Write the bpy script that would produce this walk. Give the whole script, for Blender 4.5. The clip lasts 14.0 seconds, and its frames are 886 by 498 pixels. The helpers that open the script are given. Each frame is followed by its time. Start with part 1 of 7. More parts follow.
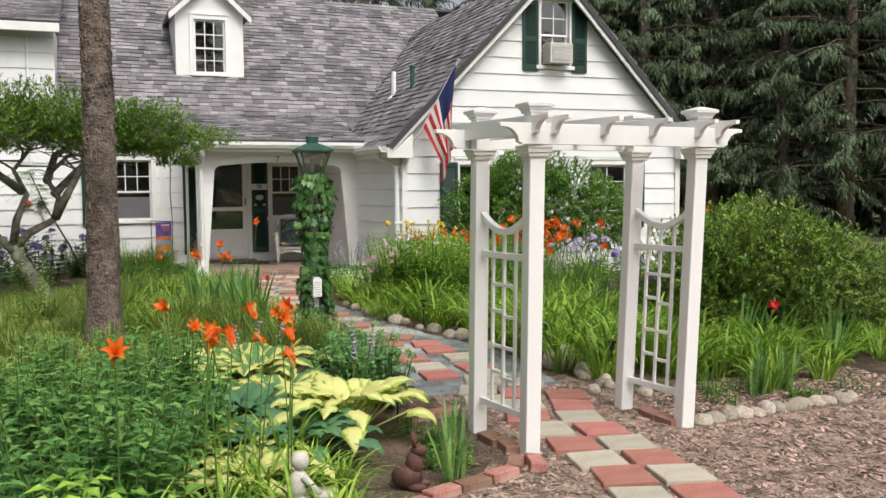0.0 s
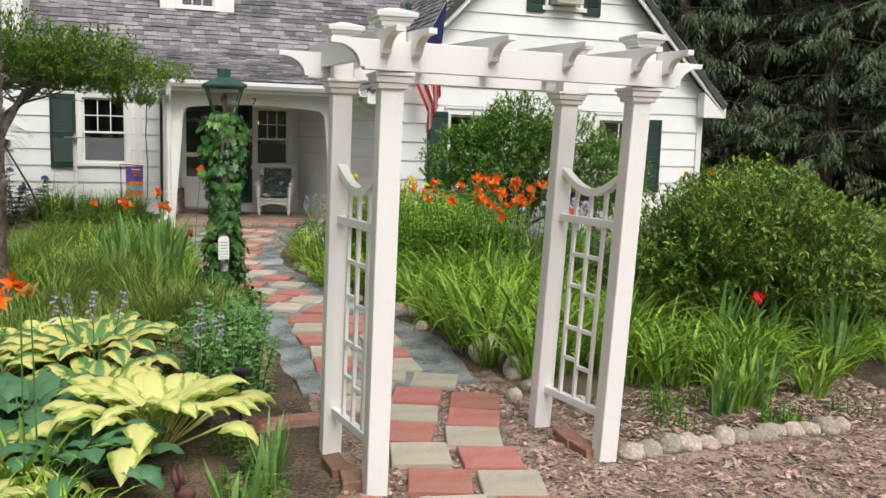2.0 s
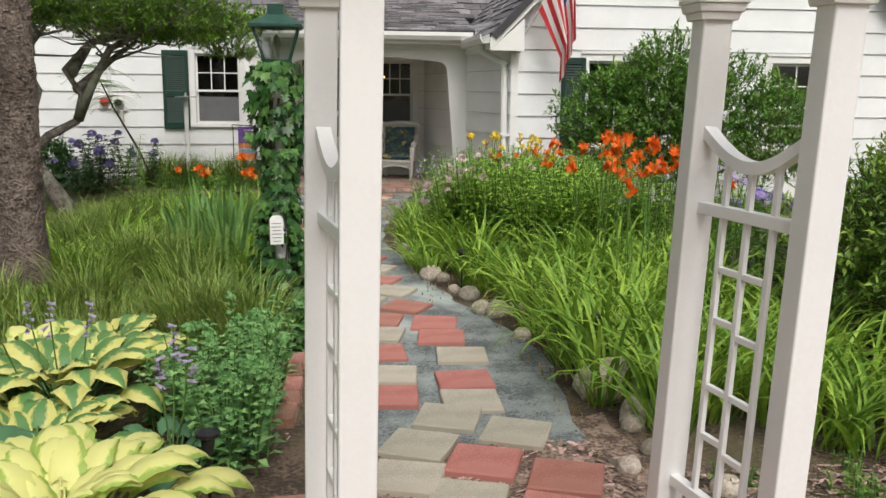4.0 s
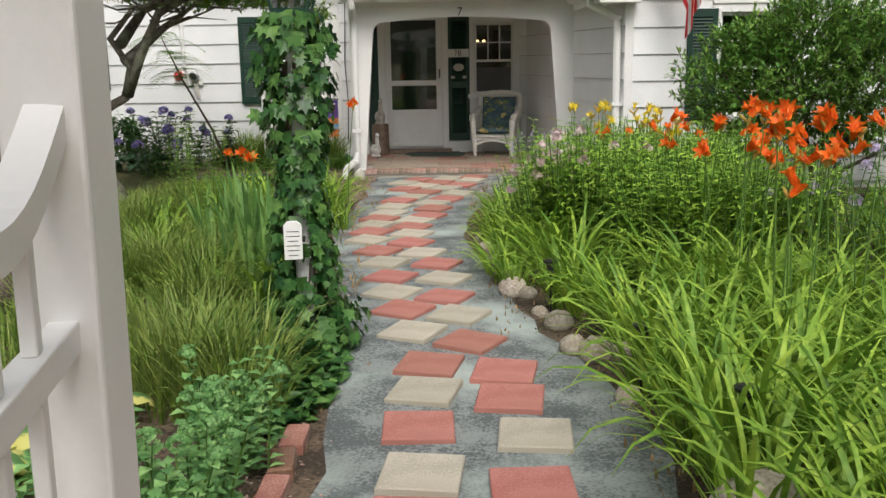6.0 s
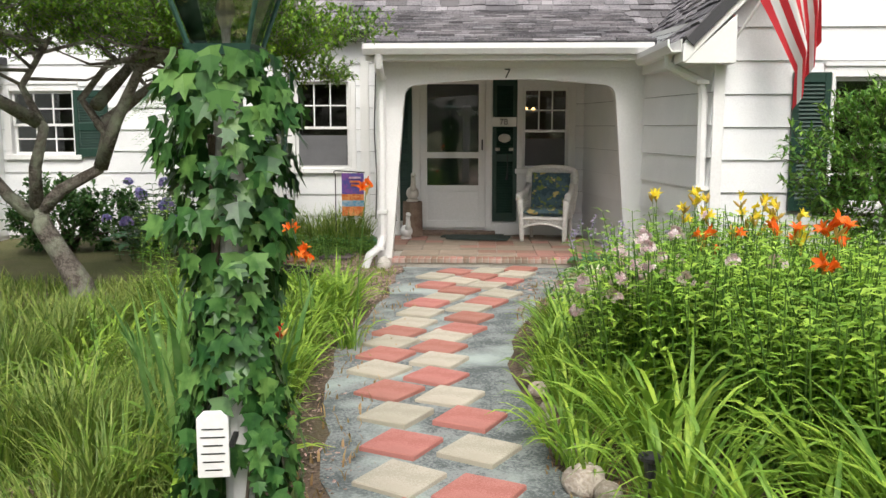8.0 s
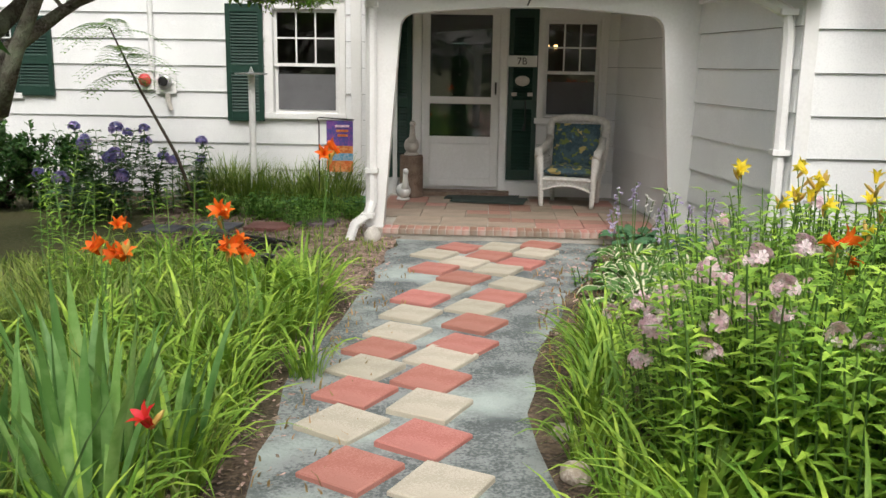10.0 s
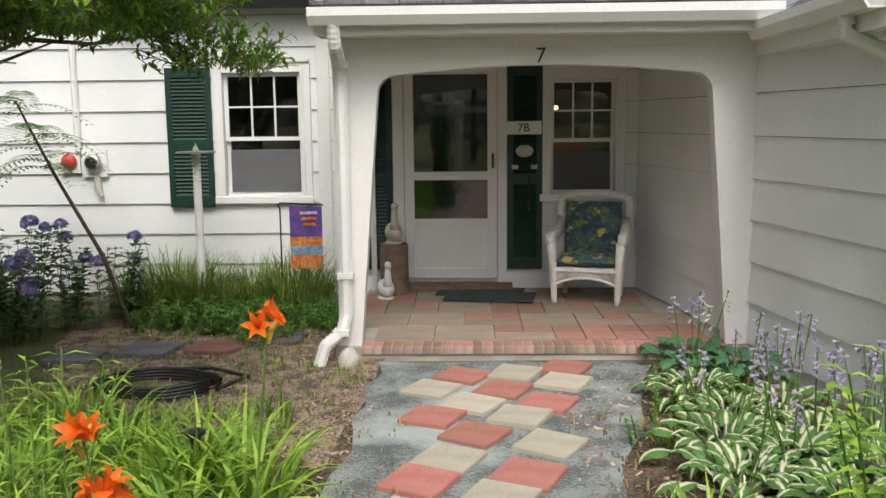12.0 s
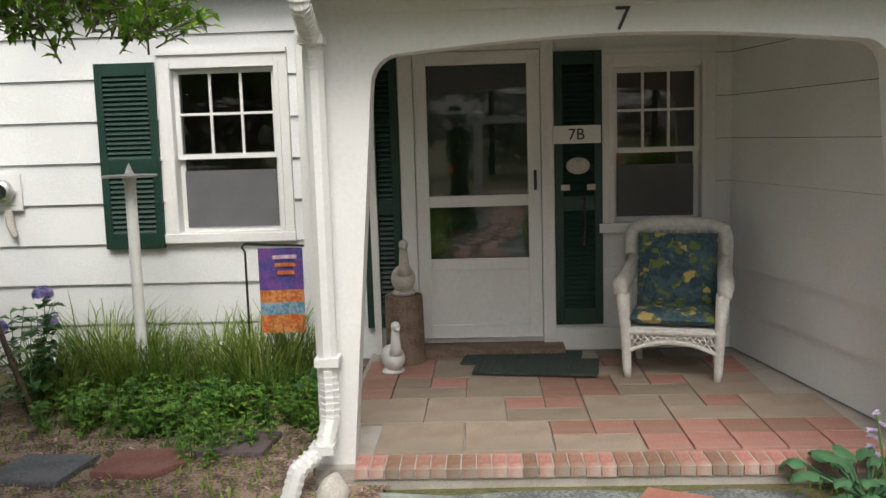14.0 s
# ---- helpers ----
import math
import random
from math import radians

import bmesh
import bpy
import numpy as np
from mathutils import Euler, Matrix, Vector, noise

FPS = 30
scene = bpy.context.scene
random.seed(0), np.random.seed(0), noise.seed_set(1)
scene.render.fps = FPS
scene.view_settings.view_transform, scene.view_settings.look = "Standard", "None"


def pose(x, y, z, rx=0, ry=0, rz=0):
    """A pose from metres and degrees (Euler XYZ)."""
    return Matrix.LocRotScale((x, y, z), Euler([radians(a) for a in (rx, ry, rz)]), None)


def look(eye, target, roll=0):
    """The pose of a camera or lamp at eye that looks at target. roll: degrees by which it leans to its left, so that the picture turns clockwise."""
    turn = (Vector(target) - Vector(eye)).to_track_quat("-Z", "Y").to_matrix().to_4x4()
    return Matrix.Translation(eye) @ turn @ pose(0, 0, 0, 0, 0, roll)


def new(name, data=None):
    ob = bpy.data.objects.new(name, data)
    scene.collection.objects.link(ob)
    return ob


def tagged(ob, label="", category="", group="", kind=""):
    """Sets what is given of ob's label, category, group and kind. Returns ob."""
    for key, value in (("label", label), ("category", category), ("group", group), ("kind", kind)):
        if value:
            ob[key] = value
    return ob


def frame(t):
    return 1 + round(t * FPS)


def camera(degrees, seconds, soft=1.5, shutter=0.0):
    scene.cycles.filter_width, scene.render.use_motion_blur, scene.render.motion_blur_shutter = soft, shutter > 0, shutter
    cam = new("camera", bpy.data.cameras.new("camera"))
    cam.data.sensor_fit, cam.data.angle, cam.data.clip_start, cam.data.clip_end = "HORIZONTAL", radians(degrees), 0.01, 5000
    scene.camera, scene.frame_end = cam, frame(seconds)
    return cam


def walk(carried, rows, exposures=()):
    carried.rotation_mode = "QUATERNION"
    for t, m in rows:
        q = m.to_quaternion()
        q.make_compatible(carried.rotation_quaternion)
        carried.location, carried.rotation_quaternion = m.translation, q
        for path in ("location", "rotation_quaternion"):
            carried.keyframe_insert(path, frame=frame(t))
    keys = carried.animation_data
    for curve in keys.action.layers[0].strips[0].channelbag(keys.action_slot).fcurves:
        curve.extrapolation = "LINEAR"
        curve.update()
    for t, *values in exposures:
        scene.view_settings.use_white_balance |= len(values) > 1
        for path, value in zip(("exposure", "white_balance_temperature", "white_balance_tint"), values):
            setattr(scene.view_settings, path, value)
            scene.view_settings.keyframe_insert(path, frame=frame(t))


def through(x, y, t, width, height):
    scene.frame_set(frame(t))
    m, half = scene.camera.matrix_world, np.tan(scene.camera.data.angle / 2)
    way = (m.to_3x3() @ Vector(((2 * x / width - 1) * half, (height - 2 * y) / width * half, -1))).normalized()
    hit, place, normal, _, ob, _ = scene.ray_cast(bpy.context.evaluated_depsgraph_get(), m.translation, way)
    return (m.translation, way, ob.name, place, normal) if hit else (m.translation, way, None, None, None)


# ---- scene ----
cam = camera(52.9, 14.0)
PATH = [
    (0, (0.357, -0.547, 1.673), (1.081, 1.312, 1.526), -0.4),
    (0.5, (0.634, -0.429, 1.640), (1.415, 1.4, 1.432), 0.0),
    (1, (1.05, -0.195, 1.639), (1.854, 1.622, 1.418), 1.4),
    (1.5, (1.439, 0.152, 1.633), (2.237, 1.971, 1.4), 1.4),
    (2, (1.848, 0.489, 1.625), (2.468, 2.374, 1.378), 1.7),
    (2.5, (2.16, 0.876, 1.61), (2.649, 2.797, 1.338), 2.1),
    (3, (2.417, 1.28, 1.597), (2.801, 3.216, 1.274), 2.0),
    (3.2, (2.488, 1.459, 1.600), (2.834, 3.397, 1.245), 1.8),
    (5.3, (3.091, 3.192, 1.567), (3.248, 5.156, 1.228), -2.0),
    (5.5, (3.146, 3.379, 1.561), (3.239, 5.343, 1.196), -1.8),
    (6, (3.182, 3.819, 1.524), (3.189, 5.776, 1.109), -0.9),
    (6.5, (3.213, 4.31, 1.490), (3.173, 6.255, 1.024), 0.2),
    (7, (3.25, 4.763, 1.500), (3.165, 6.699, 1.004), 2.0),
    (7.5, (3.23, 5.215, 1.555), (3.182, 7.175, 1.165), -0.4),
    (8, (3.21, 5.824, 1.550), (3.125, 7.804, 1.280), 0.0),
    (8.2, (3.19, 6.061, 1.549), (3.065, 8.035, 1.253), 0.9),
    (10.3, (3.194, 7.964, 1.57), (3.092, 9.92, 1.167), 0.9),
    (10.5, (3.195, 8.165, 1.598), (3.051, 10.119, 1.198), 1.8),
    (11, (3.126, 8.657, 1.636), (2.937, 10.61, 1.252), 0.4),
    (11.5, (3.054, 9.086, 1.69), (2.909, 11.058, 1.392), -0.8),
    (12, (2.975, 9.498, 1.696), (2.92, 11.477, 1.412), -0.6),
    (12.5, (2.883, 10.021, 1.678), (2.843, 11.987, 1.314), -1.4),
    (13, (2.849, 10.581, 1.659), (2.747, 12.537, 1.257), -2.1),
    (13.5, (2.818, 11.161, 1.672), (2.815, 13.134, 1.345), -3.1),
    (14, (2.846, 11.693, 1.639), (2.755, 13.675, 1.389), -1.7),
]
walk(cam, [(t, look(eye, target, roll)) for t, eye, target, roll in PATH], exposures=[(0.0, 0.25), (5.0, 0.1), (6.6, 0.2), (7.5, 0.5), (8.2, 0.5), (10.5, 0.33), (14.0, 0.27)])

# ---- world and light: bright overcast afternoon ----
world = bpy.data.worlds.new("world")
scene.world = world
world.use_nodes = True
wn = world.node_tree
sky = wn.nodes.new("ShaderNodeTexSky")
sky.sky_type = "NISHITA"
sky.sun_disc = False
sky.sun_elevation = radians(52.7)
sky.sun_rotation = radians(171.5)
sky.dust_density = 6.0
sky.air_density = 1.0
sky.ozone_density = 0.6
haze = wn.nodes.new("ShaderNodeHueSaturation")
haze.inputs["Saturation"].default_value = 0.35
wn.links.new(sky.outputs[0], haze.inputs["Color"])
wn.links.new(haze.outputs[0], wn.nodes["Background"].inputs[0])
wn.nodes["Background"].inputs[1].default_value = 0.13
sun_data = bpy.data.lights.new("sun", "SUN")
sun_data.energy = 1.58
sun_data.angle = radians(32)
sun_data.color = (1.0, 0.96, 0.9)
sun = new("sun", sun_data)
sun.matrix_world = look((1.2, -8, 10.6), (0, 0, 0))


# ---- materials ----
def mat(name, a, b=None, scale=4.0, fine=60.0, rough=0.7, bump=0.2, dist=0.01, metal=0.0, vary=0.0, island=False, leaf=0.0, spec=0.5, stain=None):
    """Two-scale noise between colours a and b; vary: value change from piece to piece; leaf: share of light let through."""
    m = bpy.data.materials.new(name)
    m.use_nodes = True
    nt = m.node_tree
    N, L = nt.nodes, nt.links
    p = N["Principled BSDF"]
    b = b or tuple(c * 0.8 for c in a)
    tc = N.new("ShaderNodeTexCoord")
    n1 = N.new("ShaderNodeTexNoise")
    n1.inputs["Scale"].default_value = scale
    n1.inputs["Detail"].default_value = 5
    n2 = N.new("ShaderNodeTexNoise")
    n2.inputs["Scale"].default_value = fine
    n2.inputs["Detail"].default_value = 3
    for n in (n1, n2):
        L.new(tc.outputs["Object"], n.inputs["Vector"])
    add = N.new("ShaderNodeMath")
    add.operation = "MULTIPLY_ADD"
    add.inputs[1].default_value = 0.9
    L.new(n2.outputs["Fac"], add.inputs[0])
    L.new(n1.outputs["Fac"], add.inputs[2])
    ramp = N.new("ShaderNodeValToRGB")
    ramp.color_ramp.elements[0].position = 0.78
    ramp.color_ramp.elements[1].position = 1.0
    ramp.color_ramp.elements[0].color = (*a, 1)
    ramp.color_ramp.elements[1].color = (*b, 1)
    half = N.new("ShaderNodeMath")
    half.operation = "MULTIPLY"
    half.inputs[1].default_value = 0.94
    L.new(add.outputs[0], half.inputs[0])
    L.new(half.outputs[0], ramp.inputs[0])
    col = ramp.outputs[0]
    if stain:
        n3 = N.new("ShaderNodeTexNoise")
        n3.inputs["Scale"].default_value = scale * 0.35
        n3.inputs["Detail"].default_value = 8
        L.new(tc.outputs["Object"], n3.inputs["Vector"])
        r3 = N.new("ShaderNodeValToRGB")
        r3.color_ramp.elements[0].position = 0.5
        r3.color_ramp.elements[1].position = 0.68
        L.new(n3.outputs["Fac"], r3.inputs[0])
        mx = N.new("ShaderNodeMix")
        mx.data_type = "RGBA"
        L.new(r3.outputs[0], mx.inputs["Factor"])
        L.new(col, mx.inputs["A"])
        mx.inputs["B"].default_value = (*stain, 1)
        col = mx.outputs["Result"]
    if vary:
        src = N.new("ShaderNodeNewGeometry").outputs["Random Per Island"] if island else N.new("ShaderNodeObjectInfo").outputs["Random"]
        mr = N.new("ShaderNodeMapRange")
        mr.inputs["To Min"].default_value = 1 - vary
        mr.inputs["To Max"].default_value = 1 + vary
        L.new(src, mr.inputs["Value"])
        hs = N.new("ShaderNodeHueSaturation")
        L.new(mr.outputs[0], hs.inputs["Value"])
        hr = N.new("ShaderNodeMapRange")
        hr.inputs["To Min"].default_value = 0.5 + vary * 0.05
        hr.inputs["To Max"].default_value = 0.5 - vary * 0.05
        L.new(src, hr.inputs["Value"])
        L.new(hr.outputs[0], hs.inputs["Hue"])
        L.new(col, hs.inputs["Color"])
        col = hs.outputs[0]
    L.new(col, p.inputs["Base Color"])
    p.inputs["Roughness"].default_value = rough
    p.inputs["Metallic"].default_value = metal
    p.inputs["Specular IOR Level"].default_value = spec
    if bump:
        bp = N.new("ShaderNodeBump")
        bp.inputs["Strength"].default_value = bump
        bp.inputs["Distance"].default_value = dist
        L.new(add.outputs[0], bp.inputs["Height"])
        L.new(bp.outputs[0], p.inputs["Normal"])
    if leaf:
        tr = N.new("ShaderNodeBsdfTranslucent")
        L.new(col, tr.inputs[0])
        ms = N.new("ShaderNodeMixShader")
        ms.inputs[0].default_value = leaf
        L.new(p.outputs[0], ms.inputs[1])
        L.new(tr.outputs[0], ms.inputs[2])
        L.new(ms.outputs[0], N["Material Output"].inputs[0])
    return m


def uv_mat(name, build, rough=0.5, leaf=0.25):
    """A material whose colour is built from the UV map by build(nodes, links, u, v)."""
    m = bpy.data.materials.new(name)
    m.use_nodes = True
    N, L = m.node_tree.nodes, m.node_tree.links
    uv = N.new("ShaderNodeUVMap")
    sep = N.new("ShaderNodeSeparateXYZ")
    L.new(uv.outputs[0], sep.inputs[0])
    col = build(N, L, sep.outputs[0], sep.outputs[1])
    p = N["Principled BSDF"]
    p.inputs["Roughness"].default_value = rough
    L.new(col, p.inputs["Base Color"])
    if leaf:
        tr = N.new("ShaderNodeBsdfTranslucent")
        L.new(col, tr.inputs[0])
        ms = N.new("ShaderNodeMixShader")
        ms.inputs[0].default_value = leaf
        L.new(p.outputs[0], ms.inputs[1])
        L.new(tr.outputs[0], ms.inputs[2])
        L.new(ms.outputs[0], N["Material Output"].inputs[0])
    return m


def hosta_colours(inner, outer, at=0.5):
    """Leaf with an inner and a margin colour; u runs across the leaf, 0.5 on the midrib."""
    def build(N, L, u, v):
        d = N.new("ShaderNodeMath"); d.operation = "SUBTRACT"; d.inputs[1].default_value = 0.5
        L.new(u, d.inputs[0])
        a = N.new("ShaderNodeMath"); a.operation = "ABSOLUTE"
        L.new(d.outputs[0], a.inputs[0])
        n = N.new("ShaderNodeTexNoise"); n.inputs["Scale"].default_value = 14
        w = N.new("ShaderNodeMath"); w.operation = "MULTIPLY_ADD"; w.inputs[1].default_value = 0.22
        L.new(n.outputs["Fac"], w.inputs[0]); L.new(a.outputs[0], w.inputs[2])
        r = N.new("ShaderNodeValToRGB")
        r.color_ramp.elements[0].position = at * 0.5 + 0.06
        r.color_ramp.elements[1].position = at * 0.5 + 0.15
        r.color_ramp.elements[0].color = (*inner, 1)
        r.color_ramp.elements[1].color = (*outer, 1)
        L.new(w.outputs[0], r.inputs[0])
        hs = N.new("ShaderNodeHueSaturation")
        mr = N.new("ShaderNodeMapRange"); mr.inputs["To Min"].default_value = 0.75; mr.inputs["To Max"].default_value = 1.15
        L.new(N.new("ShaderNodeNewGeometry").outputs["Random Per Island"], mr.inputs["Value"])
        L.new(mr.outputs[0], hs.inputs["Value"]); L.new(r.outputs[0], hs.inputs["Color"])
        return hs.outputs[0]
    return build


def flag_colours(N, L, u, v):
    """Thirteen red and white stripes with a blue canton; u along the fly, v up the hoist."""
    s = N.new("ShaderNodeMath"); s.operation = "MULTIPLY"; s.inputs[1].default_value = 6.5
    L.new(v, s.inputs[0])
    fr = N.new("ShaderNodeMath"); fr.operation = "FRACT"
    L.new(s.outputs[0], fr.inputs[0])
    g = N.new("ShaderNodeMath"); g.operation = "LESS_THAN"; g.inputs[1].default_value = 0.5
    L.new(fr.outputs[0], g.inputs[0])
    m1 = N.new("ShaderNodeMix"); m1.data_type = "RGBA"
    m1.inputs["A"].default_value = (0.75, 0.74, 0.72, 1); m1.inputs["B"].default_value = (0.55, 0.03, 0.04, 1)
    L.new(g.outputs[0], m1.inputs["Factor"])
    a = N.new("ShaderNodeMath"); a.operation = "LESS_THAN"; a.inputs[1].default_value = 0.4
    L.new(u, a.inputs[0])
    b = N.new("ShaderNodeMath"); b.operation = "GREATER_THAN"; b.inputs[1].default_value = 0.462
    L.new(v, b.inputs[0])
    c = N.new("ShaderNodeMath"); c.operation = "MULTIPLY"
    L.new(a.outputs[0], c.inputs[0]); L.new(b.outputs[0], c.inputs[1])
    m2 = N.new("ShaderNodeMix"); m2.data_type = "RGBA"
    m2.inputs["B"].default_value = (0.02, 0.03, 0.12, 1)
    L.new(c.outputs[0], m2.inputs["Factor"]); L.new(m1.outputs["Result"], m2.inputs["A"])
    return m2.outputs["Result"]


white = mat("white_paint", (0.80, 0.80, 0.79), (0.76, 0.76, 0.745), 2.5, 40, 0.5, 0.08, stain=(0.74, 0.74, 0.71))
siding_m = mat("white_siding", (0.80, 0.81, 0.81), (0.73, 0.74, 0.74), 1.5, 90, 0.6, 0.15, 0.004, vary=0.03)
vinyl = mat("white_vinyl", (0.82, 0.815, 0.80), (0.80, 0.795, 0.78), 3, 80, 0.35, 0.03)
green_paint = mat("dark_green_paint", (0.008, 0.035, 0.024), (0.012, 0.045, 0.032), 5, 70, 0.45, 0.1)
black = mat("black_metal", (0.012, 0.012, 0.013), (0.02, 0.02, 0.02), 8, 80, 0.4, 0.1)
verdigris = mat("green_copper", (0.03, 0.09, 0.07), (0.05, 0.12, 0.09), 8, 70, 0.5, 0.15, metal=0.4)
shingle_m = mat("grey_shingle", (0.14, 0.135, 0.145), (0.27, 0.255, 0.265), 1.6, 60, 0.95, 0.5, 0.006, vary=0.42, island=True, spec=0.2)
# Deck felt; its dark colour also paints the shade lines under the siding.
roof_base_lap_shade = mat("roof_felt_lap_shade", (0.07, 0.07, 0.075), None, 3, 80, 0.95, 0.3)
red_tile = mat("red_paver", (0.36, 0.135, 0.105), (0.45, 0.20, 0.16), 5, 160, 0.9, 0.35, 0.003, vary=0.12, stain=(0.36, 0.15, 0.12))
cream_tile = mat("cream_paver", (0.38, 0.345, 0.27), (0.49, 0.45, 0.365), 5, 160, 0.9, 0.35, 0.003, vary=0.12, stain=(0.40, 0.36, 0.28))
porch_buff = mat("buff_porch_tile", (0.24, 0.19, 0.145), (0.31, 0.25, 0.19), 4, 120, 0.75, 0.3, 0.003, vary=0.18, stain=(0.22, 0.19, 0.15))
porch_red = mat("red_porch_tile", (0.30, 0.15, 0.115), (0.37, 0.205, 0.16), 4, 120, 0.75, 0.3, 0.003, vary=0.22, stain=(0.24, 0.15, 0.12))
brick_m = mat("red_brick", (0.29, 0.135, 0.095), (0.40, 0.22, 0.17), 9, 120, 0.9, 0.5, 0.006, vary=0.35, stain=(0.36, 0.30, 0.25))
mortar = mat("mortar", (0.34, 0.31, 0.27), (0.42, 0.39, 0.35), 6, 120, 0.95, 0.5, 0.006)
soil = mat("garden_soil", (0.05, 0.036, 0.024), (0.17, 0.12, 0.08), 3.5, 45, 0.98, 1.0, 0.03, stain=(0.10, 0.085, 0.045))
mulch = mat("mulch_ground", (0.11, 0.075, 0.055), (0.36, 0.26, 0.20), 7, 55, 0.97, 1.0, 0.02)
chip_m = mat("wood_chip", (0.24, 0.165, 0.13), (0.42, 0.31, 0.25), 12, 60, 0.95, 0.3, vary=0.6, island=True)
dust = mat("stone_dust", (0.10, 0.115, 0.115), (0.25, 0.275, 0.265), 4.5, 70, 0.97, 0.9, 0.012, stain=(0.40, 0.46, 0.43))
lawn_m = mat("lawn_ground", (0.085, 0.095, 0.03), (0.14, 0.135, 0.055), 1.5, 40, 0.98, 0.8, 0.03, stain=(0.16, 0.12, 0.07))
rock_m = mat("field_stone", (0.33, 0.28, 0.22), (0.48, 0.43, 0.36), 6, 50, 0.9, 0.6, 0.02, vary=0.3)
slate_m = mat("slate_stone", (0.10, 0.105, 0.12), (0.16, 0.16, 0.175), 5, 60, 0.8, 0.3, 0.01)
slate_red = mat("red_slate", (0.20, 0.085, 0.07), (0.26, 0.12, 0.10), 5, 60, 0.8, 0.3, 0.01)
slate_purple = mat("purple_slate", (0.10, 0.075, 0.085), (0.15, 0.115, 0.12), 5, 60, 0.8, 0.3, 0.01)
bark = mat("pine_bark", (0.10, 0.075, 0.06), (0.21, 0.165, 0.14), 9, 45, 0.95, 1.0, 0.04, stain=(0.06, 0.045, 0.035))
bark_grey = mat("apple_bark", (0.09, 0.075, 0.06), (0.20, 0.175, 0.15), 12, 60, 0.95, 1.0, 0.02, stain=(0.30, 0.33, 0.24))
twig = mat("twig_bark", (0.08, 0.06, 0.045), (0.14, 0.11, 0.08), 10, 60, 0.9, 0.4)


def leaf_mat(name, a, b, through=0.3, rough=0.5, vary=0.35):
    return mat(name, a, b, 3, 25, rough, 0.1, vary=vary, island=True, leaf=through, spec=0.35)


lily_leaf = leaf_mat("daylily_leaf", (0.18, 0.33, 0.038), (0.32, 0.48, 0.065))
iris_leaf = leaf_mat("iris_leaf", (0.14, 0.29, 0.07), (0.22, 0.38, 0.12))
grass_leaf = leaf_mat("grass_leaf", (0.14, 0.24, 0.035), (0.28, 0.35, 0.09))
dry_leaf = leaf_mat("dry_leaf", (0.30, 0.19, 0.08), (0.42, 0.30, 0.14))
phlox_leaf = leaf_mat("phlox_leaf", (0.21, 0.39, 0.05), (0.35, 0.55, 0.08))
bush_leaf = leaf_mat("azalea_leaf", (0.11, 0.225, 0.03), (0.23, 0.36, 0.055))
shrub_leaf = leaf_mat("shrub_leaf", (0.09, 0.22, 0.03), (0.18, 0.34, 0.06))
apple_leaf = leaf_mat("apple_leaf", (0.1, 0.23, 0.02), (0.2, 0.36, 0.035))
ivy_leaf = leaf_mat("ivy_leaf", (0.03, 0.10, 0.022), (0.085, 0.20, 0.05), 0.2, 0.35, 0.5)
dark_leaf = leaf_mat("dark_leaf", (0.045, 0.13, 0.03), (0.09, 0.19, 0.05))
peony_leaf = leaf_mat("peony_leaf", (0.10, 0.25, 0.06), (0.18, 0.36, 0.09))
sedum_leaf = leaf_mat("sedum_leaf", (0.16, 0.35, 0.11), (0.27, 0.48, 0.18))
conifer_leaf = leaf_mat("conifer_needles", (0.075, 0.115, 0.06), (0.13, 0.18, 0.095), 0.25, 0.7)
stem_m = leaf_mat("green_stem", (0.07, 0.15, 0.03), (0.11, 0.20, 0.04), 0.0)
orange = leaf_mat("orange_petal", (0.85, 0.14, 0.012), (0.95, 0.24, 0.02), 0.35, vary=0.2)
yellow = leaf_mat("yellow_petal", (0.85, 0.65, 0.03), (0.9, 0.75, 0.08), 0.35, vary=0.15)
pink = leaf_mat("pink_petal", (0.72, 0.48, 0.55), (0.85, 0.74, 0.76), 0.35, vary=0.25)
lilac = leaf_mat("lilac_petal", (0.48, 0.40, 0.62), (0.66, 0.58, 0.74), 0.35, vary=0.25)
blue = leaf_mat("blue_petal", (0.22, 0.22, 0.55), (0.42, 0.32, 0.62), 0.3, vary=0.3)
red = leaf_mat("red_petal", (0.62, 0.015, 0.02), (0.72, 0.04, 0.03), 0.3, vary=0.2)
bud_m = leaf_mat("flower_bud", (0.45, 0.35, 0.08), (0.6, 0.3, 0.06), 0.2)
hosta_yellow = uv_mat("yellow_hosta_leaf", hosta_colours((0.74, 0.74, 0.27), (0.34, 0.48, 0.09), 0.7))
hosta_margin = uv_mat("margined_hosta_leaf", hosta_colours((0.12, 0.27, 0.08), (0.66, 0.64, 0.2), 0.42))
hosta_blue = uv_mat("blue_hosta_leaf", hosta_colours((0.10, 0.24, 0.11), (0.08, 0.20, 0.09), 0.9))
hosta_white = uv_mat("white_hosta_leaf", hosta_colours((0.78, 0.76, 0.55), (0.10, 0.23, 0.05), 0.3))
flag_m = uv_mat("flag_cloth", flag_colours, 0.8, 0.3)
wicker_m = mat("white_wicker", (0.76, 0.74, 0.70), (0.62, 0.60, 0.56), 30, 150, 0.6, 0.5, 0.004)
concrete = mat("pale_concrete", (0.48, 0.45, 0.40), (0.60, 0.57, 0.52), 8, 90, 0.9, 0.4, 0.006)
terracotta = mat("brown_clay", (0.07, 0.03, 0.024), (0.12, 0.05, 0.038), 10, 90, 0.7, 0.3)
wood_m = mat("brown_wood", (0.15, 0.10, 0.07), (0.22, 0.16, 0.12), 10, 60, 0.85, 0.5)
mat_m = mat("green_doormat", (0.035, 0.055, 0.045), (0.06, 0.08, 0.07), 20, 200, 0.98, 1.0, 0.01)
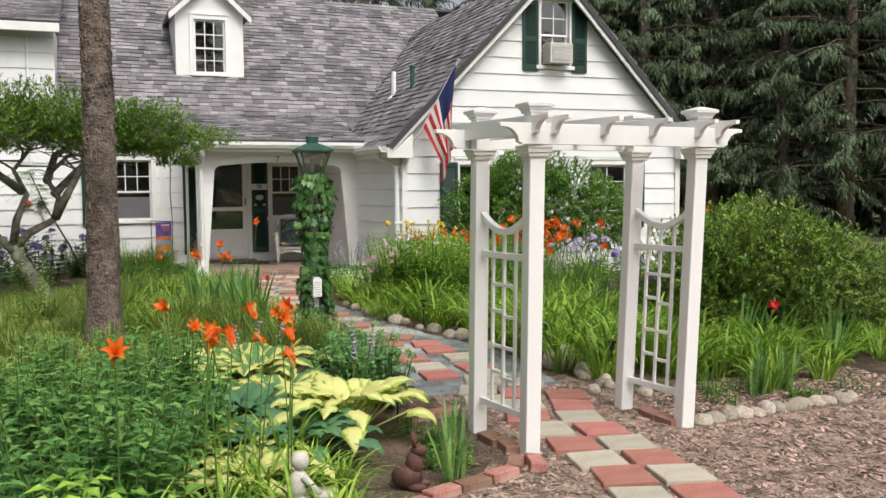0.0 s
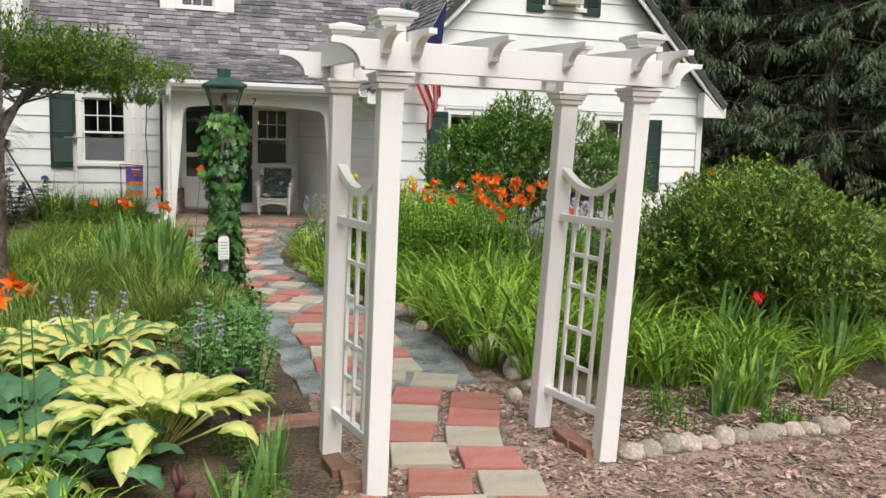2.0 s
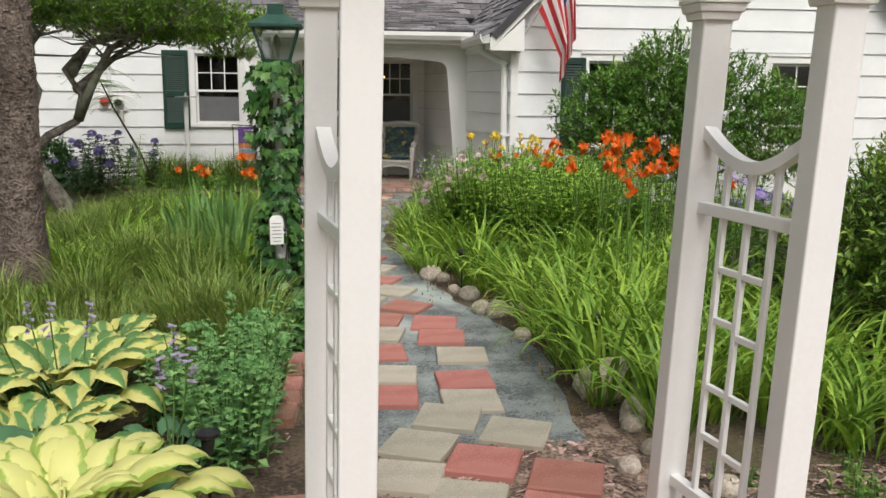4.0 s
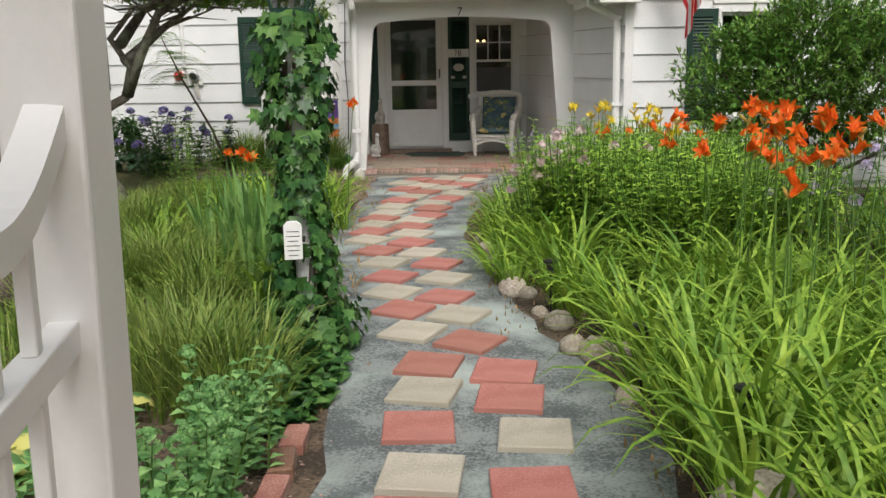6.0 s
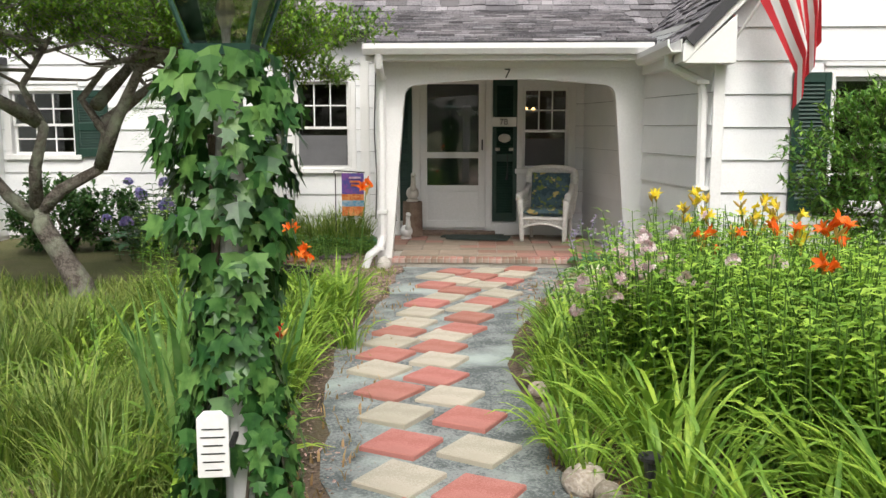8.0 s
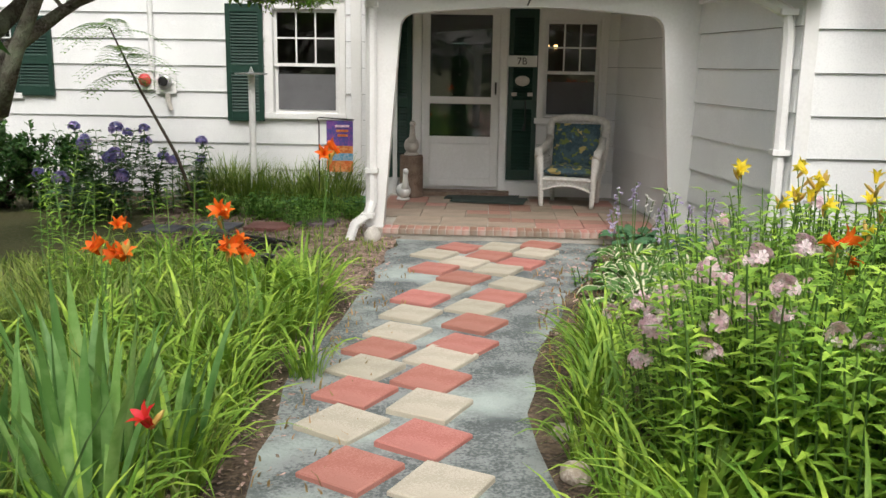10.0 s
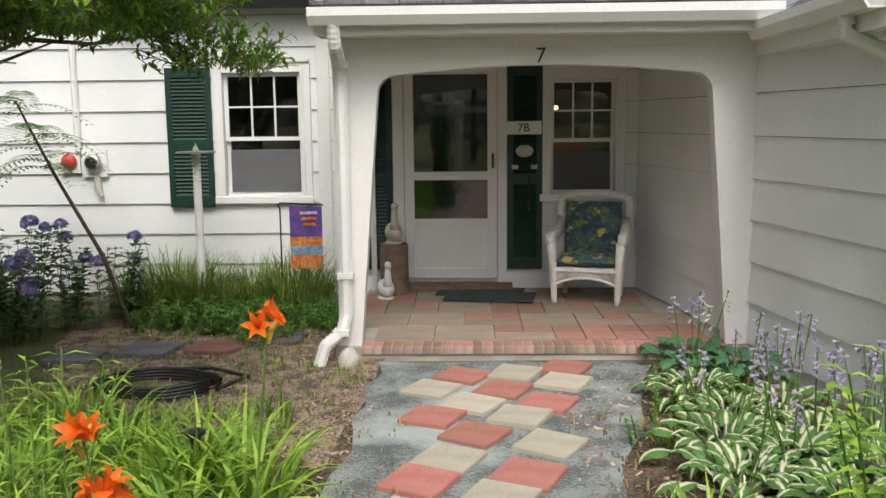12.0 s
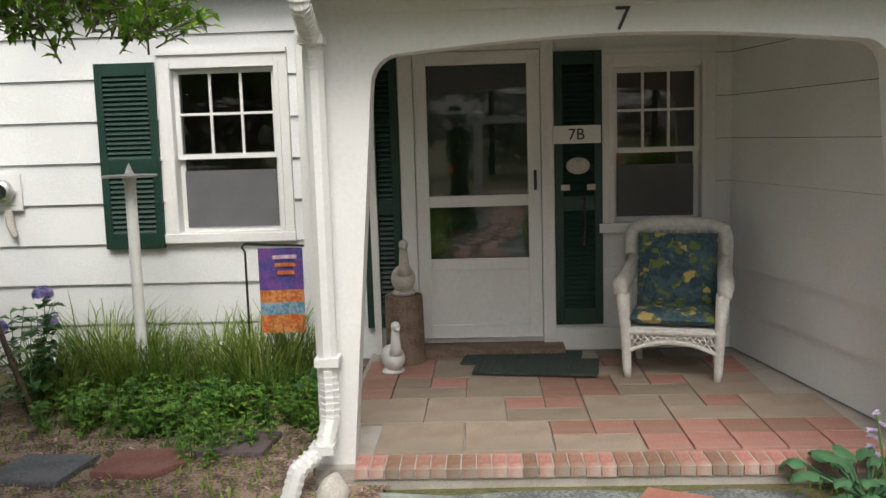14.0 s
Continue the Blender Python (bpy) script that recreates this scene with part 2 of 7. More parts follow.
rubber = mat("black_hose", (0.012, 0.012, 0.012), (0.02, 0.02, 0.02), 5, 40, 0.45, 0.05)
screen_m = mat("grey_insect_screen", (0.10, 0.10, 0.105), (0.13, 0.13, 0.135), 3, 300, 0.8, 0.1)
# The dimness of the closed rooms is put into this plaster's dark colour.
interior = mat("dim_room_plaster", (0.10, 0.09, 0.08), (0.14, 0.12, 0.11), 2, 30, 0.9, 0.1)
curtain_m = mat("cream_curtain", (0.5, 0.46, 0.38), (0.6, 0.56, 0.47), 6, 60, 0.9, 0.2)
red_plastic = mat("red_plastic", (0.5, 0.03, 0.03), (0.55, 0.05, 0.05), 5, 50, 0.4, 0.02)
grey_metal = mat("grey_metal", (0.42, 0.42, 0.42), (0.5, 0.5, 0.5), 5, 60, 0.4, 0.05, metal=0.5)
clear = bpy.data.materials.new("window_glass")
clear.use_nodes = True
_n, _l = clear.node_tree.nodes, clear.node_tree.links
_t = _n.new("ShaderNodeBsdfTransparent"); _t.inputs[0].default_value = (0.75, 0.78, 0.77, 1)
_g = _n.new("ShaderNodeBsdfGlossy"); _g.inputs["Roughness"].default_value = 0.02
_f = _n.new("ShaderNodeFresnel"); _f.inputs[0].default_value = 1.9
_m = _n.new("ShaderNodeMixShader")
_l.new(_f.outputs[0], _m.inputs[0]); _l.new(_t.outputs[0], _m.inputs[1]); _l.new(_g.outputs[0], _m.inputs[2])
_l.new(_m.outputs[0], _n["Material Output"].inputs[0])


def cushion_colours():
    m = mat("flowered_cushion", (0.04, 0.08, 0.10), (0.08, 0.14, 0.165), 9, 40, 0.85, 0.2)
    N, L = m.node_tree.nodes, m.node_tree.links
    tc = N.new("ShaderNodeTexCoord")
    p = N["Principled BSDF"]
    src = p.inputs["Base Color"].links[0].from_socket
    for sc, lo, hi, c in ((13, 0.56, 0.6, (0.17, 0.22, 0.06)), (10, 0.6, 0.64, (0.55, 0.44, 0.16)), (17, 0.64, 0.67, (0.10, 0.20, 0.28))):
        n = N.new("ShaderNodeTexNoise"); n.inputs["Scale"].default_value = sc; n.inputs["Detail"].default_value = 2
        n.noise_dimensions = "4D"; n.inputs["W"].default_value = sc
        L.new(tc.outputs["Object"], n.inputs["Vector"])
        r = N.new("ShaderNodeValToRGB"); r.color_ramp.elements[0].position = lo; r.color_ramp.elements[1].position = hi
        L.new(n.outputs["Fac"], r.inputs[0])
        x = N.new("ShaderNodeMix"); x.data_type = "RGBA"
        L.new(r.outputs[0], x.inputs["Factor"]); L.new(src, x.inputs["A"]); x.inputs["B"].default_value = (*c, 1)
        src = x.outputs["Result"]
    L.new(src, p.inputs["Base Color"])
    return m


cushion_m = cushion_colours()


# ---- geometry helpers ----
class Geo:
    """Gathers vertices and faces for one mesh."""
    def __init__(self):
        self.v, self.f, self.uv = [], [], []

    def add(self, vs, fs, uvs=None):
        o = len(self.v)
        self.v.extend(vs)
        self.f.extend([tuple(i + o for i in f) for f in fs])
        self.uv.extend(uvs if uvs else [(0.5, 0.5)] * len(vs))
        return self

    def box(self, x0, x1, y0, y1, z0, z1, m=None):
        vs = [Vector((x, y, z)) for x in (x0, x1) for y in (y0, y1) for z in (z0, z1)]
        if m is not None:
            vs = [m @ q for q in vs]
        return self.add(vs, [(0, 1, 3, 2), (4, 6, 7, 5), (0, 4, 5, 1), (2, 3, 7, 6), (0, 2, 6, 4), (1, 5, 7, 3)])

    def frustum(self, cx, cy, z0, z1, a0, a1, b0=None, b1=None):
        b0, b1 = b0 or a0, b1 or a1
        vs = [Vector((cx + sx * a, cy + sy * b, z)) for z, a, b in ((z0, a0, b0), (z1, a1, b1)) for sx, sy in ((-1, -1), (1, -1), (1, 1), (-1, 1))]
        return self.add(vs, [(3, 2, 1, 0), (4, 5, 6, 7), (0, 1, 5, 4), (1, 2, 6, 5), (2, 3, 7, 6), (3, 0, 4, 7)])

    def prism(self, pts, axis, a, b):
        """Extrudes a 2D outline along an axis from a to b; outline in the other two axes, in order."""
        def at(p, q, w):
            return Vector((w, p, q)) if axis == "x" else Vector((p, w, q)) if axis == "y" else Vector((p, q, w))
        n = len(pts)
        vs = [at(*p, a) for p in pts] + [at(*p, b) for p in pts]
        return self.add(vs, [tuple(range(n))[::-1], tuple(range(n, 2 * n))] + [(i, (i + 1) % n, n + (i + 1) % n, n + i) for i in range(n)])

    def tube(self, pts, radii, n=8, cap=True):
        pts = [Vector(p) for p in pts]
        if not isinstance(radii, (list, tuple)):
            radii = [radii] * len(pts)
        vs, fs = [], []
        for i, p in enumerate(pts):
            d = (pts[min(i + 1, len(pts) - 1)] - pts[max(i - 1, 0)]).normalized()
            u = d.cross(Vector((0.31, 0.95, 0.05)) if abs(d.y) < 0.9 else Vector((1, 0, 0))).normalized()
            w = d.cross(u)
            for k in range(n):
                t = 2 * math.pi * k / n
                vs.append(p + (u * math.cos(t) + w * math.sin(t)) * radii[i])
        for i in range(len(pts) - 1):
            for k in range(n):
                fs.append((i * n + k, i * n + (k + 1) % n, (i + 1) * n + (k + 1) % n, (i + 1) * n + k))
        if cap:
            fs.append(tuple(range(n))[::-1])
            fs.append(tuple(range((len(pts) - 1) * n, len(pts) * n)))
        return self.add(vs, fs)

    def lathe(self, profile, n=20, cx=0, cy=0):
        vs, fs = [], []
        for r, z in profile:
            for k in range(n):
                t = 2 * math.pi * k / n
                vs.append(Vector((cx + r * math.cos(t), cy + r * math.sin(t), z)))
        for i in range(len(profile) - 1):
            for k in range(n):
                fs.append((i * n + k, i * n + (k + 1) % n, (i + 1) * n + (k + 1) % n, (i + 1) * n + k))
        fs += [tuple(range(n))[::-1], tuple(range((len(profile) - 1) * n, len(profile) * n))]
        return self.add(vs, fs)

    def ball(self, c, r, n=10, m=7, jitter=0.0, rnd=random):
        r = r if isinstance(r, (tuple, list)) else (r, r, r)
        vs, fs = [], []
        for i in range(1, m):
            for k in range(n):
                a, t = math.pi * i / m, 2 * math.pi * k / n
                j = 1 + rnd.uniform(-jitter, jitter)
                vs.append(Vector((c[0] + r[0] * j * math.sin(a) * math.cos(t), c[1] + r[1] * j * math.sin(a) * math.sin(t), c[2] + r[2] * j * math.cos(a))))
        for i in range(m - 2):
            for k in range(n):
                fs.append((i * n + k, (i + 1) * n + k, (i + 1) * n + (k + 1) % n, i * n + (k + 1) % n))
        vs += [Vector((c[0], c[1], c[2] + r[2])), Vector((c[0], c[1], c[2] - r[2]))]
        t, b = len(vs) - 2, len(vs) - 1
        fs += [(t, k, (k + 1) % n) for k in range(n)] + [(b, (m - 2) * n + (k + 1) % n, (m - 2) * n + k) for k in range(n)]
        return self.add(vs, fs)

    def mesh(self, name, material, smooth=False, uv=False):
        me = bpy.data.meshes.new(name)
        me.from_pydata([tuple(q) for q in self.v], [], self.f)
        me.materials.append(material)
        if uv:
            lay = me.uv_layers.new(name="UVMap")
            idx = np.zeros(len(me.loops), dtype=np.int32)
            me.loops.foreach_get("vertex_index", idx)
            lay.data.foreach_set("uv", np.array(self.uv, dtype=np.float32)[idx].ravel())
        if smooth:
            me.polygons.foreach_set("use_smooth", [True] * len(me.polygons))
        me.update()
        return me

    def obj(self, name, material, parent=None, label="", smooth=False, bevel=0.0, uv=False, kind=""):
        ob = new(name, self.mesh(name, material, smooth, uv))
        if parent is not None:
            ob.parent = parent
        if bevel:
            md = ob.modifiers.new("Bevel", "BEVEL")
            md.width, md.segments, md.limit_method, md.angle_limit = bevel, 2, "ANGLE", radians(40)
        return tagged(ob, label, kind=kind)


def thing(name, m, label, category, group="", kind=""):
    ob = new(name)
    ob.empty_display_size = 0.1
    ob.matrix_world = m if isinstance(m, Matrix) else pose(*m)
    return tagged(ob, label, category, group, kind)


def shared(name, me, parent, m):
    ob = new(name, me)
    ob.parent = parent
    ob.matrix_local = m
    return ob


def rot_to(d):
    return Vector(d).to_track_quat("Z", "Y").to_matrix()


def strip(g, base, heading, length, width, lift, bend, n=5, fold=0.25, twist=0.0, lean=0.0):
    """An arching, folded leaf blade. lift: starting angle from level; bend: how far it turns downward along its length, in degrees."""
    p = Vector(base)
    h = Vector((math.cos(heading), math.sin(heading), 0))
    side = Vector((-h.y, h.x, 0))
    vs, uvs, fs = [], [], []
    for i in range(n + 1):
        t = i / n
        a = radians(lift - bend * t * t)
        d = h * math.cos(a) + Vector((0, 0, math.sin(a)))
        up = side.cross(d) * -1
        w = width * 0.5 * (min(1, 0.55 + 2.2 * t) if t < 0.5 else max(0.03, 1 - ((t - 0.5) / 0.5) ** 1.8))
        s = side * math.cos(twist * t) + up * math.sin(twist * t)
        vs += [p - s * w, p - up * (w * fold), p + s * w]
        uvs += [(0, t), (0.5, t), (1, t)]
        p = p + d * (length / n)
    for i in range(n):
        fs += [(3 * i, 3 * i + 1, 3 * i + 4, 3 * i + 3), (3 * i + 1, 3 * i + 2, 3 * i + 5, 3 * i + 4)]
    g.add(vs, fs, uvs)


def leaf(g, base, d, up, length, width, droop=0.15, fold=0.15):
    """A small pointed leaf, folded on its midrib."""
    d = d.normalized()
    s = d.cross(up)
    if s.length < 1e-4:
        s = d.cross(Vector((1, 0.2, 0)))
    s.normalize()
    n = s.cross(d)
    b = Vector(base)
    mid = b + d * length * 0.45
    tip = b + d * length - n * droop * length
    g.add([b, mid - s * width / 2 + n * fold * width, mid, mid + s * width / 2 + n * fold * width, tip], [(0, 2, 1), (0, 3, 2), (1, 2, 4), (2, 3, 4)])


def rand_dir(r, flat=1.0):
    a = r.uniform(0, 2 * math.pi)
    z = r.uniform(-1, 1) * flat
    q = math.sqrt(max(0, 1 - z * z))
    return Vector((q * math.cos(a), q * math.sin(a), z))


# ---- ground ----
def ground_sheet():
    g = Geo()
    xs = [-400, -80, -30] + [-12 + i for i in range(0, 33)] + [30, 80, 400]
    ys = [-400, -80, -30] + [-12 + i for i in range(0, 45)] + [50, 120, 600]
    r = random.Random(3)
    vs = [Vector((x, y, -0.012 + (r.uniform(-0.012, 0.006) if -12 < x < 20 and -12 < y < 32 else 0))) for y in ys for x in xs]
    n = len(xs)
    fs = [(j * n + i, j * n + i + 1, (j + 1) * n + i + 1, (j + 1) * n + i) for j in range(len(ys) - 1) for i in range(n - 1)]
    g.add(vs, fs)
    return tagged(g.obj("ground", lawn_m), "patchy lawn and bare earth round the garden", "ground", kind="structure")


def patch(name, outline, z, material, label, seed=1, wobble=0.06, steps=6):
    """A flat irregular patch of ground with a ragged edge."""
    r = random.Random(seed)
    pts = []
    for i, a in enumerate(outline):
        b = outline[(i + 1) % len(outline)]
        for k in range(steps):
            t = k / steps
            pts.append((a[0] + (b[0] - a[0]) * t + r.uniform(-wobble, wobble), a[1] + (b[1] - a[1]) * t + r.uniform(-wobble, wobble)))
    g = Geo()
    g.prism(pts, "z", -0.05, z)
    return tagged(g.obj(name, material), label, name.replace("_", " "), kind="structure")


ground = ground_sheet()
left_bed = patch("garden_bed", [(-1.5, 1.2), (0.9, 1.5), (1.5, 3.35), (2.75, 4.0), (2.75, 6.0), (2.9, 8.6), (2.6, 11), (2.6, 14.6), (-1.5, 14)], 0.003, soil, "dark soil bed under the flowers", 4)
right_bed = patch("garden_bed", [(4.0, 4.4), (6.5, 4.6), (9.5, 7.5), (9.5, 14.0), (4.2, 14.9), (3.3, 14.2), (3.1, 12), (3.1, 10), (3.4, 8), (3.7, 6.2)], 0.004, soil, "dark soil bed edged with small stones", 5)
mulch_area = patch("mulch_ground", [(1.4, -3), (12, -3), (10.5, 3.5), (6.4, 4.55), (4.3, 4.5), (4.1, 6.3), (3.4, 5.95), (2.75, 5.95), (2.7, 4.3), (2.2, 3.95), (1.5, 3.4), (0.9, 1.0)], 0.006, mulch, "brown wood-chip mulch", 6)
path_dust = patch("garden_path", [(2.75, 5.95), (3.95, 5.85), (4.05, 7.6), (3.72, 8.9), (3.5, 10.2), (3.4, 12.2), (3.85, 14.0), (4.3, 15.6), (2.35, 15.6), (2.35, 14.2), (2.2, 12.3), (2.35, 10.8), (2.6, 9.0), (2.68, 7.4)], 0.009, dust, "blue-grey stone dust path with pale worn patches", 7, 0.05)
porch_verge = patch("bare_earth", [(0.2, 15.2), (2.3, 13.6), (2.4, 15.7), (2.0, 17.6), (-0.6, 17.2)], 0.005, mulch, "dry earth and wood chips beside the porch", 8)


def scatter_chips():
    """Loose wood chips on the mulch."""
    r = random.Random(11)
    g = Geo()
    def put(x, y, s):
        m = pose(x, y, 0.008 + s * 0.12, r.uniform(-25, 25), r.uniform(-25, 25), r.uniform(0, 360))
        a, b, c = s * r.uniform(0.6, 1.6), s * r.uniform(0.3, 0.7), s * 0.12
        vs = [m @ Vector(q) for q in ((-a, -b * 0.6, 0), (a * 0.8, -b, 0), (a, b * 0.7, 0), (-a * 0.7, b, 0), (-a * 0.8, -b * 0.5, c), (a * 0.7, -b * 0.8, c), (a * 0.8, b * 0.6, c), (-a * 0.6, b * 0.8, c))]
        g.add(vs, [(4, 5, 6, 7), (0, 1, 5, 4), (1, 2, 6, 5), (2, 3, 7, 6), (3, 0, 4, 7)])
    for _ in range(15000):
        x, y = r.uniform(1.5, 7.5), r.uniform(1.8, 5.9)
        if (y < 4.4 or 2.8 < x < 4.05) and y > 4.2 - (x - 0.4) * 1.0 and not (x < 2.6 and y > 3.4 + (x - 1.5) * 0.5):
            put(x, y, r.uniform(0.009, 0.028))
    for _ in range(3500):
        put(r.uniform(4.15, 6.6), r.uniform(4.45, 5.5), r.uniform(0.007, 0.022))
    for _ in range(900):
        put(r.uniform(0.4, 2.4), r.uniform(13.8, 17.2), r.uniform(0.008, 0.022))
    for _ in range(1300):
        put(r.uniform(3.5, 5.0), r.uniform(12.3, 15.5), r.uniform(0.008, 0.022))
    for _ in range(1500):
        u = r.uniform(6, 15)
        put(2.45 + r.gauss(0, 0.12) - (0.25 if u > 10 else 0), u, r.uniform(0.006, 0.016))
    return tagged(g.obj("wood_chips", chip_m, kind="stuff"), "loose brown wood chips over the ground", "mulch")


scatter_chips()

# stepping tiles along the path, by stretch
ARBOR_TILES = [(2.87, 2.94, "R"), (3.22, 2.88, "C"), (3.32, 3.24, "R"), (2.98, 3.32, "C"), (3.40, 3.57, "C"), (3.07, 3.66, "R"), (3.42, 3.87, "R"), (3.09, 3.96, "C"), (3.44, 4.19, "C"), (3.12, 4.30, "R"), (3.46, 4.53, "R"), (3.13, 4.66, "C"), (3.49, 4.86, "C"), (3.15, 5.00, "R"), (3.60, 5.16, "R"), (3.28, 5.33, "C")]
BEND_TILES = [(3.72, 5.47, "R"), (3.41, 5.67, "R"), (3.06, 5.55, "C"), (3.15, 5.88, "C"), (3.62, 5.98, "C"), (3.33, 6.20, "C"), (3.48, 6.42, "C"), (3.07, 6.53, "R"), (3.50, 6.75, "R"), (3.10, 6.88, "C"), (3.56, 7.22, "C"), (3.08, 7.32, "R"), (3.49, 7.62, "R"), (3.10, 7.73, "C"), (3.49, 7.97, "R"), (3.12, 8.10, "R"), (3.34, 8.46, "R"), (3.02, 8.66, "C")]
MIDDLE_TILES = [(3.29, 8.98, "C"), (2.95, 9.12, "R"), (3.21, 9.42, "R"), (2.86, 9.55, "C"), (3.21, 9.91, "C"), (2.83, 9.99, "R"), (3.16, 10.38, "R"), (2.76, 10.43, "C"), (3.04, 10.77, "C"), (2.68, 10.87, "R"), (2.94, 11.18, "R"), (2.57, 11.32, "C"), (2.94, 11.56, "C"), (2.57, 11.70, "R"), (2.92, 11.92, "R"), (2.57, 12.05, "C"), (2.95, 12.25, "C")]
PORCH_TILES = [(2.60, 12.37, "R"), (3.06, 12.49, "R"), (2.67, 12.7, "C"), (3.12, 12.92, "R"), (2.71, 13.1, "C"), (3.11, 13.3, "C"), (2.74, 13.48, "R"), (3.26, 13.57, "R"), (2.87, 13.76, "C"), (3.4, 13.96, "C"), (3.01, 14.12, "R"), (2.77, 14.41, "R"), (3.27, 14.41, "C"), (3.45, 14.66, "R"), (3.0, 14.64, "C"), (3.19, 14.93, "R"), (2.74, 14.94, "C"), (3.59, 15.08, "C"), (2.94, 15.24, "R"), (3.29, 15.3, "C"), (3.63, 15.4, "R")]


def house_box(name, x0, x1, y0, y1, z0, z1, material, parent, label="", bevel=0.004):
    return Geo().box(x0, x1, y0, y1, z0, z1).obj(name, material, parent, label, bevel=bevel)


# ---- house ----
YB, YF, YG = 18.04, 15.80, 14.07  # back wall of the porch, porch front, gable front
house = thing("house", (0, 0, 0), "white sided cottage with grey shingle roofs, dark green shutters and an open porch", "house", kind="structure")


def wall_part(name, outline, axis, a, b, label=""):
    return Geo().prism(outline, axis, a, b).obj(name, white, house, label)


def siding(parent, m, length, z0, z1, holes=(), gable=None, pitch=0.295, tilt=0.02):
    """Lapped boards on a wall whose foot runs along local x at local y = 0, facing -y. holes: x0, x1, z0, z1. gable(z) gives the ends."""
    z = z0
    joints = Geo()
    while z < z1 - 0.02:
        top = min(z + pitch, z1)
        ends = [(0.0, length)]
        if gable:
            lo, hi = gable(z), gable(top)
        cuts = []
        for hx0, hx1, hz0, hz1 in holes:
            if hz0 < top - 0.01 and hz1 > z + 0.01:
                cuts.append((hx0, hx1, max(z, hz0) if hz0 > z + 0.02 else z, min(top, hz1) if hz1 < top - 0.02 else top))
        pieces = [(0.0, length, z, top)]
        for c0, c1, cz0, cz1 in cuts:
            nxt = []
            for p0, p1, pz0, pz1 in pieces:
                if c1 <= p0 or c0 >= p1:
                    nxt.append((p0, p1, pz0, pz1))
                    continue
                if c0 > p0: nxt.append((p0, c0, pz0, pz1))
                if c1 < p1: nxt.append((c1, p1, pz0, pz1))
                if cz0 > pz0 + 0.01: nxt.append((max(c0, p0), min(c1, p1), pz0, cz0))
                if cz1 < pz1 - 0.01: nxt.append((max(c0, p0), min(c1, p1), cz1, pz1))
            pieces = nxt
        for p0, p1, pz0, pz1 in pieces:
            g = Geo()
            f0 = tilt * (top - pz0) / pitch + 0.004
            f1 = tilt * (top - pz1) / pitch + 0.004
            a0, b0, a1, b1 = p0, p1, p0, p1
            if gable:
                a0, b0, a1, b1 = max(p0, lo[0]), min(p1, lo[1]), max(p0, hi[0]), min(p1, hi[1])
                if b0 - a0 < 0.02: continue
                if b1 < a1: a1 = b1 = (a1 + b1) / 2
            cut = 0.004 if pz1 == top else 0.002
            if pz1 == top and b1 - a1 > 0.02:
                # Dark strip painted in as the shadow line below the next lap.
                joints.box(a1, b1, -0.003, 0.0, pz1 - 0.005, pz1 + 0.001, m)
            vs = [m @ Vector(q) for q in ((a0, 0, pz0), (b0, 0, pz0), (b1, 0, pz1 - cut), (a1, 0, pz1 - cut), (a0, -f0, pz0), (b0, -f0, pz0), (b1, -f1, pz1 - cut), (a1, -f1, pz1 - cut))]
            g.add(vs, [(4, 5, 6, 7), (0, 1, 5, 4), (1, 2, 6, 5), (2, 3, 7, 6), (3, 0, 4, 7)])
            g.obj("siding_board", siding_m, parent)
        z += pitch
    joints.obj("lap_shade", roof_base_lap_shade, parent, "dark strips standing in for the shadow lines under the boards")


def pierced(name, m, length, z0, z1, t, holes, material=white):
    """A thick wall along local x, behind local y = 0, with rectangular openings through it."""
    xs = sorted({0.0, length, *[h[0] for h in holes], *[h[1] for h in holes]})
    g = Geo()
    for a, b in zip(xs, xs[1:]):
        hs = sorted([h for h in holes if h[0] <= a + 1e-6 and h[1] >= b - 1e-6], key=lambda h: h[2])
        z = z0
        for h in hs:
            if h[2] > z: g.box(a, b, 0, t, z, h[2], m)
            z = h[3]
        if z < z1: g.box(a, b, 0, t, z, z1, m)
    return g.obj(name, material, house)


# openings in the back wall: x0, x1, z0, z1
LWIN = (0.66, 1.40, 1.00, 2.17)
FWIN = (-3.3, -2.42, 1.18, 2.05)
DOOR = (2.38, 3.26, 0.19, 2.22)
PWIN = (3.77, 4.38, 1.00, 2.08)
X0 = -6.0
back_holes = [(h[0] - X0, h[1] - X0, h[2], h[3]) for h in (FWIN, LWIN, DOOR, PWIN)]
M_back = pose(X0, YB, 0)
pierced("wall_back", M_back, 10.7, -0.1, 2.78, 0.2, back_holes)
pierced("wall_upper", M_back, -0.28 - X0, 2.78, 4.6, 0.2, [])
trim_holes = [(h[0] - X0 - 0.1, h[1] - X0 + 0.1, h[2] - 0.1, h[3] + 0.1) for h in (FWIN, LWIN, PWIN)] + [(2.26 - X0, 3.36 - X0, 0.1, 2.3)]
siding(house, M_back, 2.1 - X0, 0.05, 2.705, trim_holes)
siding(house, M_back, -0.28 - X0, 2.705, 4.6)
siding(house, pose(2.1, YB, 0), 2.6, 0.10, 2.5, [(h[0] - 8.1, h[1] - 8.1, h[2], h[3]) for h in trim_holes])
house_box("foundation", X0, 2.1, YB - 0.01, YB + 0.1, -0.1, 0.05, mortar, house, "grey foundation strip")
house_box("corner_board", 1.56, 1.68, YB - 0.035, YB - 0.004, 0.05, 2.5, white, house)

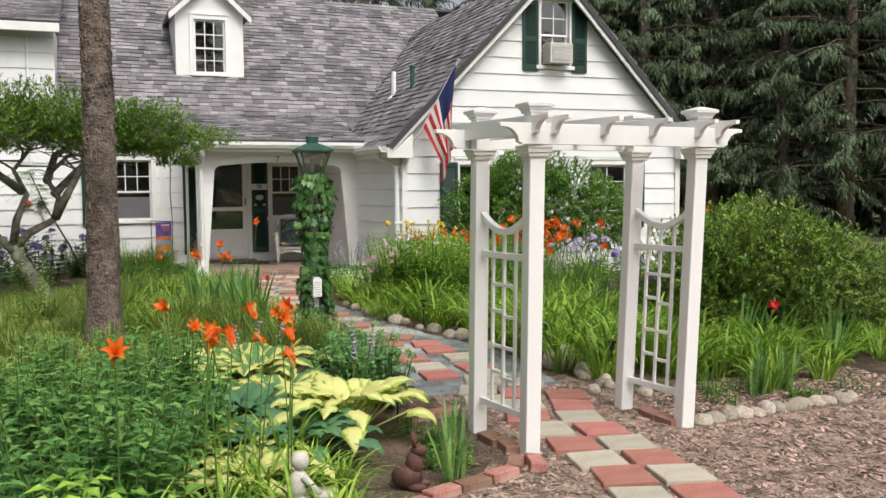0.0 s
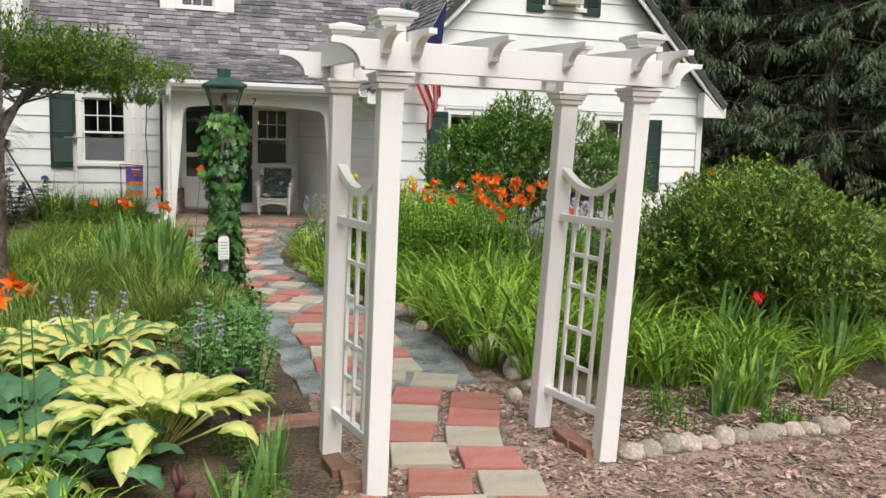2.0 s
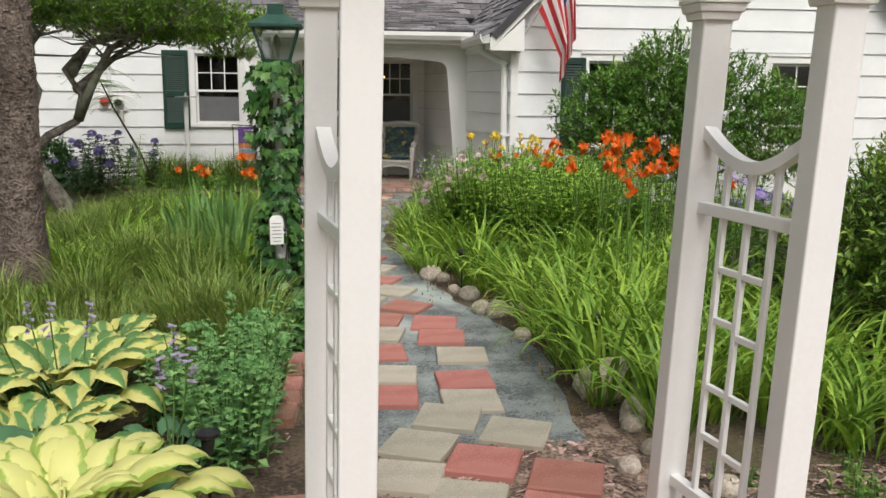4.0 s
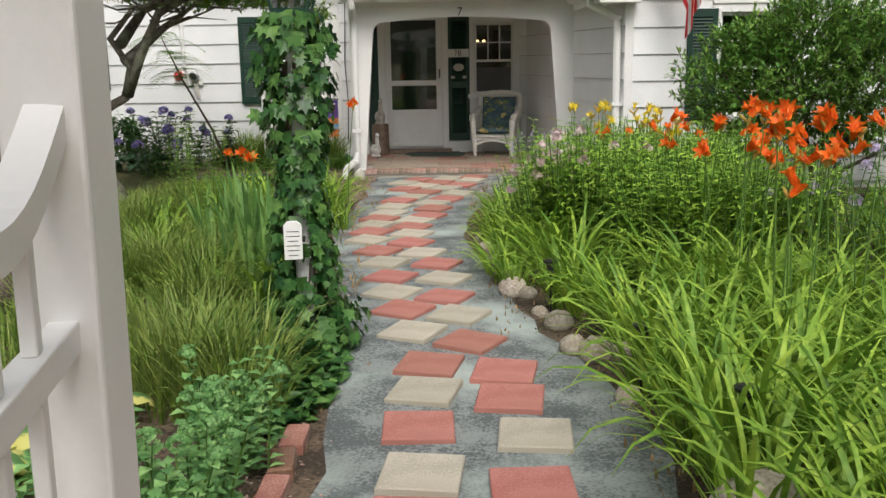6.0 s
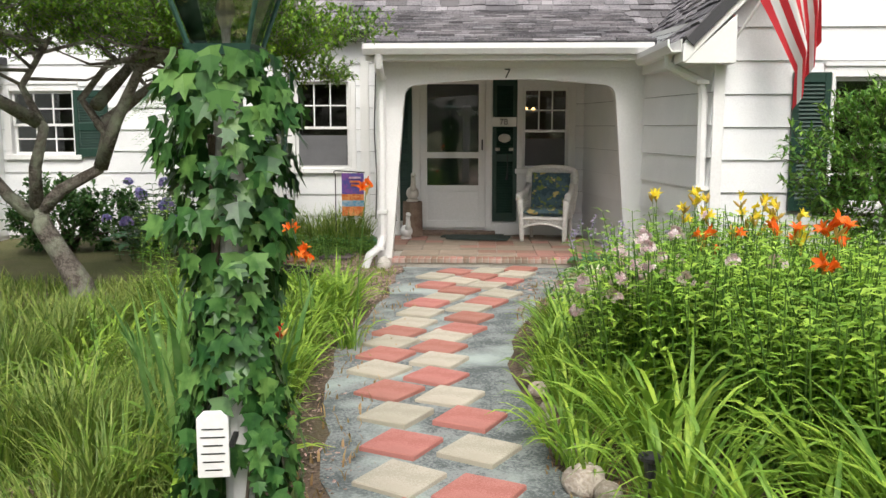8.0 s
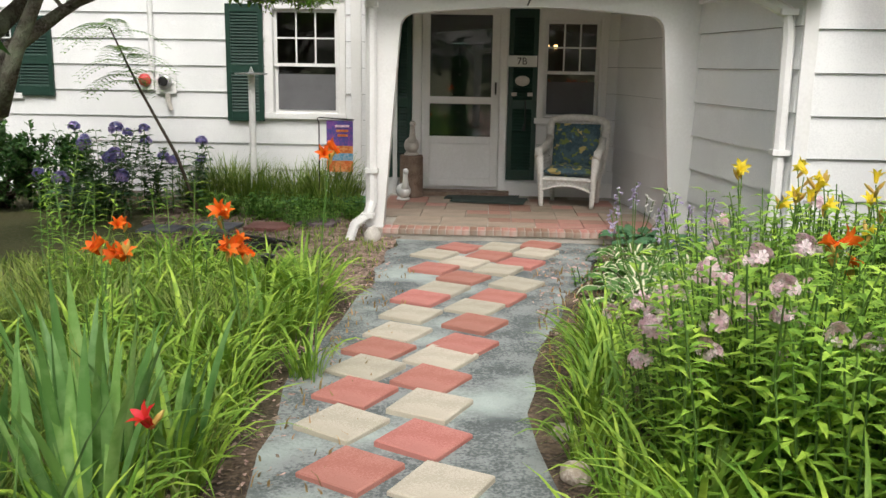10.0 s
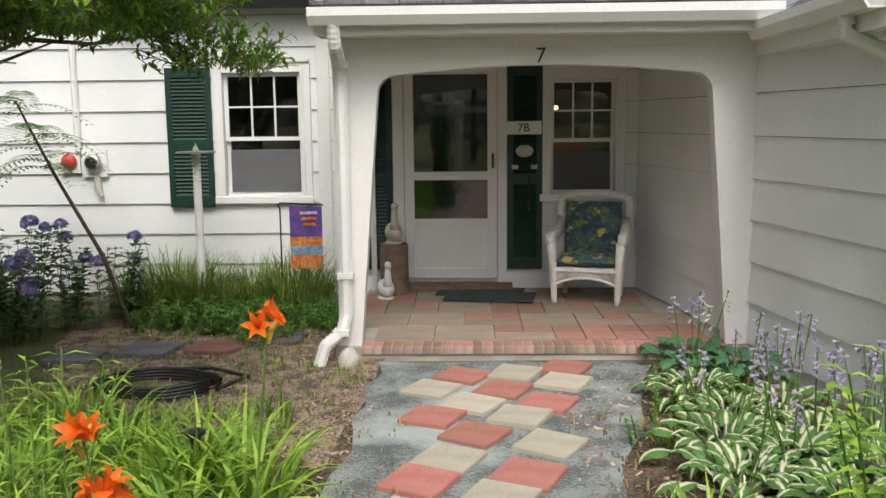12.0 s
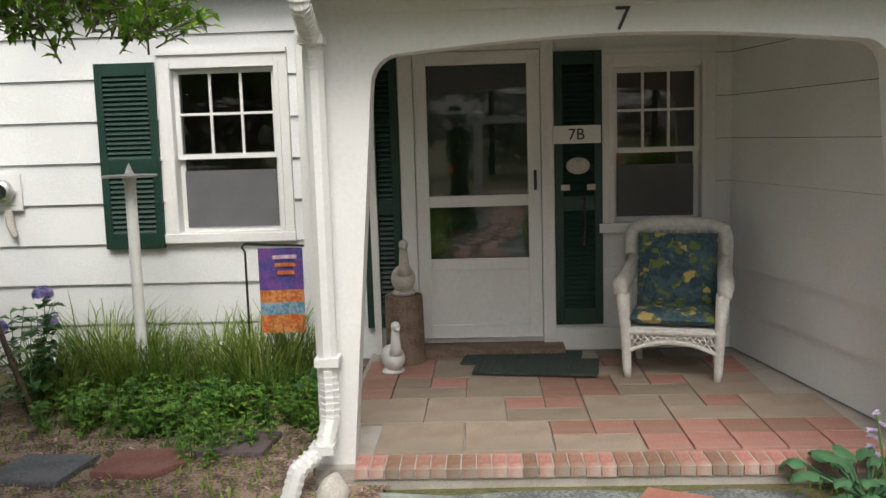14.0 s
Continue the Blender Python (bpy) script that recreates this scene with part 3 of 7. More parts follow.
# wing side wall, skewed to fit the camera's view, from the gable corner back into the porch
side_a, side_b = Vector((5.30, YG, 0)), Vector((4.60, YB, 0))
side_len = (side_b - side_a).length
side_yaw = math.degrees(math.atan2(side_a.y - side_b.y, side_a.x - side_b.x))
M_side = pose(side_b.x, side_b.y, 0, 0, 0, side_yaw)
pierced("wall_side", M_side, side_len, -0.1, 2.55, 0.15, [])
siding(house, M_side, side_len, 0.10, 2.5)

# gable front
GW = 5.7
APEX, PLATE = 5.50, 2.55
GWIN = (7.97, 8.55, 3.80, 4.98)
GLW = (6.36, 7.2, 0.85, 2.0)
GRW = (9.0, 9.82, 0.85, 2.0)
M_gable = pose(5.30, YG, 0)
gw_holes = [(h[0] - 5.3, h[1] - 5.3, h[2], h[3]) for h in (GWIN, GLW, GRW)]
pierced("wall_gable", M_gable, GW, -0.1, PLATE, 0.2, gw_holes[1:])
xs = (0, gw_holes[0][0], gw_holes[0][1], GW)
gable_z = lambda x: PLATE + min(x, GW - x) * (APEX - PLATE) / (GW / 2)
gg = Geo()
gg.prism([(5.3, PLATE), (GWIN[0], PLATE), (GWIN[0], gable_z(xs[1]))], "y", YG, YG + 0.2)
gg.prism([(GWIN[1], PLATE), (11.0, PLATE), (GWIN[1], gable_z(xs[2]))], "y", YG, YG + 0.2)
gg.box(GWIN[0], GWIN[1], YG, YG + 0.2, PLATE, GWIN[2])
gg.prism([(GWIN[0], GWIN[3]), (GWIN[1], GWIN[3]), (GWIN[1], gable_z(xs[2])), (8.15, APEX), (GWIN[0], gable_z(xs[1]))], "y", YG, YG + 0.2)
gg.obj("gable_wall", white, house)
gtrim = [(h[0] - 0.08, h[1] + 0.08, h[2] - 0.08, h[3] + 0.08) for h in gw_holes]
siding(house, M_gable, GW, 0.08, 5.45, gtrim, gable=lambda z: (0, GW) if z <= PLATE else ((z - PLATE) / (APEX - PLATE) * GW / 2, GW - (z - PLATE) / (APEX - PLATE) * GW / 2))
house_box("corner_board", 5.29, 5.39, YG - 0.04, YG - 0.022, 0.05, 2.5, white, house)
house_box("corner_board", 10.9, 11.01, YG - 0.04, YG - 0.022, 0.05, 2.6, white, house)
pierced("wall_east", pose(11.0, YG, 0, 0, 0, 90), 9, -0.1, 2.6, 0.15, [])
house_box("wall_rear", -6, 11, 25.8, 26, -0.1, 2.6, white, house)
house_box("wall_west", -6.2, -6.0, YB, 26, -0.1, 4.6, white, house)
# Invented room box behind the panes, coloured dark to read as unlit.
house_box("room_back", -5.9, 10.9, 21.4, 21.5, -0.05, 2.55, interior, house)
house_box("room_floor", -5.9, 10.9, 18.3, 25.7, 0.05, 0.12, wood_m, house)
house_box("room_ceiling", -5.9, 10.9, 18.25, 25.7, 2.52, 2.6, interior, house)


def slope_roof(name, p0, p1, q0, q1, t=0.09, rows=0.15, tab=0.27, seed=1, clip=None):
    """A roof plane: eave p0 to p1, ridge q0 to q1, as a deck with overlapping shingles."""
    p0, p1, q0, q1 = map(Vector, (p0, p1, q0, q1))
    n = (p1 - p0).cross(q0 - p0).normalized()
    if n.z < 0: n = -n
    deck = Geo()
    vs = [p0, p1, q1, q0]
    deck.add([q - n * t for q in vs] + [q for q in vs], [(3, 2, 1, 0), (4, 5, 6, 7), (0, 1, 5, 4), (1, 2, 6, 5), (2, 3, 7, 6), (3, 0, 4, 7)])
    roof = deck.obj(name, roof_base_lap_shade, house)
    r = random.Random(seed)
    g = Geo()
    L = ((q0 - p0).length + (q1 - p1).length) / 2
    k = int(L / rows)
    for i in range(k):
        a0, a1 = p0.lerp(q0, i / k), p1.lerp(q1, i / k)
        b0, b1 = p0.lerp(q0, min(1, (i + 1.25) / k)), p1.lerp(q1, min(1, (i + 1.25) / k))
        w = (a1 - a0).length
        x = -r.uniform(0, tab)
        while x < w:
            wd = tab * r.uniform(0.55, 1.15)
            s, e = max(0, x) / w, min(w, x + wd - 0.008) / w
            x += wd
            if e - s < 0.002: continue
            h = r.uniform(0.014, 0.034)
            dn = r.uniform(-0.022, 0.022) / L
            lo0, lo1 = a0.lerp(a1, s) - (q0 - p0) * dn, a0.lerp(a1, e) - (q0 - p0) * dn
            hi0, hi1 = b0.lerp(b1, s), b0.lerp(b1, e)
            if clip and clip((lo0 + hi1) / 2): continue
            g.add([lo0 + n * 0.002, lo1 + n * 0.002, lo0 + n * h, lo1 + n * h, hi0 + n * 0.004, hi1 + n * 0.004], [(0, 1, 3, 2), (2, 3, 5, 4), (0, 2, 4), (1, 5, 3)])
    g.obj("shingles", shingle_m, roof, kind="stuff")
    return roof


RIDGE_Y, RIDGE_Z = 22.2, 6.35
slope_roof("main_roof", (-0.3, 17.72, 2.80), (9.0, 17.72, 2.80), (-0.3, RIDGE_Y, RIDGE_Z), (9.0, RIDGE_Y, RIDGE_Z), seed=2, clip=lambda p: p.x > 5.6 and p.z < 2.6 + (p.x - 5.3) * 1.035 - 0.4 and p.x < 8.3)
slope_roof("rear_roof", (-6, 26.2, 2.5), (11, 26.2, 2.5), (-6, RIDGE_Y, RIDGE_Z), (11, RIDGE_Y, RIDGE_Z), rows=0.5, tab=1.0, seed=3)
slope_roof("upper_roof", (-6.2, 17.65, 4.72), (-0.15, 17.65, 4.72), (-6.2, RIDGE_Y, RIDGE_Z + 0.05), (-0.15, RIDGE_Y, RIDGE_Z + 0.05), seed=4)
house_box("upper_side_wall", -0.44, -0.28, YB + 0.21, 22, 2.55, 4.75, white, house)
house_box("eave_trim", -6.1, -0.16, 17.62, 17.72, 4.52, 4.68, white, house)
slope_roof("porch_roof", (1.95, 15.48, 2.46), (5.05, 15.48, 2.46), (1.95, 18.6, 3.22), (5.05, 18.6, 3.22), seed=5)
rise = (APEX - PLATE) / (GW / 2)
ov = 0.32
slope_roof("wing_roof", (5.3 - ov, YG - 0.28, PLATE + 0.1 - ov * rise), (5.3 - ov, 23, PLATE + 0.1 - ov * rise), (8.15, YG - 0.28, APEX + 0.1), (8.15, 23, APEX + 0.1), seed=6)
slope_roof("wing_roof", (11.0 + ov, YG - 0.28, PLATE + 0.1 - ov * rise), (11.0 + ov, 23, PLATE + 0.1 - ov * rise), (8.15, YG - 0.28, APEX + 0.1), (8.15, 23, APEX + 0.1), rows=0.3, seed=7)


def rake(sx):
    """White rake board under the edge of the gable roof, with its boxed return."""
    x0 = 8.15 + sx * (GW / 2 + ov)
    z0, z1 = PLATE + 0.1 - ov * rise, APEX + 0.1
    Geo().prism([(x0, z0 - 0.02), (8.15, z1 - 0.02), (8.15, z1 - 0.24), (x0, z0 - 0.20)], "y", YG - 0.25, YG - 0.2).obj("rake_board", white, house, bevel=0.004)
    Geo().prism([(x0, z0 - 0.09), (8.15, z1 - 0.1), (8.15, z1 - 0.13), (x0, z0 - 0.12)], "y", YG - 0.2, YG + 0.02).obj("rake_soffit", white, house)
    a, b = sorted((x0, 8.15 + sx * (GW / 2 - 0.12)))
    Geo().prism([(a, z0 - 0.21), (b, z0 - 0.21), (b, z0 - 0.21 + (0.42 if sx < 0 else 0.02)), (a, z0 - 0.21 + (0.02 if sx < 0 else 0.42))], "y", YG - 0.24, YG - 0.03).obj("eave_return", white, house, bevel=0.004)


rake(-1)
rake(1)
# wing eave: soffit, fascia and gutter along the side
EX, EZ = 5.3 - ov, PLATE + 0.1 - ov * rise
house_box("soffit", EX, 5.32, YG - 0.2, 16.4, EZ - 0.2, EZ - 0.16, white, house)
house_box("fascia", EX - 0.02, EX, YG - 0.25, 16.4, EZ - 0.2, EZ - 0.04, white, house)


def gutter(p0, p1, out, name="gutter"):
    """An open metal trough along an eave."""
    p0, p1 = Vector(p0), Vector(p1)
    d = (p1 - p0).normalized()
    s = Vector(out)
    prof = [(0, 0.1), (0.0, 0.0), (0.07, 0.0), (0.10, 0.05), (0.10, 0.1), (0.115, 0.1), (0.115, 0.045), (0.078, -0.012), (-0.012, -0.012), (-0.012, 0.1)]
    vs = [p0 + s * a + Vector((0, 0, b)) for a, b in prof] + [p1 + s * a + Vector((0, 0, b)) for a, b in prof]
    n = len(prof)
    fs = [(i, (i + 1) % n, n + (i + 1) % n, n + i) for i in range(n)] + [tuple(range(n)), tuple(range(n, 2 * n))]
    return Geo().add(vs, fs).obj(name, white, house)


def downspout(pts, label=""):
    """A ribbed square downpipe with straps."""
    g = Geo()
    pts = [Vector(p) for p in pts]
    g.tube(pts, 0.045, 8)
    for a, b in zip(pts, pts[1:]):
        n = max(1, int((b - a).length / 0.03)) if (b - a).length < 0.35 else 1
        for k in range(n if n > 1 else 0):
            q = a.lerp(b, (k + 0.5) / n)
            g.tube([q - (b - a).normalized() * 0.006, q + (b - a).normalized() * 0.006], 0.048, 8)
    ob = g.obj("downspout", white, house, label)
    for q in pts[2:-1:2]:
        Geo().box(q.x - 0.056, q.x + 0.056, q.y - 0.056, q.y + 0.056, q.z - 0.02, q.z + 0.02).obj("strap", white, ob)
    return ob


gutter((1.95, 15.46, 2.33), (5.0, 15.46, 2.33), (0, -1, 0))
gutter((EX - 0.03, YG - 0.2, EZ - 0.1), (EX - 0.03, 15.6, EZ - 0.1), (-1, 0, 0))
downspout([(EX - 0.06, YG + 0.15, EZ - 0.1), (EX - 0.06, YG + 0.15, EZ - 0.2), (5.2, YG + 0.05, EZ - 0.36), (5.215, YG + 0.05, EZ - 0.5), (5.22, YG + 0.05, 1.0), (5.22, YG + 0.05, 0.1)])
downspout([(2.11, 15.42, 2.34), (2.11, 15.45, 2.2), (2.11, 15.69, 2.08), (2.11, 15.72, 1.95), (2.11, 15.72, 0.62), (2.11, 15.72, 0.34), (2.08, 15.66, 0.22), (1.97, 15.58, 0.14), (1.93, 15.55, 0.0)], "white downspout with a ribbed elbow")
house_box("fascia", 1.97, 5.0, 15.47, 15.5, 2.26, 2.4, white, house)
house_box("soffit", 1.97, 5.0, 15.5, YF, 2.27, 2.29, white, house)
house_box("porch_ceiling", 2.0, 4.75, YF + 0.13, YB - 0.02, 2.36, 2.40, white, house)
house_box("porch_gable_side", 1.98, 2.03, 15.5, 18.0, 2.3, 2.5, white, house)
Geo().prism([(15.5, 2.42), (18.04, 2.42), (18.04, 3.02)], "x", 1.99, 2.04).obj("porch_gable_side", white, house)


# arched porch front and open side
def arch_outline(a0, a1, b0, b1, zfloor, zs, zt):
    """Inner edge of an opening with leaning jambs, rounded shoulders and a shallow crown, from left foot to right foot."""
    pts = [(a0, zfloor), (b0, zs - 0.12)]
    for k in range(1, 6):
        t = k / 6 * math.pi / 2
        pts.append((b0 + 0.14 * (1 - math.cos(t)), zs - 0.12 + 0.14 * math.sin(t)))
    for k in range(0, 13):
        u = k / 12
        pts.append((b0 + 0.14 + (b1 - b0 - 0.28) * u, zs + 0.02 + (zt - zs - 0.02) * math.sin(math.pi * u)))
    for k in range(5, 0, -1):
        t = k / 6 * math.pi / 2
        pts.append((b1 - 0.14 * (1 - math.cos(t)), zs - 0.12 + 0.14 * math.sin(t)))
    return pts + [(b1, zs - 0.12), (a1, zfloor)]


def arched_wall(name, lo, hi, top, outline, axis, a, b):
    """A wall with an arched opening cut through, built as strips between the opening and the outer edge."""
    g = Geo()
    n = len(outline)
    i0, i1 = 1, n - 2
    g.prism([(lo, outline[0][1]), outline[0], outline[1], (lo, outline[1][1])], axis, a, b)
    g.prism([outline[-1], (hi, outline[-1][1]), (hi, outline[-2][1]), outline[-2]], axis, a, b)
    g.prism([(lo, outline[1][1]), outline[1], (outline[1][0], top), (lo, top)], axis, a, b)
    g.prism([outline[-2], (hi, outline[-2][1]), (hi, top), (outline[-2][0], top)], axis, a, b)
    for i in range(i0, i1):
        p, q = outline[i], outline[i + 1]
        if q[0] - p[0] > 1e-5:
            g.prism([p, q, (q[0], top), (p[0], top)], axis, a, b)
    return g.obj(name, white, house)


arched_wall("porch_front", 2.04, 5.0, 2.28, arch_outline(2.20, 4.83, 2.35, 4.68, 0.05, 2.0, 2.08), "y", YF, YF + 0.14)
arched_wall("porch_side", YF + 0.14, YB - 0.02, 2.28, arch_outline(YF + 0.16, YB - 0.06, YF + 0.24, YB - 0.14, 0.05, 2.0, 2.06), "x", 2.05, 2.10)
house_box("frieze", 2.02, 5.0, YF - 0.012, YF - 0.001, 2.2, 2.27, white, house)


def number(text, x, y, z, size, parent, material=black, label=""):
    cu = bpy.data.curves.new(text, "FONT")
    cu.body = text
    cu.size = size
    cu.extrude = 0.003
    cu.align_x, cu.align_y = "CENTER", "CENTER"
    cu.materials.append(material)
    tmp = new("tmp", cu)
    dg = bpy.context.evaluated_depsgraph_get()
    me = bpy.data.meshes.new_from_object(tmp.evaluated_get(dg))
    bpy.data.objects.remove(tmp)
    ob = new("house_number", me)
    ob.parent = parent
    ob.matrix_local = pose(x, y, z, 90, 0, 0)
    return tagged(ob, label)


number("7", 3.49, YF - 0.006, 2.135, 0.15, house, label="black house number 7")
plate = house_box("number_plate", 3.345, 3.68, YB - 0.065, YB - 0.052, 1.565, 1.69, white, house, "white house number plate")
number("7B", 3.51, YB - 0.068, 1.625, 0.11, house, label="black house number 7B")


# ---- porch floor ----
porch = thing("porch_floor", (0, 0, 0), "low tiled porch floor of buff and red pavers with a brick edge", "floor", kind="structure")
Geo().prism([(2.02, 15.735), (5.02, 15.735), (4.62, YB), (2.02, YB)], "z", -0.05, 0.085).obj("slab", mortar, porch)
Geo().prism([(2.2, YB - 0.25), (3.4, YB - 0.25), (3.4, YB), (2.2, YB)], "z", 0.1, 0.15).obj("threshold", wood_m, porch)


# ---- windows, doors, shutters ----
def window(h, y, cols, upper, label, muntin=True, sill=True, parent=house, screen=False, dark=0.0):
    """A double-hung window in the opening h of a wall whose face is at y: casing, sill, two sashes with glazing bars and panes."""
    x0, x1, z0, z1 = h
    w = Geo()
    t = 0.095
    w.box(x0 - t, x0, y - 0.036, y + 0.02, z0 - 0.0, z1 + t).box(x1, x1 + t, y - 0.036, y + 0.02, z0 - 0.0, z1 + t).box(x0, x1, y - 0.036, y + 0.02, z1, z1 + t)
    w.box(x0 - t * 0.35, x0 - 0.001, y - 0.05, y - 0.037, z0, z1 + t * 0.35).box(x1 + 0.001, x1 + t * 0.35, y - 0.05, y - 0.037, z0, z1 + t * 0.35)
    ob = w.obj("window", white, parent, label, bevel=0.004)
    Geo().box(x0 - t - 0.01, x1 + t + 0.01, y - 0.06, y + 0.02, z0 - 0.07, z0).obj("window_sill", white, ob, bevel=0.006)
    Geo().box(x0 - t, x1 + t, y - 0.055, y + 0.0, z1 + t, z1 + t + 0.03).obj("drip_cap", white, ob)
    mid = z0 + (z1 - z0) * 0.47
    for nm, a, b, yy, n, m in (("upper_sash", mid - 0.02, z1, y + 0.03, cols, upper), ("lower_sash", z0, mid + 0.02, y + 0.07, cols if not screen else 1, upper if not screen else 1)):
        s = Geo()
        f = 0.035
        s.box(x0, x0 + f, yy, yy + 0.03, a, b).box(x1 - f, x1, yy, yy + 0.03, a, b).box(x0 + f, x1 - f, yy, yy + 0.03, a, a + f).box(x0 + f, x1 - f, yy, yy + 0.03, b - f, b)
        if muntin and n > 1:
            for k in range(1, n):
                xx = x0 + f + (x1 - x0 - 2 * f) * k / n
                s.box(xx - 0.009, xx + 0.009, yy + 0.004, yy + 0.026, a + f, b - f)
            for k in range(1, m):
                zz = a + f + (b - a - 2 * f) * k / m
                s.box(x0 + f, x1 - f, yy + 0.006, yy + 0.024, zz - 0.009, zz + 0.009)
        s.obj(nm, white, ob)
        p = Geo().box(x0 + f, x1 - f, yy + 0.013, yy + 0.017, a + f, b - f).obj("pane", clear, ob)
        p.visible_shadow = False
        if screen and nm == "lower_sash":
            Geo().box(x0 + f, x1 - f, yy - 0.014, yy - 0.010, a + f, b - f - 0.09).obj("insect_screen", screen_m, ob)
    return ob


def shutter(x0, x1, z0, z1, y, parent=house, split=0.45):
    """A louvred shutter: stiles, three rails and sloping slats."""
    g = Geo()
    f = 0.055
    y0 = y - 0.058
    g.box(x0, x0 + f, y0, y - 0.022, z0, z1).box(x1 - f, x1, y0, y - 0.022, z0, z1)
    zm = z0 + (z1 - z0) * split
    for a, b in ((z0, z0 + 0.11), (zm - 0.05, zm + 0.05), (z1 - 0.09, z1)):
        g.box(x0 + f, x1 - f, y0, y - 0.022, a, b)
    g.box(x0 + f, x1 - f, y - 0.028, y - 0.022, z0 + 0.1, z1 - 0.08)
    ob = g.obj("shutter", green_paint, parent, "dark green louvred shutter", bevel=0.003)
    sl = Geo().box(-(x1 - x0) / 2 + f, (x1 - x0) / 2 - f, -0.004, 0.004, -0.021, 0.021).mesh("slat", green_paint)
    for a, b in ((z0 + 0.11, zm - 0.05), (zm + 0.05, z1 - 0.09)):
        n = max(3, int((b - a) / 0.034))
        for k in range(n):
            shared("slat", sl, ob, pose((x0 + x1) / 2, y - 0.042, a + (b - a) * (k + 0.5) / n, -38, 0, 0))
    return ob


window(LWIN, YB, 3, 2, "white double-hung window with a grey screen below", screen=True)
window(FWIN, YB, 3, 2, "white double-hung window between green shutters")
window(PWIN, YB, 3, 2, "white porch window with small upper panes", screen=True)
window(GWIN, YG, 2, 2, "white upper gable window")
window(GLW, YG, 2, 2, "white ground-floor gable window")
window(GRW, YG, 2, 2, "white ground-floor gable window")
shutter(0.12, 0.55, 0.90, 2.22, YB)
shutter(-2.40, -1.93, 1.15, 2.06, YB)
shutter(2.0, 2.264, 0.28, 2.2, YB)
shutter(3.36, 3.69, 0.28, 2.2, YB)
for a in (7.60, 8.60):
    shutter(a, a + 0.31, 3.69, 4.95, YG)
for a in (5.99, 9.86):
    shutter(a, a + 0.33, 0.80, 2.04, YG)

# air conditioner in the gable window
ac = thing("air_conditioner", (8.26, YG - 0.16, 3.82), "beige window air conditioner in the gable window", "air conditioner")
Geo().box(-0.23, 0.23, -0.12, 0.2, 0.0, 0.36).obj("case", concrete, ac, bevel=0.012)
Geo().box(-0.19, 0.19, -0.127, -0.121, 0.05, 0.31).obj("back_panel", grey_metal, ac)
louvre = Geo().box(-0.18, 0.18, -0.006, 0.0, -0.008, 0.008).mesh("louvre", white)
for k in range(8):
    shared("louvre", louvre, ac, pose(0, -0.128, 0.07 + k * 0.03, 25))

# storm door
door = thing("storm_door", (2.82, YB - 0.03, 0.19), "white storm door with two glass panes", "door", kind="structure")
dw, dh = 0.44, 2.03
g = Geo()
g.box(-dw, -dw + 0.09, -0.02, 0.015, 0, dh).box(dw - 0.09, dw, -0.02, 0.015, 0, dh).box(-dw + 0.09, dw - 0.09, -0.02, 0.015, dh - 0.09, dh)
g.box(-dw + 0.09, dw - 0.09, -0.02, 0.015, 0.95, 1.03).box(-dw + 0.09, dw - 0.09, -0.02, 0.015, 0.50, 0.58).box(-dw + 0.09, dw - 0.09, -0.02, 0.015, 0.0, 0.1)
g.obj("door_frame", white, door, bevel=0.004)
Geo().box(-dw + 0.09, dw - 0.09, -0.008, 0.006, 0.1, 0.5).obj("kick_panel", white, door)
for a, b in ((0.58, 0.95), (1.03, dh - 0.09)):
    Geo().box(-dw + 0.09, dw - 0.09, -0.006, -0.002, a, b).obj("pane", clear, door).visible_shadow = False
Geo().box(dw - 0.05, dw - 0.03, -0.05, -0.02, 1.06, 1.20).obj("door_handle", black, door, "black handle", bevel=0.004)
Geo().box(-0.41, 0.41, 0.12, 0.16, 0.0, 2.0).obj("inner_door", green_paint, door, "dark green inner door")
g = Geo()
g.box(2.27, 2.375, YB - 0.05, YB + 0.02, 0.15, 2.30).box(3.265, 3.355, YB - 0.05, YB + 0.02, 0.15, 2.30).box(2.375, 3.265, YB - 0.05, YB + 0.02, 2.225, 2.30)
g.obj("door_casing", white, house, bevel=0.005)
house_box("baseboard", 2.18, 2.27, YB - 0.04, YB - 0.022, 0.09, 0.25, white, house)
house_box("baseboard", 3.355, 4.6, YB - 0.04, YB - 0.022, 0.09, 0.25, white, house)

# dormer on the main roof
dormer = thing("dormer", (0, 0, 0), "white gabled dormer with one window", "dormer", kind="structure")
DWIN = (2.42, 3.06, 4.06, 5.18)
DY = 19.2
Geo().box(2.05, 2.32, DY, DY + 0.12, 3.7, 5.4).box(3.16, 3.45, DY, DY + 0.12, 3.7, 5.4).box(2.32, 3.16, DY, DY + 0.12, 3.7, 4.06).box(2.32, 2.42, DY, DY + 0.12, 4.06, 5.18).box(3.06, 3.16, DY, DY + 0.12, 4.06, 5.18).box(2.32, 3.16, DY, DY + 0.12, 5.18, 5.4).prism([(2.05, 5.4), (3.45, 5.4), (2.75, 6.05)], "y", DY, DY + 0.12).obj("dormer_front", white, dormer)
Geo().box(2.05, 2.15, DY + 0.12, 21.6, 3.7, 5.4).box(3.35, 3.45, DY + 0.12, 21.6, 3.7, 5.4).obj("dormer_side", white, dormer)
for k in range(6):
    zb = 3.95 + k * 0.27
    Geo().prism([(DY + 0.0, zb), (21.5, zb), (21.5, zb + 0.265), (DY + 0.0, zb + 0.265)], "x", 2.036, 2.05).obj("siding_board", siding_m, dormer)
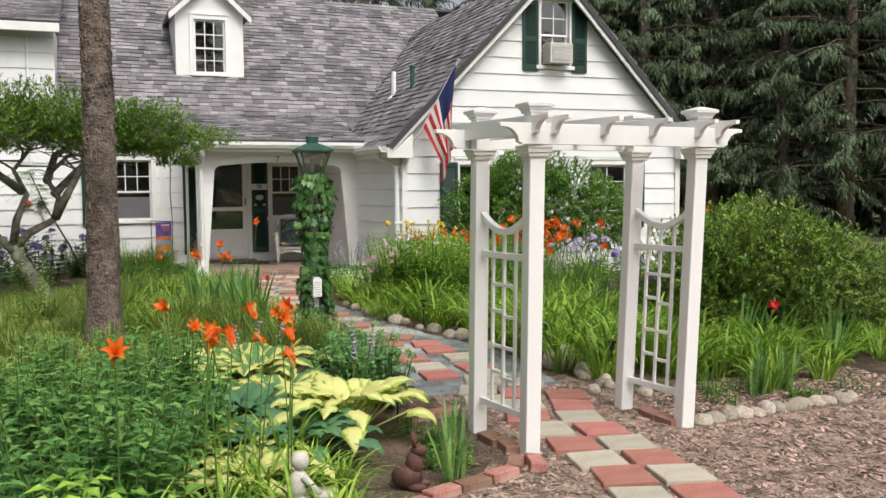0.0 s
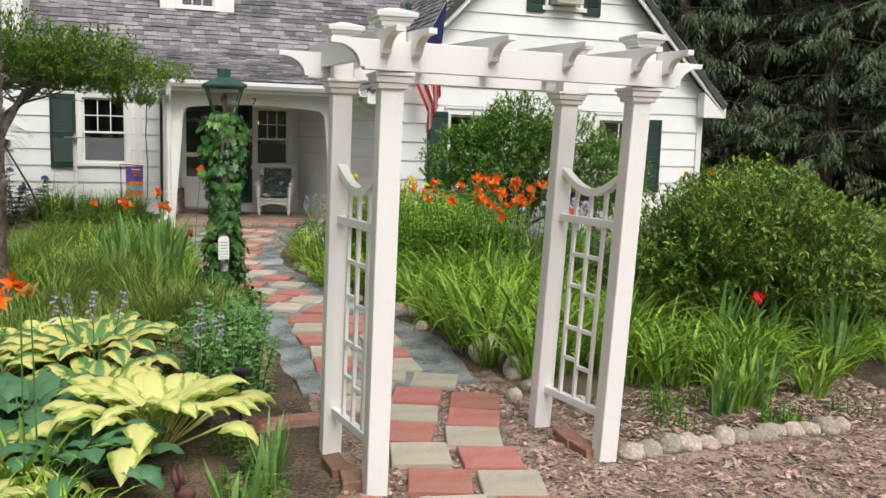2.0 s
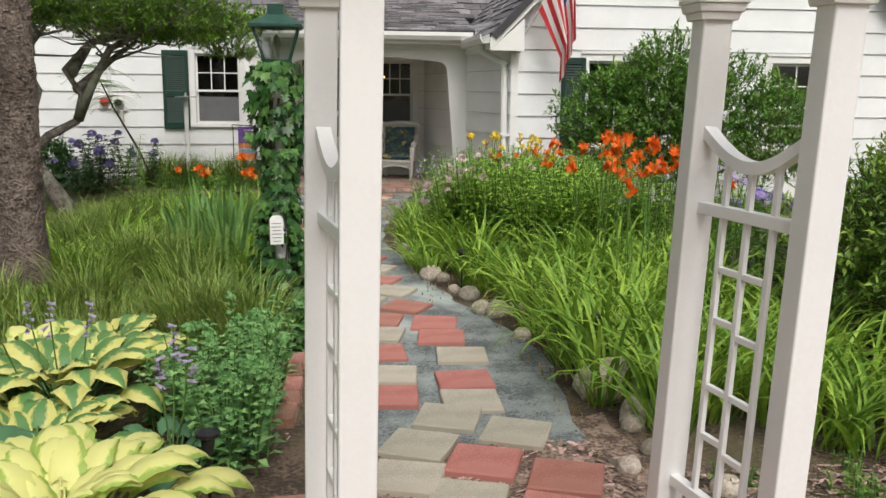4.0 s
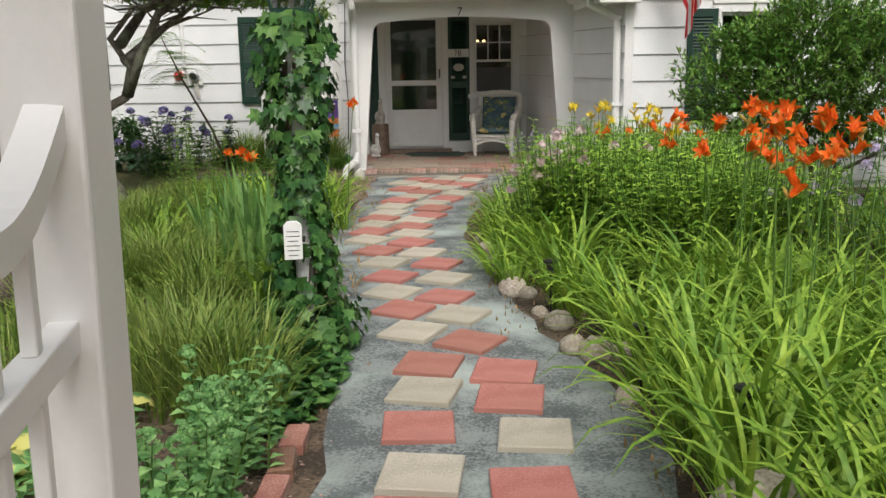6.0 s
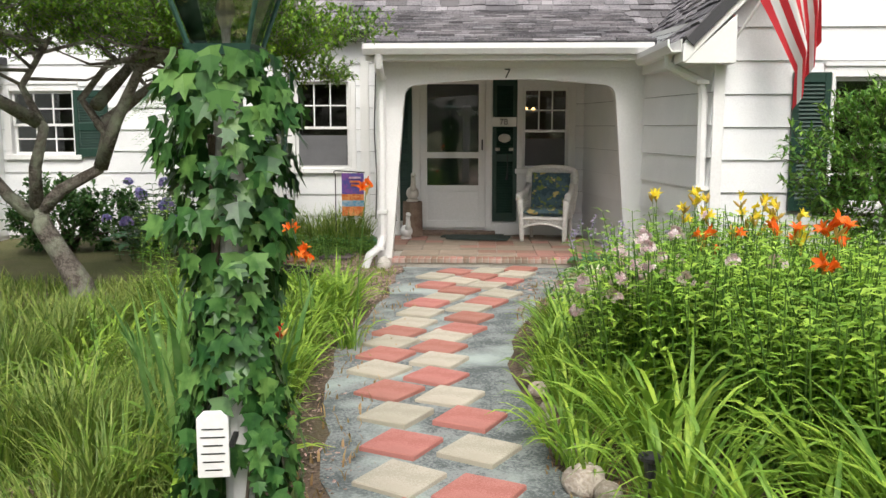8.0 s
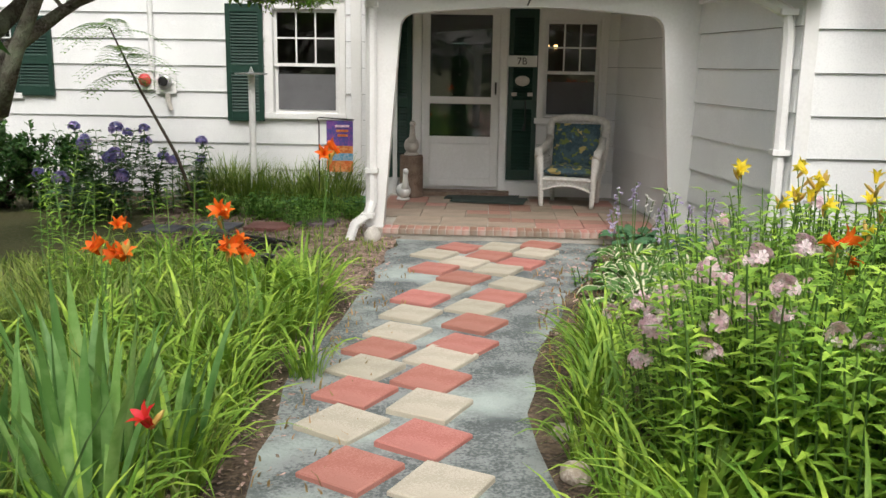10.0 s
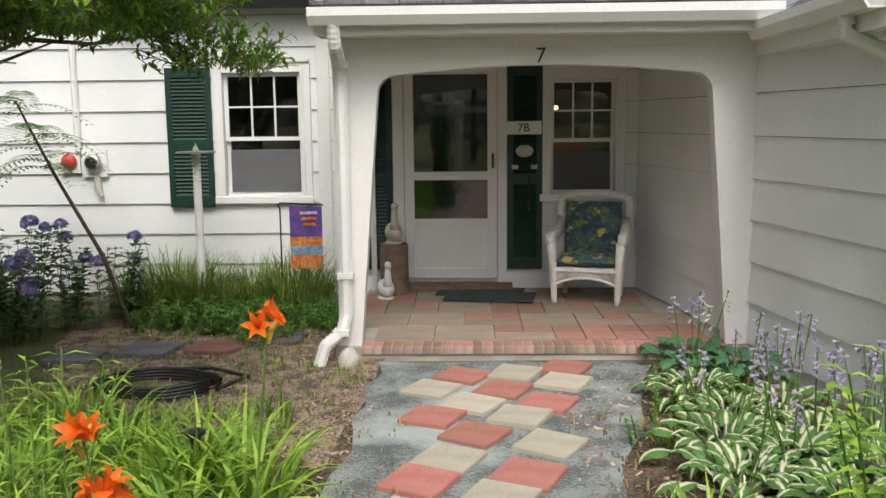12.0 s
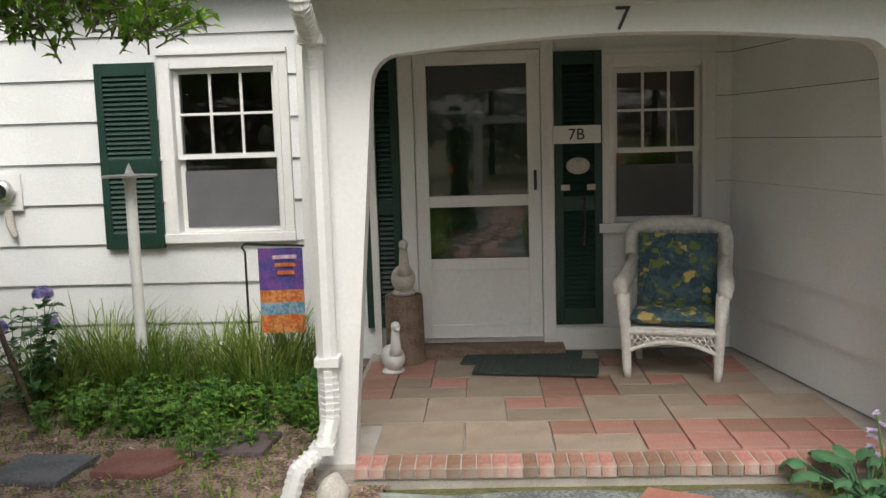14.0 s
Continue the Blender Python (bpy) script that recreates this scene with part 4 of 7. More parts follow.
for sx in (-1, 1):
    Geo().prism([(2.75, 6.1), (2.75 + sx * 0.85, 5.32), (2.75 + sx * 0.85, 5.26), (2.75, 6.03)], "y", DY - 0.2, 22).obj("dormer_roof", shingle_m, dormer)
    Geo().prism([(2.75, 6.03), (2.75 + sx * 0.85, 5.25), (2.75 + sx * 0.85, 5.12), (2.75, 5.90)], "y", DY - 0.19, DY - 0.14).obj("rake_board", white, dormer)
    Geo().prism([(2.75 + sx * 0.6, 5.48), (2.75 + sx * 0.85, 5.26), (2.75 + sx * 0.85, 5.2), (2.75 + sx * 0.6, 5.36)], "y", DY - 0.14, DY).obj("eave_return", white, dormer)
window(DWIN, DY, 3, 2, "white dormer window", parent=dormer)

# roof vents on the wing
vent = thing("vent_pipe", (6.1, 16.9, 3.45), "white plumbing vent pipe through the shingles", "vent pipe")
Geo().lathe([(0.14, -0.25), (0.15, -0.05), (0.05, 0.02), (0.045, 0.5)], 12).obj("pipe", white, vent)
vent = thing("vent_pipe", (6.15, 15.9, 3.48), "green copper vent pipe through the shingles", "vent pipe")
Geo().lathe([(0.12, -0.2), (0.12, -0.04), (0.045, 0.02), (0.045, 0.42), (0.06, 0.42), (0.06, 0.46)], 12).obj("pipe", verdigris, vent)

# short wall of the west wing that stands forward
wing = thing("west_wing", (0, 0, 0), "white sided corner of the west wing", "wing", kind="structure")
Geo().box(-5.2, -3.45, 16.4, YB, -0.1, 2.4).obj("wall", white, wing)
for k in range(8):
    Geo().box(-3.45, -3.436, 16.4, YB - 0.03, 0.05 + k * 0.295, 0.05 + k * 0.295 + 0.285).obj("siding_board", siding_m, wing)
Geo().box(-5.3, -3.3, 16.2, YB - 0.03, 2.4, 2.5).obj("roof", roof_base_lap_shade, wing)


# ---- arbor ----
def make_arbor():
    """White vinyl garden arbor: four posts, two lattice sides, beams and scalloped rafters. It is sheared sideways to
    fit the camera's view.
    """
    th = thing("garden_arbor", (0, 0, 0), "white vinyl garden arbor with lattice sides and scalloped rafters", "arbor")
    P = {"fl": (2.80, 4.28), "bl": (2.71, 4.88), "fr": (4.05, 4.43), "br": (3.95, 5.02)}
    H = 1.84

    def sh(g):
        for q in g.v:
            q.x += q.z * (0.016 + 0.03 * min(1.0, max(0.0, (q.x - 2.75) / 1.25)))
        return g
    r = 0.049
    for k, (x, y) in P.items():
        post = sh(Geo().frustum(x, y, 0, H, r, r)).obj("post", vinyl, th, bevel=0.006)
        sh(Geo().frustum(x, y, H - 0.012, H + 0.012, 0.062, 0.068).frustum(x, y, H + 0.013, H + 0.04, 0.074, 0.08).frustum(x, y, H + 0.041, H + 0.056, 0.086, 0.086)).obj("neck_moulding", vinyl, post, bevel=0.003)
        sh(Geo().frustum(x, y, H + 0.057, H + 0.25, r, r)).obj("post_head", vinyl, post, bevel=0.004)
        sh(Geo().frustum(x, y, H + 0.25, H + 0.268, 0.06, 0.064).frustum(x, y, H + 0.269, H + 0.285, 0.068, 0.076).frustum(x, y, H + 0.286, H + 0.306, 0.086, 0.09).frustum(x, y, H + 0.307, H + 0.33, 0.088, 0.02)).obj("cap", vinyl, post, bevel=0.003)
    # beams across the path, with cut ends
    def beam_end(L, h, z, s):
        pts = [(s * L, z + h), (s * L, z + h - 0.025)]
        for i in range(7):
            t = i / 6 * math.pi / 2
            pts.append((s * (L - 0.02 - 0.11 * math.sin(t)), z + h - 0.025 - (h - 0.035) * (1 - math.cos(t))))
        pts += [(s * (L - 0.15), z + 0.01), (s * (L - 0.15), z)]
        return pts
    for a, b in (("fl", "fr"), ("bl", "br")):
        pa, pb = Vector(P[a]), Vector(P[b])
        c = (pa + pb) / 2
        L = (pb - pa).length / 2 + 0.30
        yaw = math.degrees(math.atan2(pb.y - pa.y, pb.x - pa.x))
        out = beam_end(L, 0.125, 0, 1)
        out += [(p[0], p[1]) for p in beam_end(L, 0.125, 0, -1)[::-1]]
        for s in (-1,):
            g = Geo().prism(out, "y", -0.02, 0.02)
            m = pose(c.x, c.y, H + 0.06, 0, 0, yaw) @ pose(0, s * 0.076 if a == "fl" else 0.076, 0)
            g.v = [m @ q for q in g.v]
            sh(g).obj("beam", vinyl, th, bevel=0.003)
    # rafters over the beams, front to back
    dirv = (Vector(P["bl"]) + Vector(P["br"]) - Vector(P["fl"]) - Vector(P["fr"])) / 2
    L = dirv.length / 2 + 0.26
    for k in range(6):
        u = (-0.10, 0.052, 0.33, 0.62, 0.91, 1.08)[k]
        if k == 5: u = 1.055
        if k == 0: u = -0.055
        f = Vector(P["fl"]).lerp(Vector(P["fr"]), u)
        b = Vector(P["bl"]).lerp(Vector(P["br"]), u)
        c = (f + b) / 2
        yaw = math.degrees(math.atan2((b - f).y, (b - f).x))
        out = beam_end(L, 0.115, 0, 1) + beam_end(L, 0.115, 0, -1)[::-1]
        g = Geo().prism(out, "y", -0.019, 0.019)
        m = pose(c.x, c.y, H + 0.115, 0, 0, yaw)
        g.v = [m @ q for q in g.v]
        sh(g).obj("rafter", vinyl, th, bevel=0.003)
    # lattice sides
    for a, b in (("fl", "bl"), ("fr", "br")):
        pa, pb = Vector(P[a]), Vector(P[b])
        d = (pb - pa)
        yaw = math.degrees(math.atan2(d.y, d.x))
        m = pose(pa.x, pa.y, 0, 0, 0, yaw)
        x0, x1 = r, d.length - r
        def bar(name, x0, x1, z0, z1, t=0.014):
            g = Geo().box(x0, x1, -t, t, z0, z1, m)
            sh(g).obj(name, vinyl, th, bevel=0.003)
        bar("rail", x0, x1, 0.21, 0.25, 0.018)
        bar("rail", x0, x1, 1.19, 1.23, 0.018)
        w = x1 - x0
        zc = lambda u: 1.455 - 0.10 * math.sin(math.pi * u) + 0.0 * u
        for i in range(3):
            xx = x0 + w * (0.25, 0.5, 0.75)[i]
            bar("baluster", xx - 0.011, xx + 0.011, 0.25, 1.19, 0.009)
            bar("baluster", xx - 0.011, xx + 0.011, 1.23, zc((xx - x0) / w) - 0.005, 0.009)
        for k, z in enumerate((0.41, 0.61, 0.81, 1.01)):
            if k % 2 == 0:
                bar("lattice_bar", x0 + w * 0.25 + 0.012, x0 + w * 0.5 - 0.012, z, z + 0.022, 0.009)
                bar("lattice_bar", x0 + w * 0.5 + 0.012, x0 + w * 0.75 - 0.012, z + 0.03, z + 0.052, 0.009)
            else:
                bar("lattice_bar", x0 + w * 0.25 + 0.012, x0 + w * 0.5 - 0.012, z, z + 0.022, 0.009)
                bar("lattice_bar", x0 + w * 0.5 + 0.012, x0 + w * 0.75 - 0.012, z, z + 0.022, 0.009)
        top = [(x0 + w * i / 14, zc(i / 14) + 0.028) for i in range(15)]
        bot = [(x0 + w * i / 14, zc(i / 14) - 0.012) for i in range(15)][::-1]
        g = Geo()
        n = len(top)
        for yy in (-0.022, 0.022):
            g.add([Vector((p[0], yy, p[1])) for p in top + bot[::-1]], [(i, i + 1, n + i + 1, n + i) for i in range(n - 1)])
        k2 = 2 * n
        g.f += [(i, i + 1, k2 + i + 1, k2 + i) for i in range(n - 1)] + [(n + i, n + i + 1, k2 + n + i + 1, k2 + n + i) for i in range(n - 1)]
        g.f += [(0, n, k2 + n, k2), (n - 1, k2 - 1, k2 + k2 - 1, k2 + n - 1)]
        g.v = [m @ q for q in g.v]
        sh(g).obj("scoop_rail", vinyl, th)
    return th


make_arbor()

# ---- pavers of the path, bricks and porch pavers (pieces of the setting) ----
def tile_mesh(name, w, d, h, material, c=0.006):
    g = Geo().frustum(0, 0, 0, h - c, w / 2, w / 2, d / 2, d / 2)
    g.frustum(0, 0, h - c, h, w / 2, w / 2 - c, d / 2, d / 2 - c)
    return g.mesh(name, material)


red_tile_me = tile_mesh("paver", 0.30, 0.30, 0.034, red_tile)
cream_tile_me = tile_mesh("paver", 0.30, 0.30, 0.034, cream_tile)
r = random.Random(21)
for stretch in (ARBOR_TILES, BEND_TILES, MIDDLE_TILES, PORCH_TILES):
    for x, y, c in stretch:
        yaw = -14 if y < 4.9 else -22 if y < 6.3 else -3 if y < 7.6 else -12 if y < 8.3 else -27
        ob = shared("paver", red_tile_me if c == "R" else cream_tile_me, path_dust, pose(x, y, r.uniform(0.0, 0.006), r.uniform(-1.2, 1.2), r.uniform(-1.2, 1.2), yaw + r.uniform(-4, 4)))

# porch pavers
def porch_pavers():
    r = random.Random(5)
    M = pose(2.05, 15.965, 0.078)
    cache = {}
    def put(x, y, w, d, material):
        key = (round(w, 3), round(d, 3), material.name)
        if key not in cache:
            cache[key] = tile_mesh("paver", w - 0.008, d - 0.008, 0.024, material, 0.003)
        cx, cy = x + w / 2, y + d / 2
        p = M @ Vector((cx, cy, 0))
        if p.x > 4.98 - 0.176 * (p.y - 15.72) - w / 2 or p.y > YB - d / 2 - 0.0 or p.x < 2.06 + w / 2 - 0.03:
            return
        shared("paver", cache[key], porch, M @ pose(cx, cy, r.uniform(-0.001, 0.0015)))
    s = 0.45
    for j in range(5):
        off = 0.0 if j % 2 else -0.225
        for i in range(-1, 8):
            x, y = i * s + off, j * s - 0.05
            if r.random() < 0.2:
                for a in (0, 0.225):
                    for b in (0, 0.225):
                        put(x + a, y + b, 0.225, 0.225, porch_red)
            elif r.random() < 0.35:
                put(x, y, 0.45, 0.225, porch_buff)
                put(x, y + 0.225, 0.225, 0.225, porch_red if r.random() < 0.4 else porch_buff)
                put(x + 0.225, y + 0.225, 0.225, 0.225, porch_red)
            else:
                put(x, y, 0.45, 0.45, porch_buff)
    bm = tile_mesh("brick", 0.066, 0.19, 0.05, brick_m, 0.004)
    for k in range(38):
        shared("brick", bm, porch, pose(2.24 + k * 0.073, 15.815, 0.040 + r.uniform(-0.002, 0.002), 0, 0, r.uniform(-0.8, 0.8)))


porch_pavers()


# ---- stones and bricks along the beds ----
def stone(x, y, rx, ry, rz, seed, material=rock_m, label="rounded tan field stone at the edge of the bed"):
    r = random.Random(seed)
    g = Geo().ball((0, 0, 0), (rx, ry, rz), 12, 8, 0.10, r)
    g.v = [Vector((q.x, q.y, max(q.z, -rz * 0.5))) for q in g.v]
    ob = g.obj("border_stone", material, smooth=True)
    ob.matrix_world = pose(x, y, rz * 0.5 - 0.005, 0, 0, r.uniform(0, 180))
    return tagged(ob, label, "stone", "stones edging the flower beds")


r = random.Random(33)
for k in range(13):
    t = k / 12
    stone(4.22 + 1.45 * t, 4.44 + 0.14 * t + r.uniform(-0.03, 0.03), r.uniform(0.055, 0.11), r.uniform(0.05, 0.075), r.uniform(0.045, 0.07), 100 + k)
for k in range(7):
    stone(3.9 + r.uniform(0.1, 0.35) + k * 0.03, 5.6 + r.uniform(-0.3, 0.6), r.uniform(0.05, 0.09), r.uniform(0.05, 0.08), 0.05, 140 + k)
stone(4.22, 6.45, 0.18, 0.14, 0.15, 160)
stone(4.28, 6.15, 0.10, 0.08, 0.08, 161)
for x, y, s in ((3.98, 8.2, 0.09), (4.1, 8.18, 0.08), (3.88, 8.3, 0.075), (3.86, 8.75, 0.08), (3.66, 9.5, 0.09), (3.75, 9.42, 0.06), (3.62, 9.9, 0.06), (3.56, 10.3, 0.06), (3.58, 10.55, 0.05), (3.55, 10.9, 0.06), (3.53, 11.3, 0.05), (3.78, 9.0, 0.05), (4.02, 7.6, 0.06)):
    stone(x, y, s * 1.1, s, s * 0.95, int(x * 100 + y * 1000))
white_rock = stone(2.14, 15.52, 0.09, 0.06, 0.10, 170, concrete, "jagged white stone at the foot of the downspout")

brick_me = tile_mesh("brick", 0.2, 0.095, 0.06, brick_m, 0.006)
def edging_brick(x, y, yaw, tilt=0.0):
    ob = new("edging_brick", brick_me)
    ob.matrix_world = pose(x, y, -0.008 + abs(tilt) * 0.001, tilt, 0, yaw)
    return tagged(ob, "weathered red brick laid as bed edging", "brick", "bricks edging the beds")


for x, y, yaw in ((1.45, 3.43, 30), (1.63, 3.56, 35), (1.82, 3.66, 25), (2.03, 3.79, 20), (2.24, 3.86, 15), (2.45, 3.94, 20), (2.60, 4.08, 60), (2.72, 4.05, 75), (2.72, 4.42, 85), (2.69, 4.60, 95), (2.45, 5.3, 10), (2.62, 5.33, 5), (4.0, 4.55, 95), (3.99, 4.72, 88), (2.55, 6.3, 85), (2.56, 6.52, 92), (2.57, 6.74, 88), (2.57, 6.97, 95), (2.58, 7.2, 90)):
    edging_brick(x, y, yaw, r.uniform(-6, 6))


def flat_stone(x, y, pts, material, label):
    g = Geo().prism(pts, "z", 0, 0.035)
    ob = g.obj("stepping_stone", material, bevel=0.006)
    ob.matrix_world = pose(x, y, 0.002)
    return tagged(ob, label, "stepping stone", "stepping stones by the window")


flat_stone(0.55, 15.95, [(-0.22, -0.16), (0.2, -0.2), (0.25, 0.17), (-0.15, 0.2)], slate_m, "blue-grey slate stepping stone")
flat_stone(1.06, 16.02, [(-0.2, -0.15), (0.12, -0.19), (0.24, 0.0), (0.12, 0.19), (-0.18, 0.15)], slate_red, "dull red slate stepping stone")
flat_stone(1.5, 16.3, [(-0.2, -0.16), (0.17, -0.18), (0.2, 0.15), (-0.17, 0.19)], slate_purple, "purple-grey slate stepping stone")
flat_stone(0.1, 15.75, [(-0.18, -0.14), (0.18, -0.17), (0.2, 0.16), (-0.16, 0.18)], slate_m, "blue-grey slate stepping stone")


# ---- lamp post with ivy ----
def lamp_post(x, y):
    th = thing("lamp_post", (x, y, 0), "white lamp post wrapped in ivy with a green copper lantern", "lamp post")
    Geo().lathe([(0.06, 0), (0.06, 0.15), (0.045, 0.2), (0.045, 1.69), (0.06, 1.73), (0.06, 1.76)], 14).obj("post", white, th)
    Geo().frustum(0, 0, 1.760, 1.790, 0.09, 0.10).obj("lantern_base", verdigris, th)
    lan = Geo().frustum(0, 0, 2.000, 2.025, 0.175, 0.18).frustum(0, 0, 2.025, 2.090, 0.18, 0.06).frustum(0, 0, 2.090, 2.150, 0.05, 0.055).frustum(0, 0, 2.150, 2.160, 0.06, 0.06).obj("lantern_roof", verdigris, th, "green copper lantern roof", bevel=0.004)
    for sx, sy in ((-1, -1), (1, -1), (1, 1), (-1, 1)):
        Geo().tube([(sx * 0.085, sy * 0.085, 1.780), (sx * 0.15, sy * 0.15, 2.005)], 0.008, 6).obj("corner_bar", verdigris, th)
    Geo().frustum(0, 0, 1.790, 2.000, 0.078, 0.14).obj("lantern_glass", clear, th).visible_shadow = False
    Geo().lathe([(0.012, 1.790), (0.015, 1.840), (0.03, 1.890), (0.02, 1.940), (0.005, 1.960)], 10).obj("bulb", concrete, th)
    return th


LX, LY = 2.45, 8.50
lamp_post(LX, LY)


def ivy_column(x, y):
    r = random.Random(8)
    th = thing("ivy", (x, y, 0), "dark green ivy climbing the lamp post", "ivy")
    g, s = Geo(), Geo()
    for k in range(7):
        a = r.uniform(0, 6.28)
        pts = [(0.06 * math.cos(a + z * 2.2), 0.06 * math.sin(a + z * 2.2), z) for z in [i * 0.17 for i in range(10)]]
        s.tube(pts, 0.006, 5)
    for k in range(1700):
        z = r.uniform(0.02, 1.78)
        rad = 0.142 + 0.06 * math.sin(z * 5) + (0.12 if z < 0.25 else 0.0) + (0.04 if 0.6 < z < 1.3 else 0)
        a = r.uniform(0, 6.283)
        q = rad * r.uniform(0.55, 1.1)
        if 0.42 < z < 0.78 and abs((a + math.pi / 2 + math.pi) % 6.283 - math.pi) < 0.55 and q > 0.1:
            continue
        out = Vector((math.cos(a), math.sin(a), 0))
        p = out * q + Vector((0, 0, z))
        n = (out + Vector((r.uniform(-.4, .4), r.uniform(-.4, .4), r.uniform(0.0, 0.6)))).normalized()
        down = Vector((r.uniform(-.5, .5), r.uniform(-.5, .5), -1))
        d = (down - n * down.dot(n)).normalized()
        sd = n.cross(d)
        L = r.uniform(0.035, 0.09)
        out5 = [(0, 0), (0.55, 0.15), (0.35, 0.4), (0.5, 0.75), (0.18, 0.65), (0, 1.1), (-0.18, 0.65), (-0.5, 0.75), (-0.35, 0.4), (-0.55, 0.15)]
        vs = [p + sd * (u * L) + d * (v * L) + n * (0.1 * L * abs(u)) for u, v in out5] + [p + d * L * 0.45]
        g.add(vs, [(i, (i + 1) % 10, 10) for i in range(10)])
    for k in range(700):
        a, q = r.uniform(0, 6.283), abs(r.gauss(0, 0.33))
        if math.cos(a) * q > 0.17: continue
        p = Vector((math.cos(a) * q * 0.8 + 0.08, math.sin(a) * q, r.uniform(0.01, 0.22) * max(0, 1 - q)))
        leaf(g, p, Vector((r.uniform(-1, 1), r.uniform(-1, 1), 0.3)), Vector((0, 0, 1)), r.uniform(0.05, 0.085), r.uniform(0.045, 0.07))
    g.obj("leaves", ivy_leaf, th)
    s.obj("vine", twig, th)


ivy_column(LX, LY)
def ivy_mat():
    """Ivy that has crept out over the soil round the foot of the post."""
    r = random.Random(81)
    th = thing("ground_ivy", (2.36, 7.95, 0), "dark ivy creeping over the soil beside the path", "ivy")
    g, s = Geo(), Geo()
    for _ in range(1300):
        a, q = r.uniform(0, 6.283), math.sqrt(r.random())
        p = Vector((math.cos(a) * q * 0.34, math.sin(a) * q * 0.75, r.uniform(0.02, 0.26) * (1 - 0.75 * q)))
        leaf(g, p, Vector((r.uniform(-1, 1), r.uniform(-1, 1), r.uniform(-0.2, 0.5))), Vector((r.uniform(-.5, .5), r.uniform(-.5, .5), 1)), r.uniform(0.05, 0.095), r.uniform(0.045, 0.08))
    for k in range(12):
        a = k * 0.524
        s.tube([(0, 0.2, 0.03), (math.cos(a) * 0.15, 0.1 + math.sin(a) * 0.35, 0.05), (math.cos(a) * 0.3, math.sin(a) * 0.68, 0.01)], 0.006, 5)
    g.obj("leaves", ivy_leaf, th)
    s.obj("vine", twig, th)


ivy_mat()
plaque = thing("verse_plaque", pose(LX - 0.02, LY - 0.2, 0.63, 0, 0, 8) @ Matrix.Scale(0.62, 4), "small white verse plaque hung on the lamp post", "plaque")
Geo().prism([(-0.075, -0.16), (0.075, -0.16), (0.075, 0.13), (0.04, 0.165), (-0.04, 0.165), (-0.075, 0.13)], "y", -0.008, 0.008).obj("board", white, plaque, bevel=0.004)
for k in range(6):
    w = (0.05, 0.058, 0.045, 0.055, 0.05, 0.04)[k]
    Geo().box(-w, w, -0.0105, -0.0085, 0.075 - k * 0.04, 0.081 - k * 0.04).obj("text_line", black, plaque)
Geo().box(0.076, 0.1, -0.02, 0.15, -0.01, 0.01).obj("bracket", black, plaque)


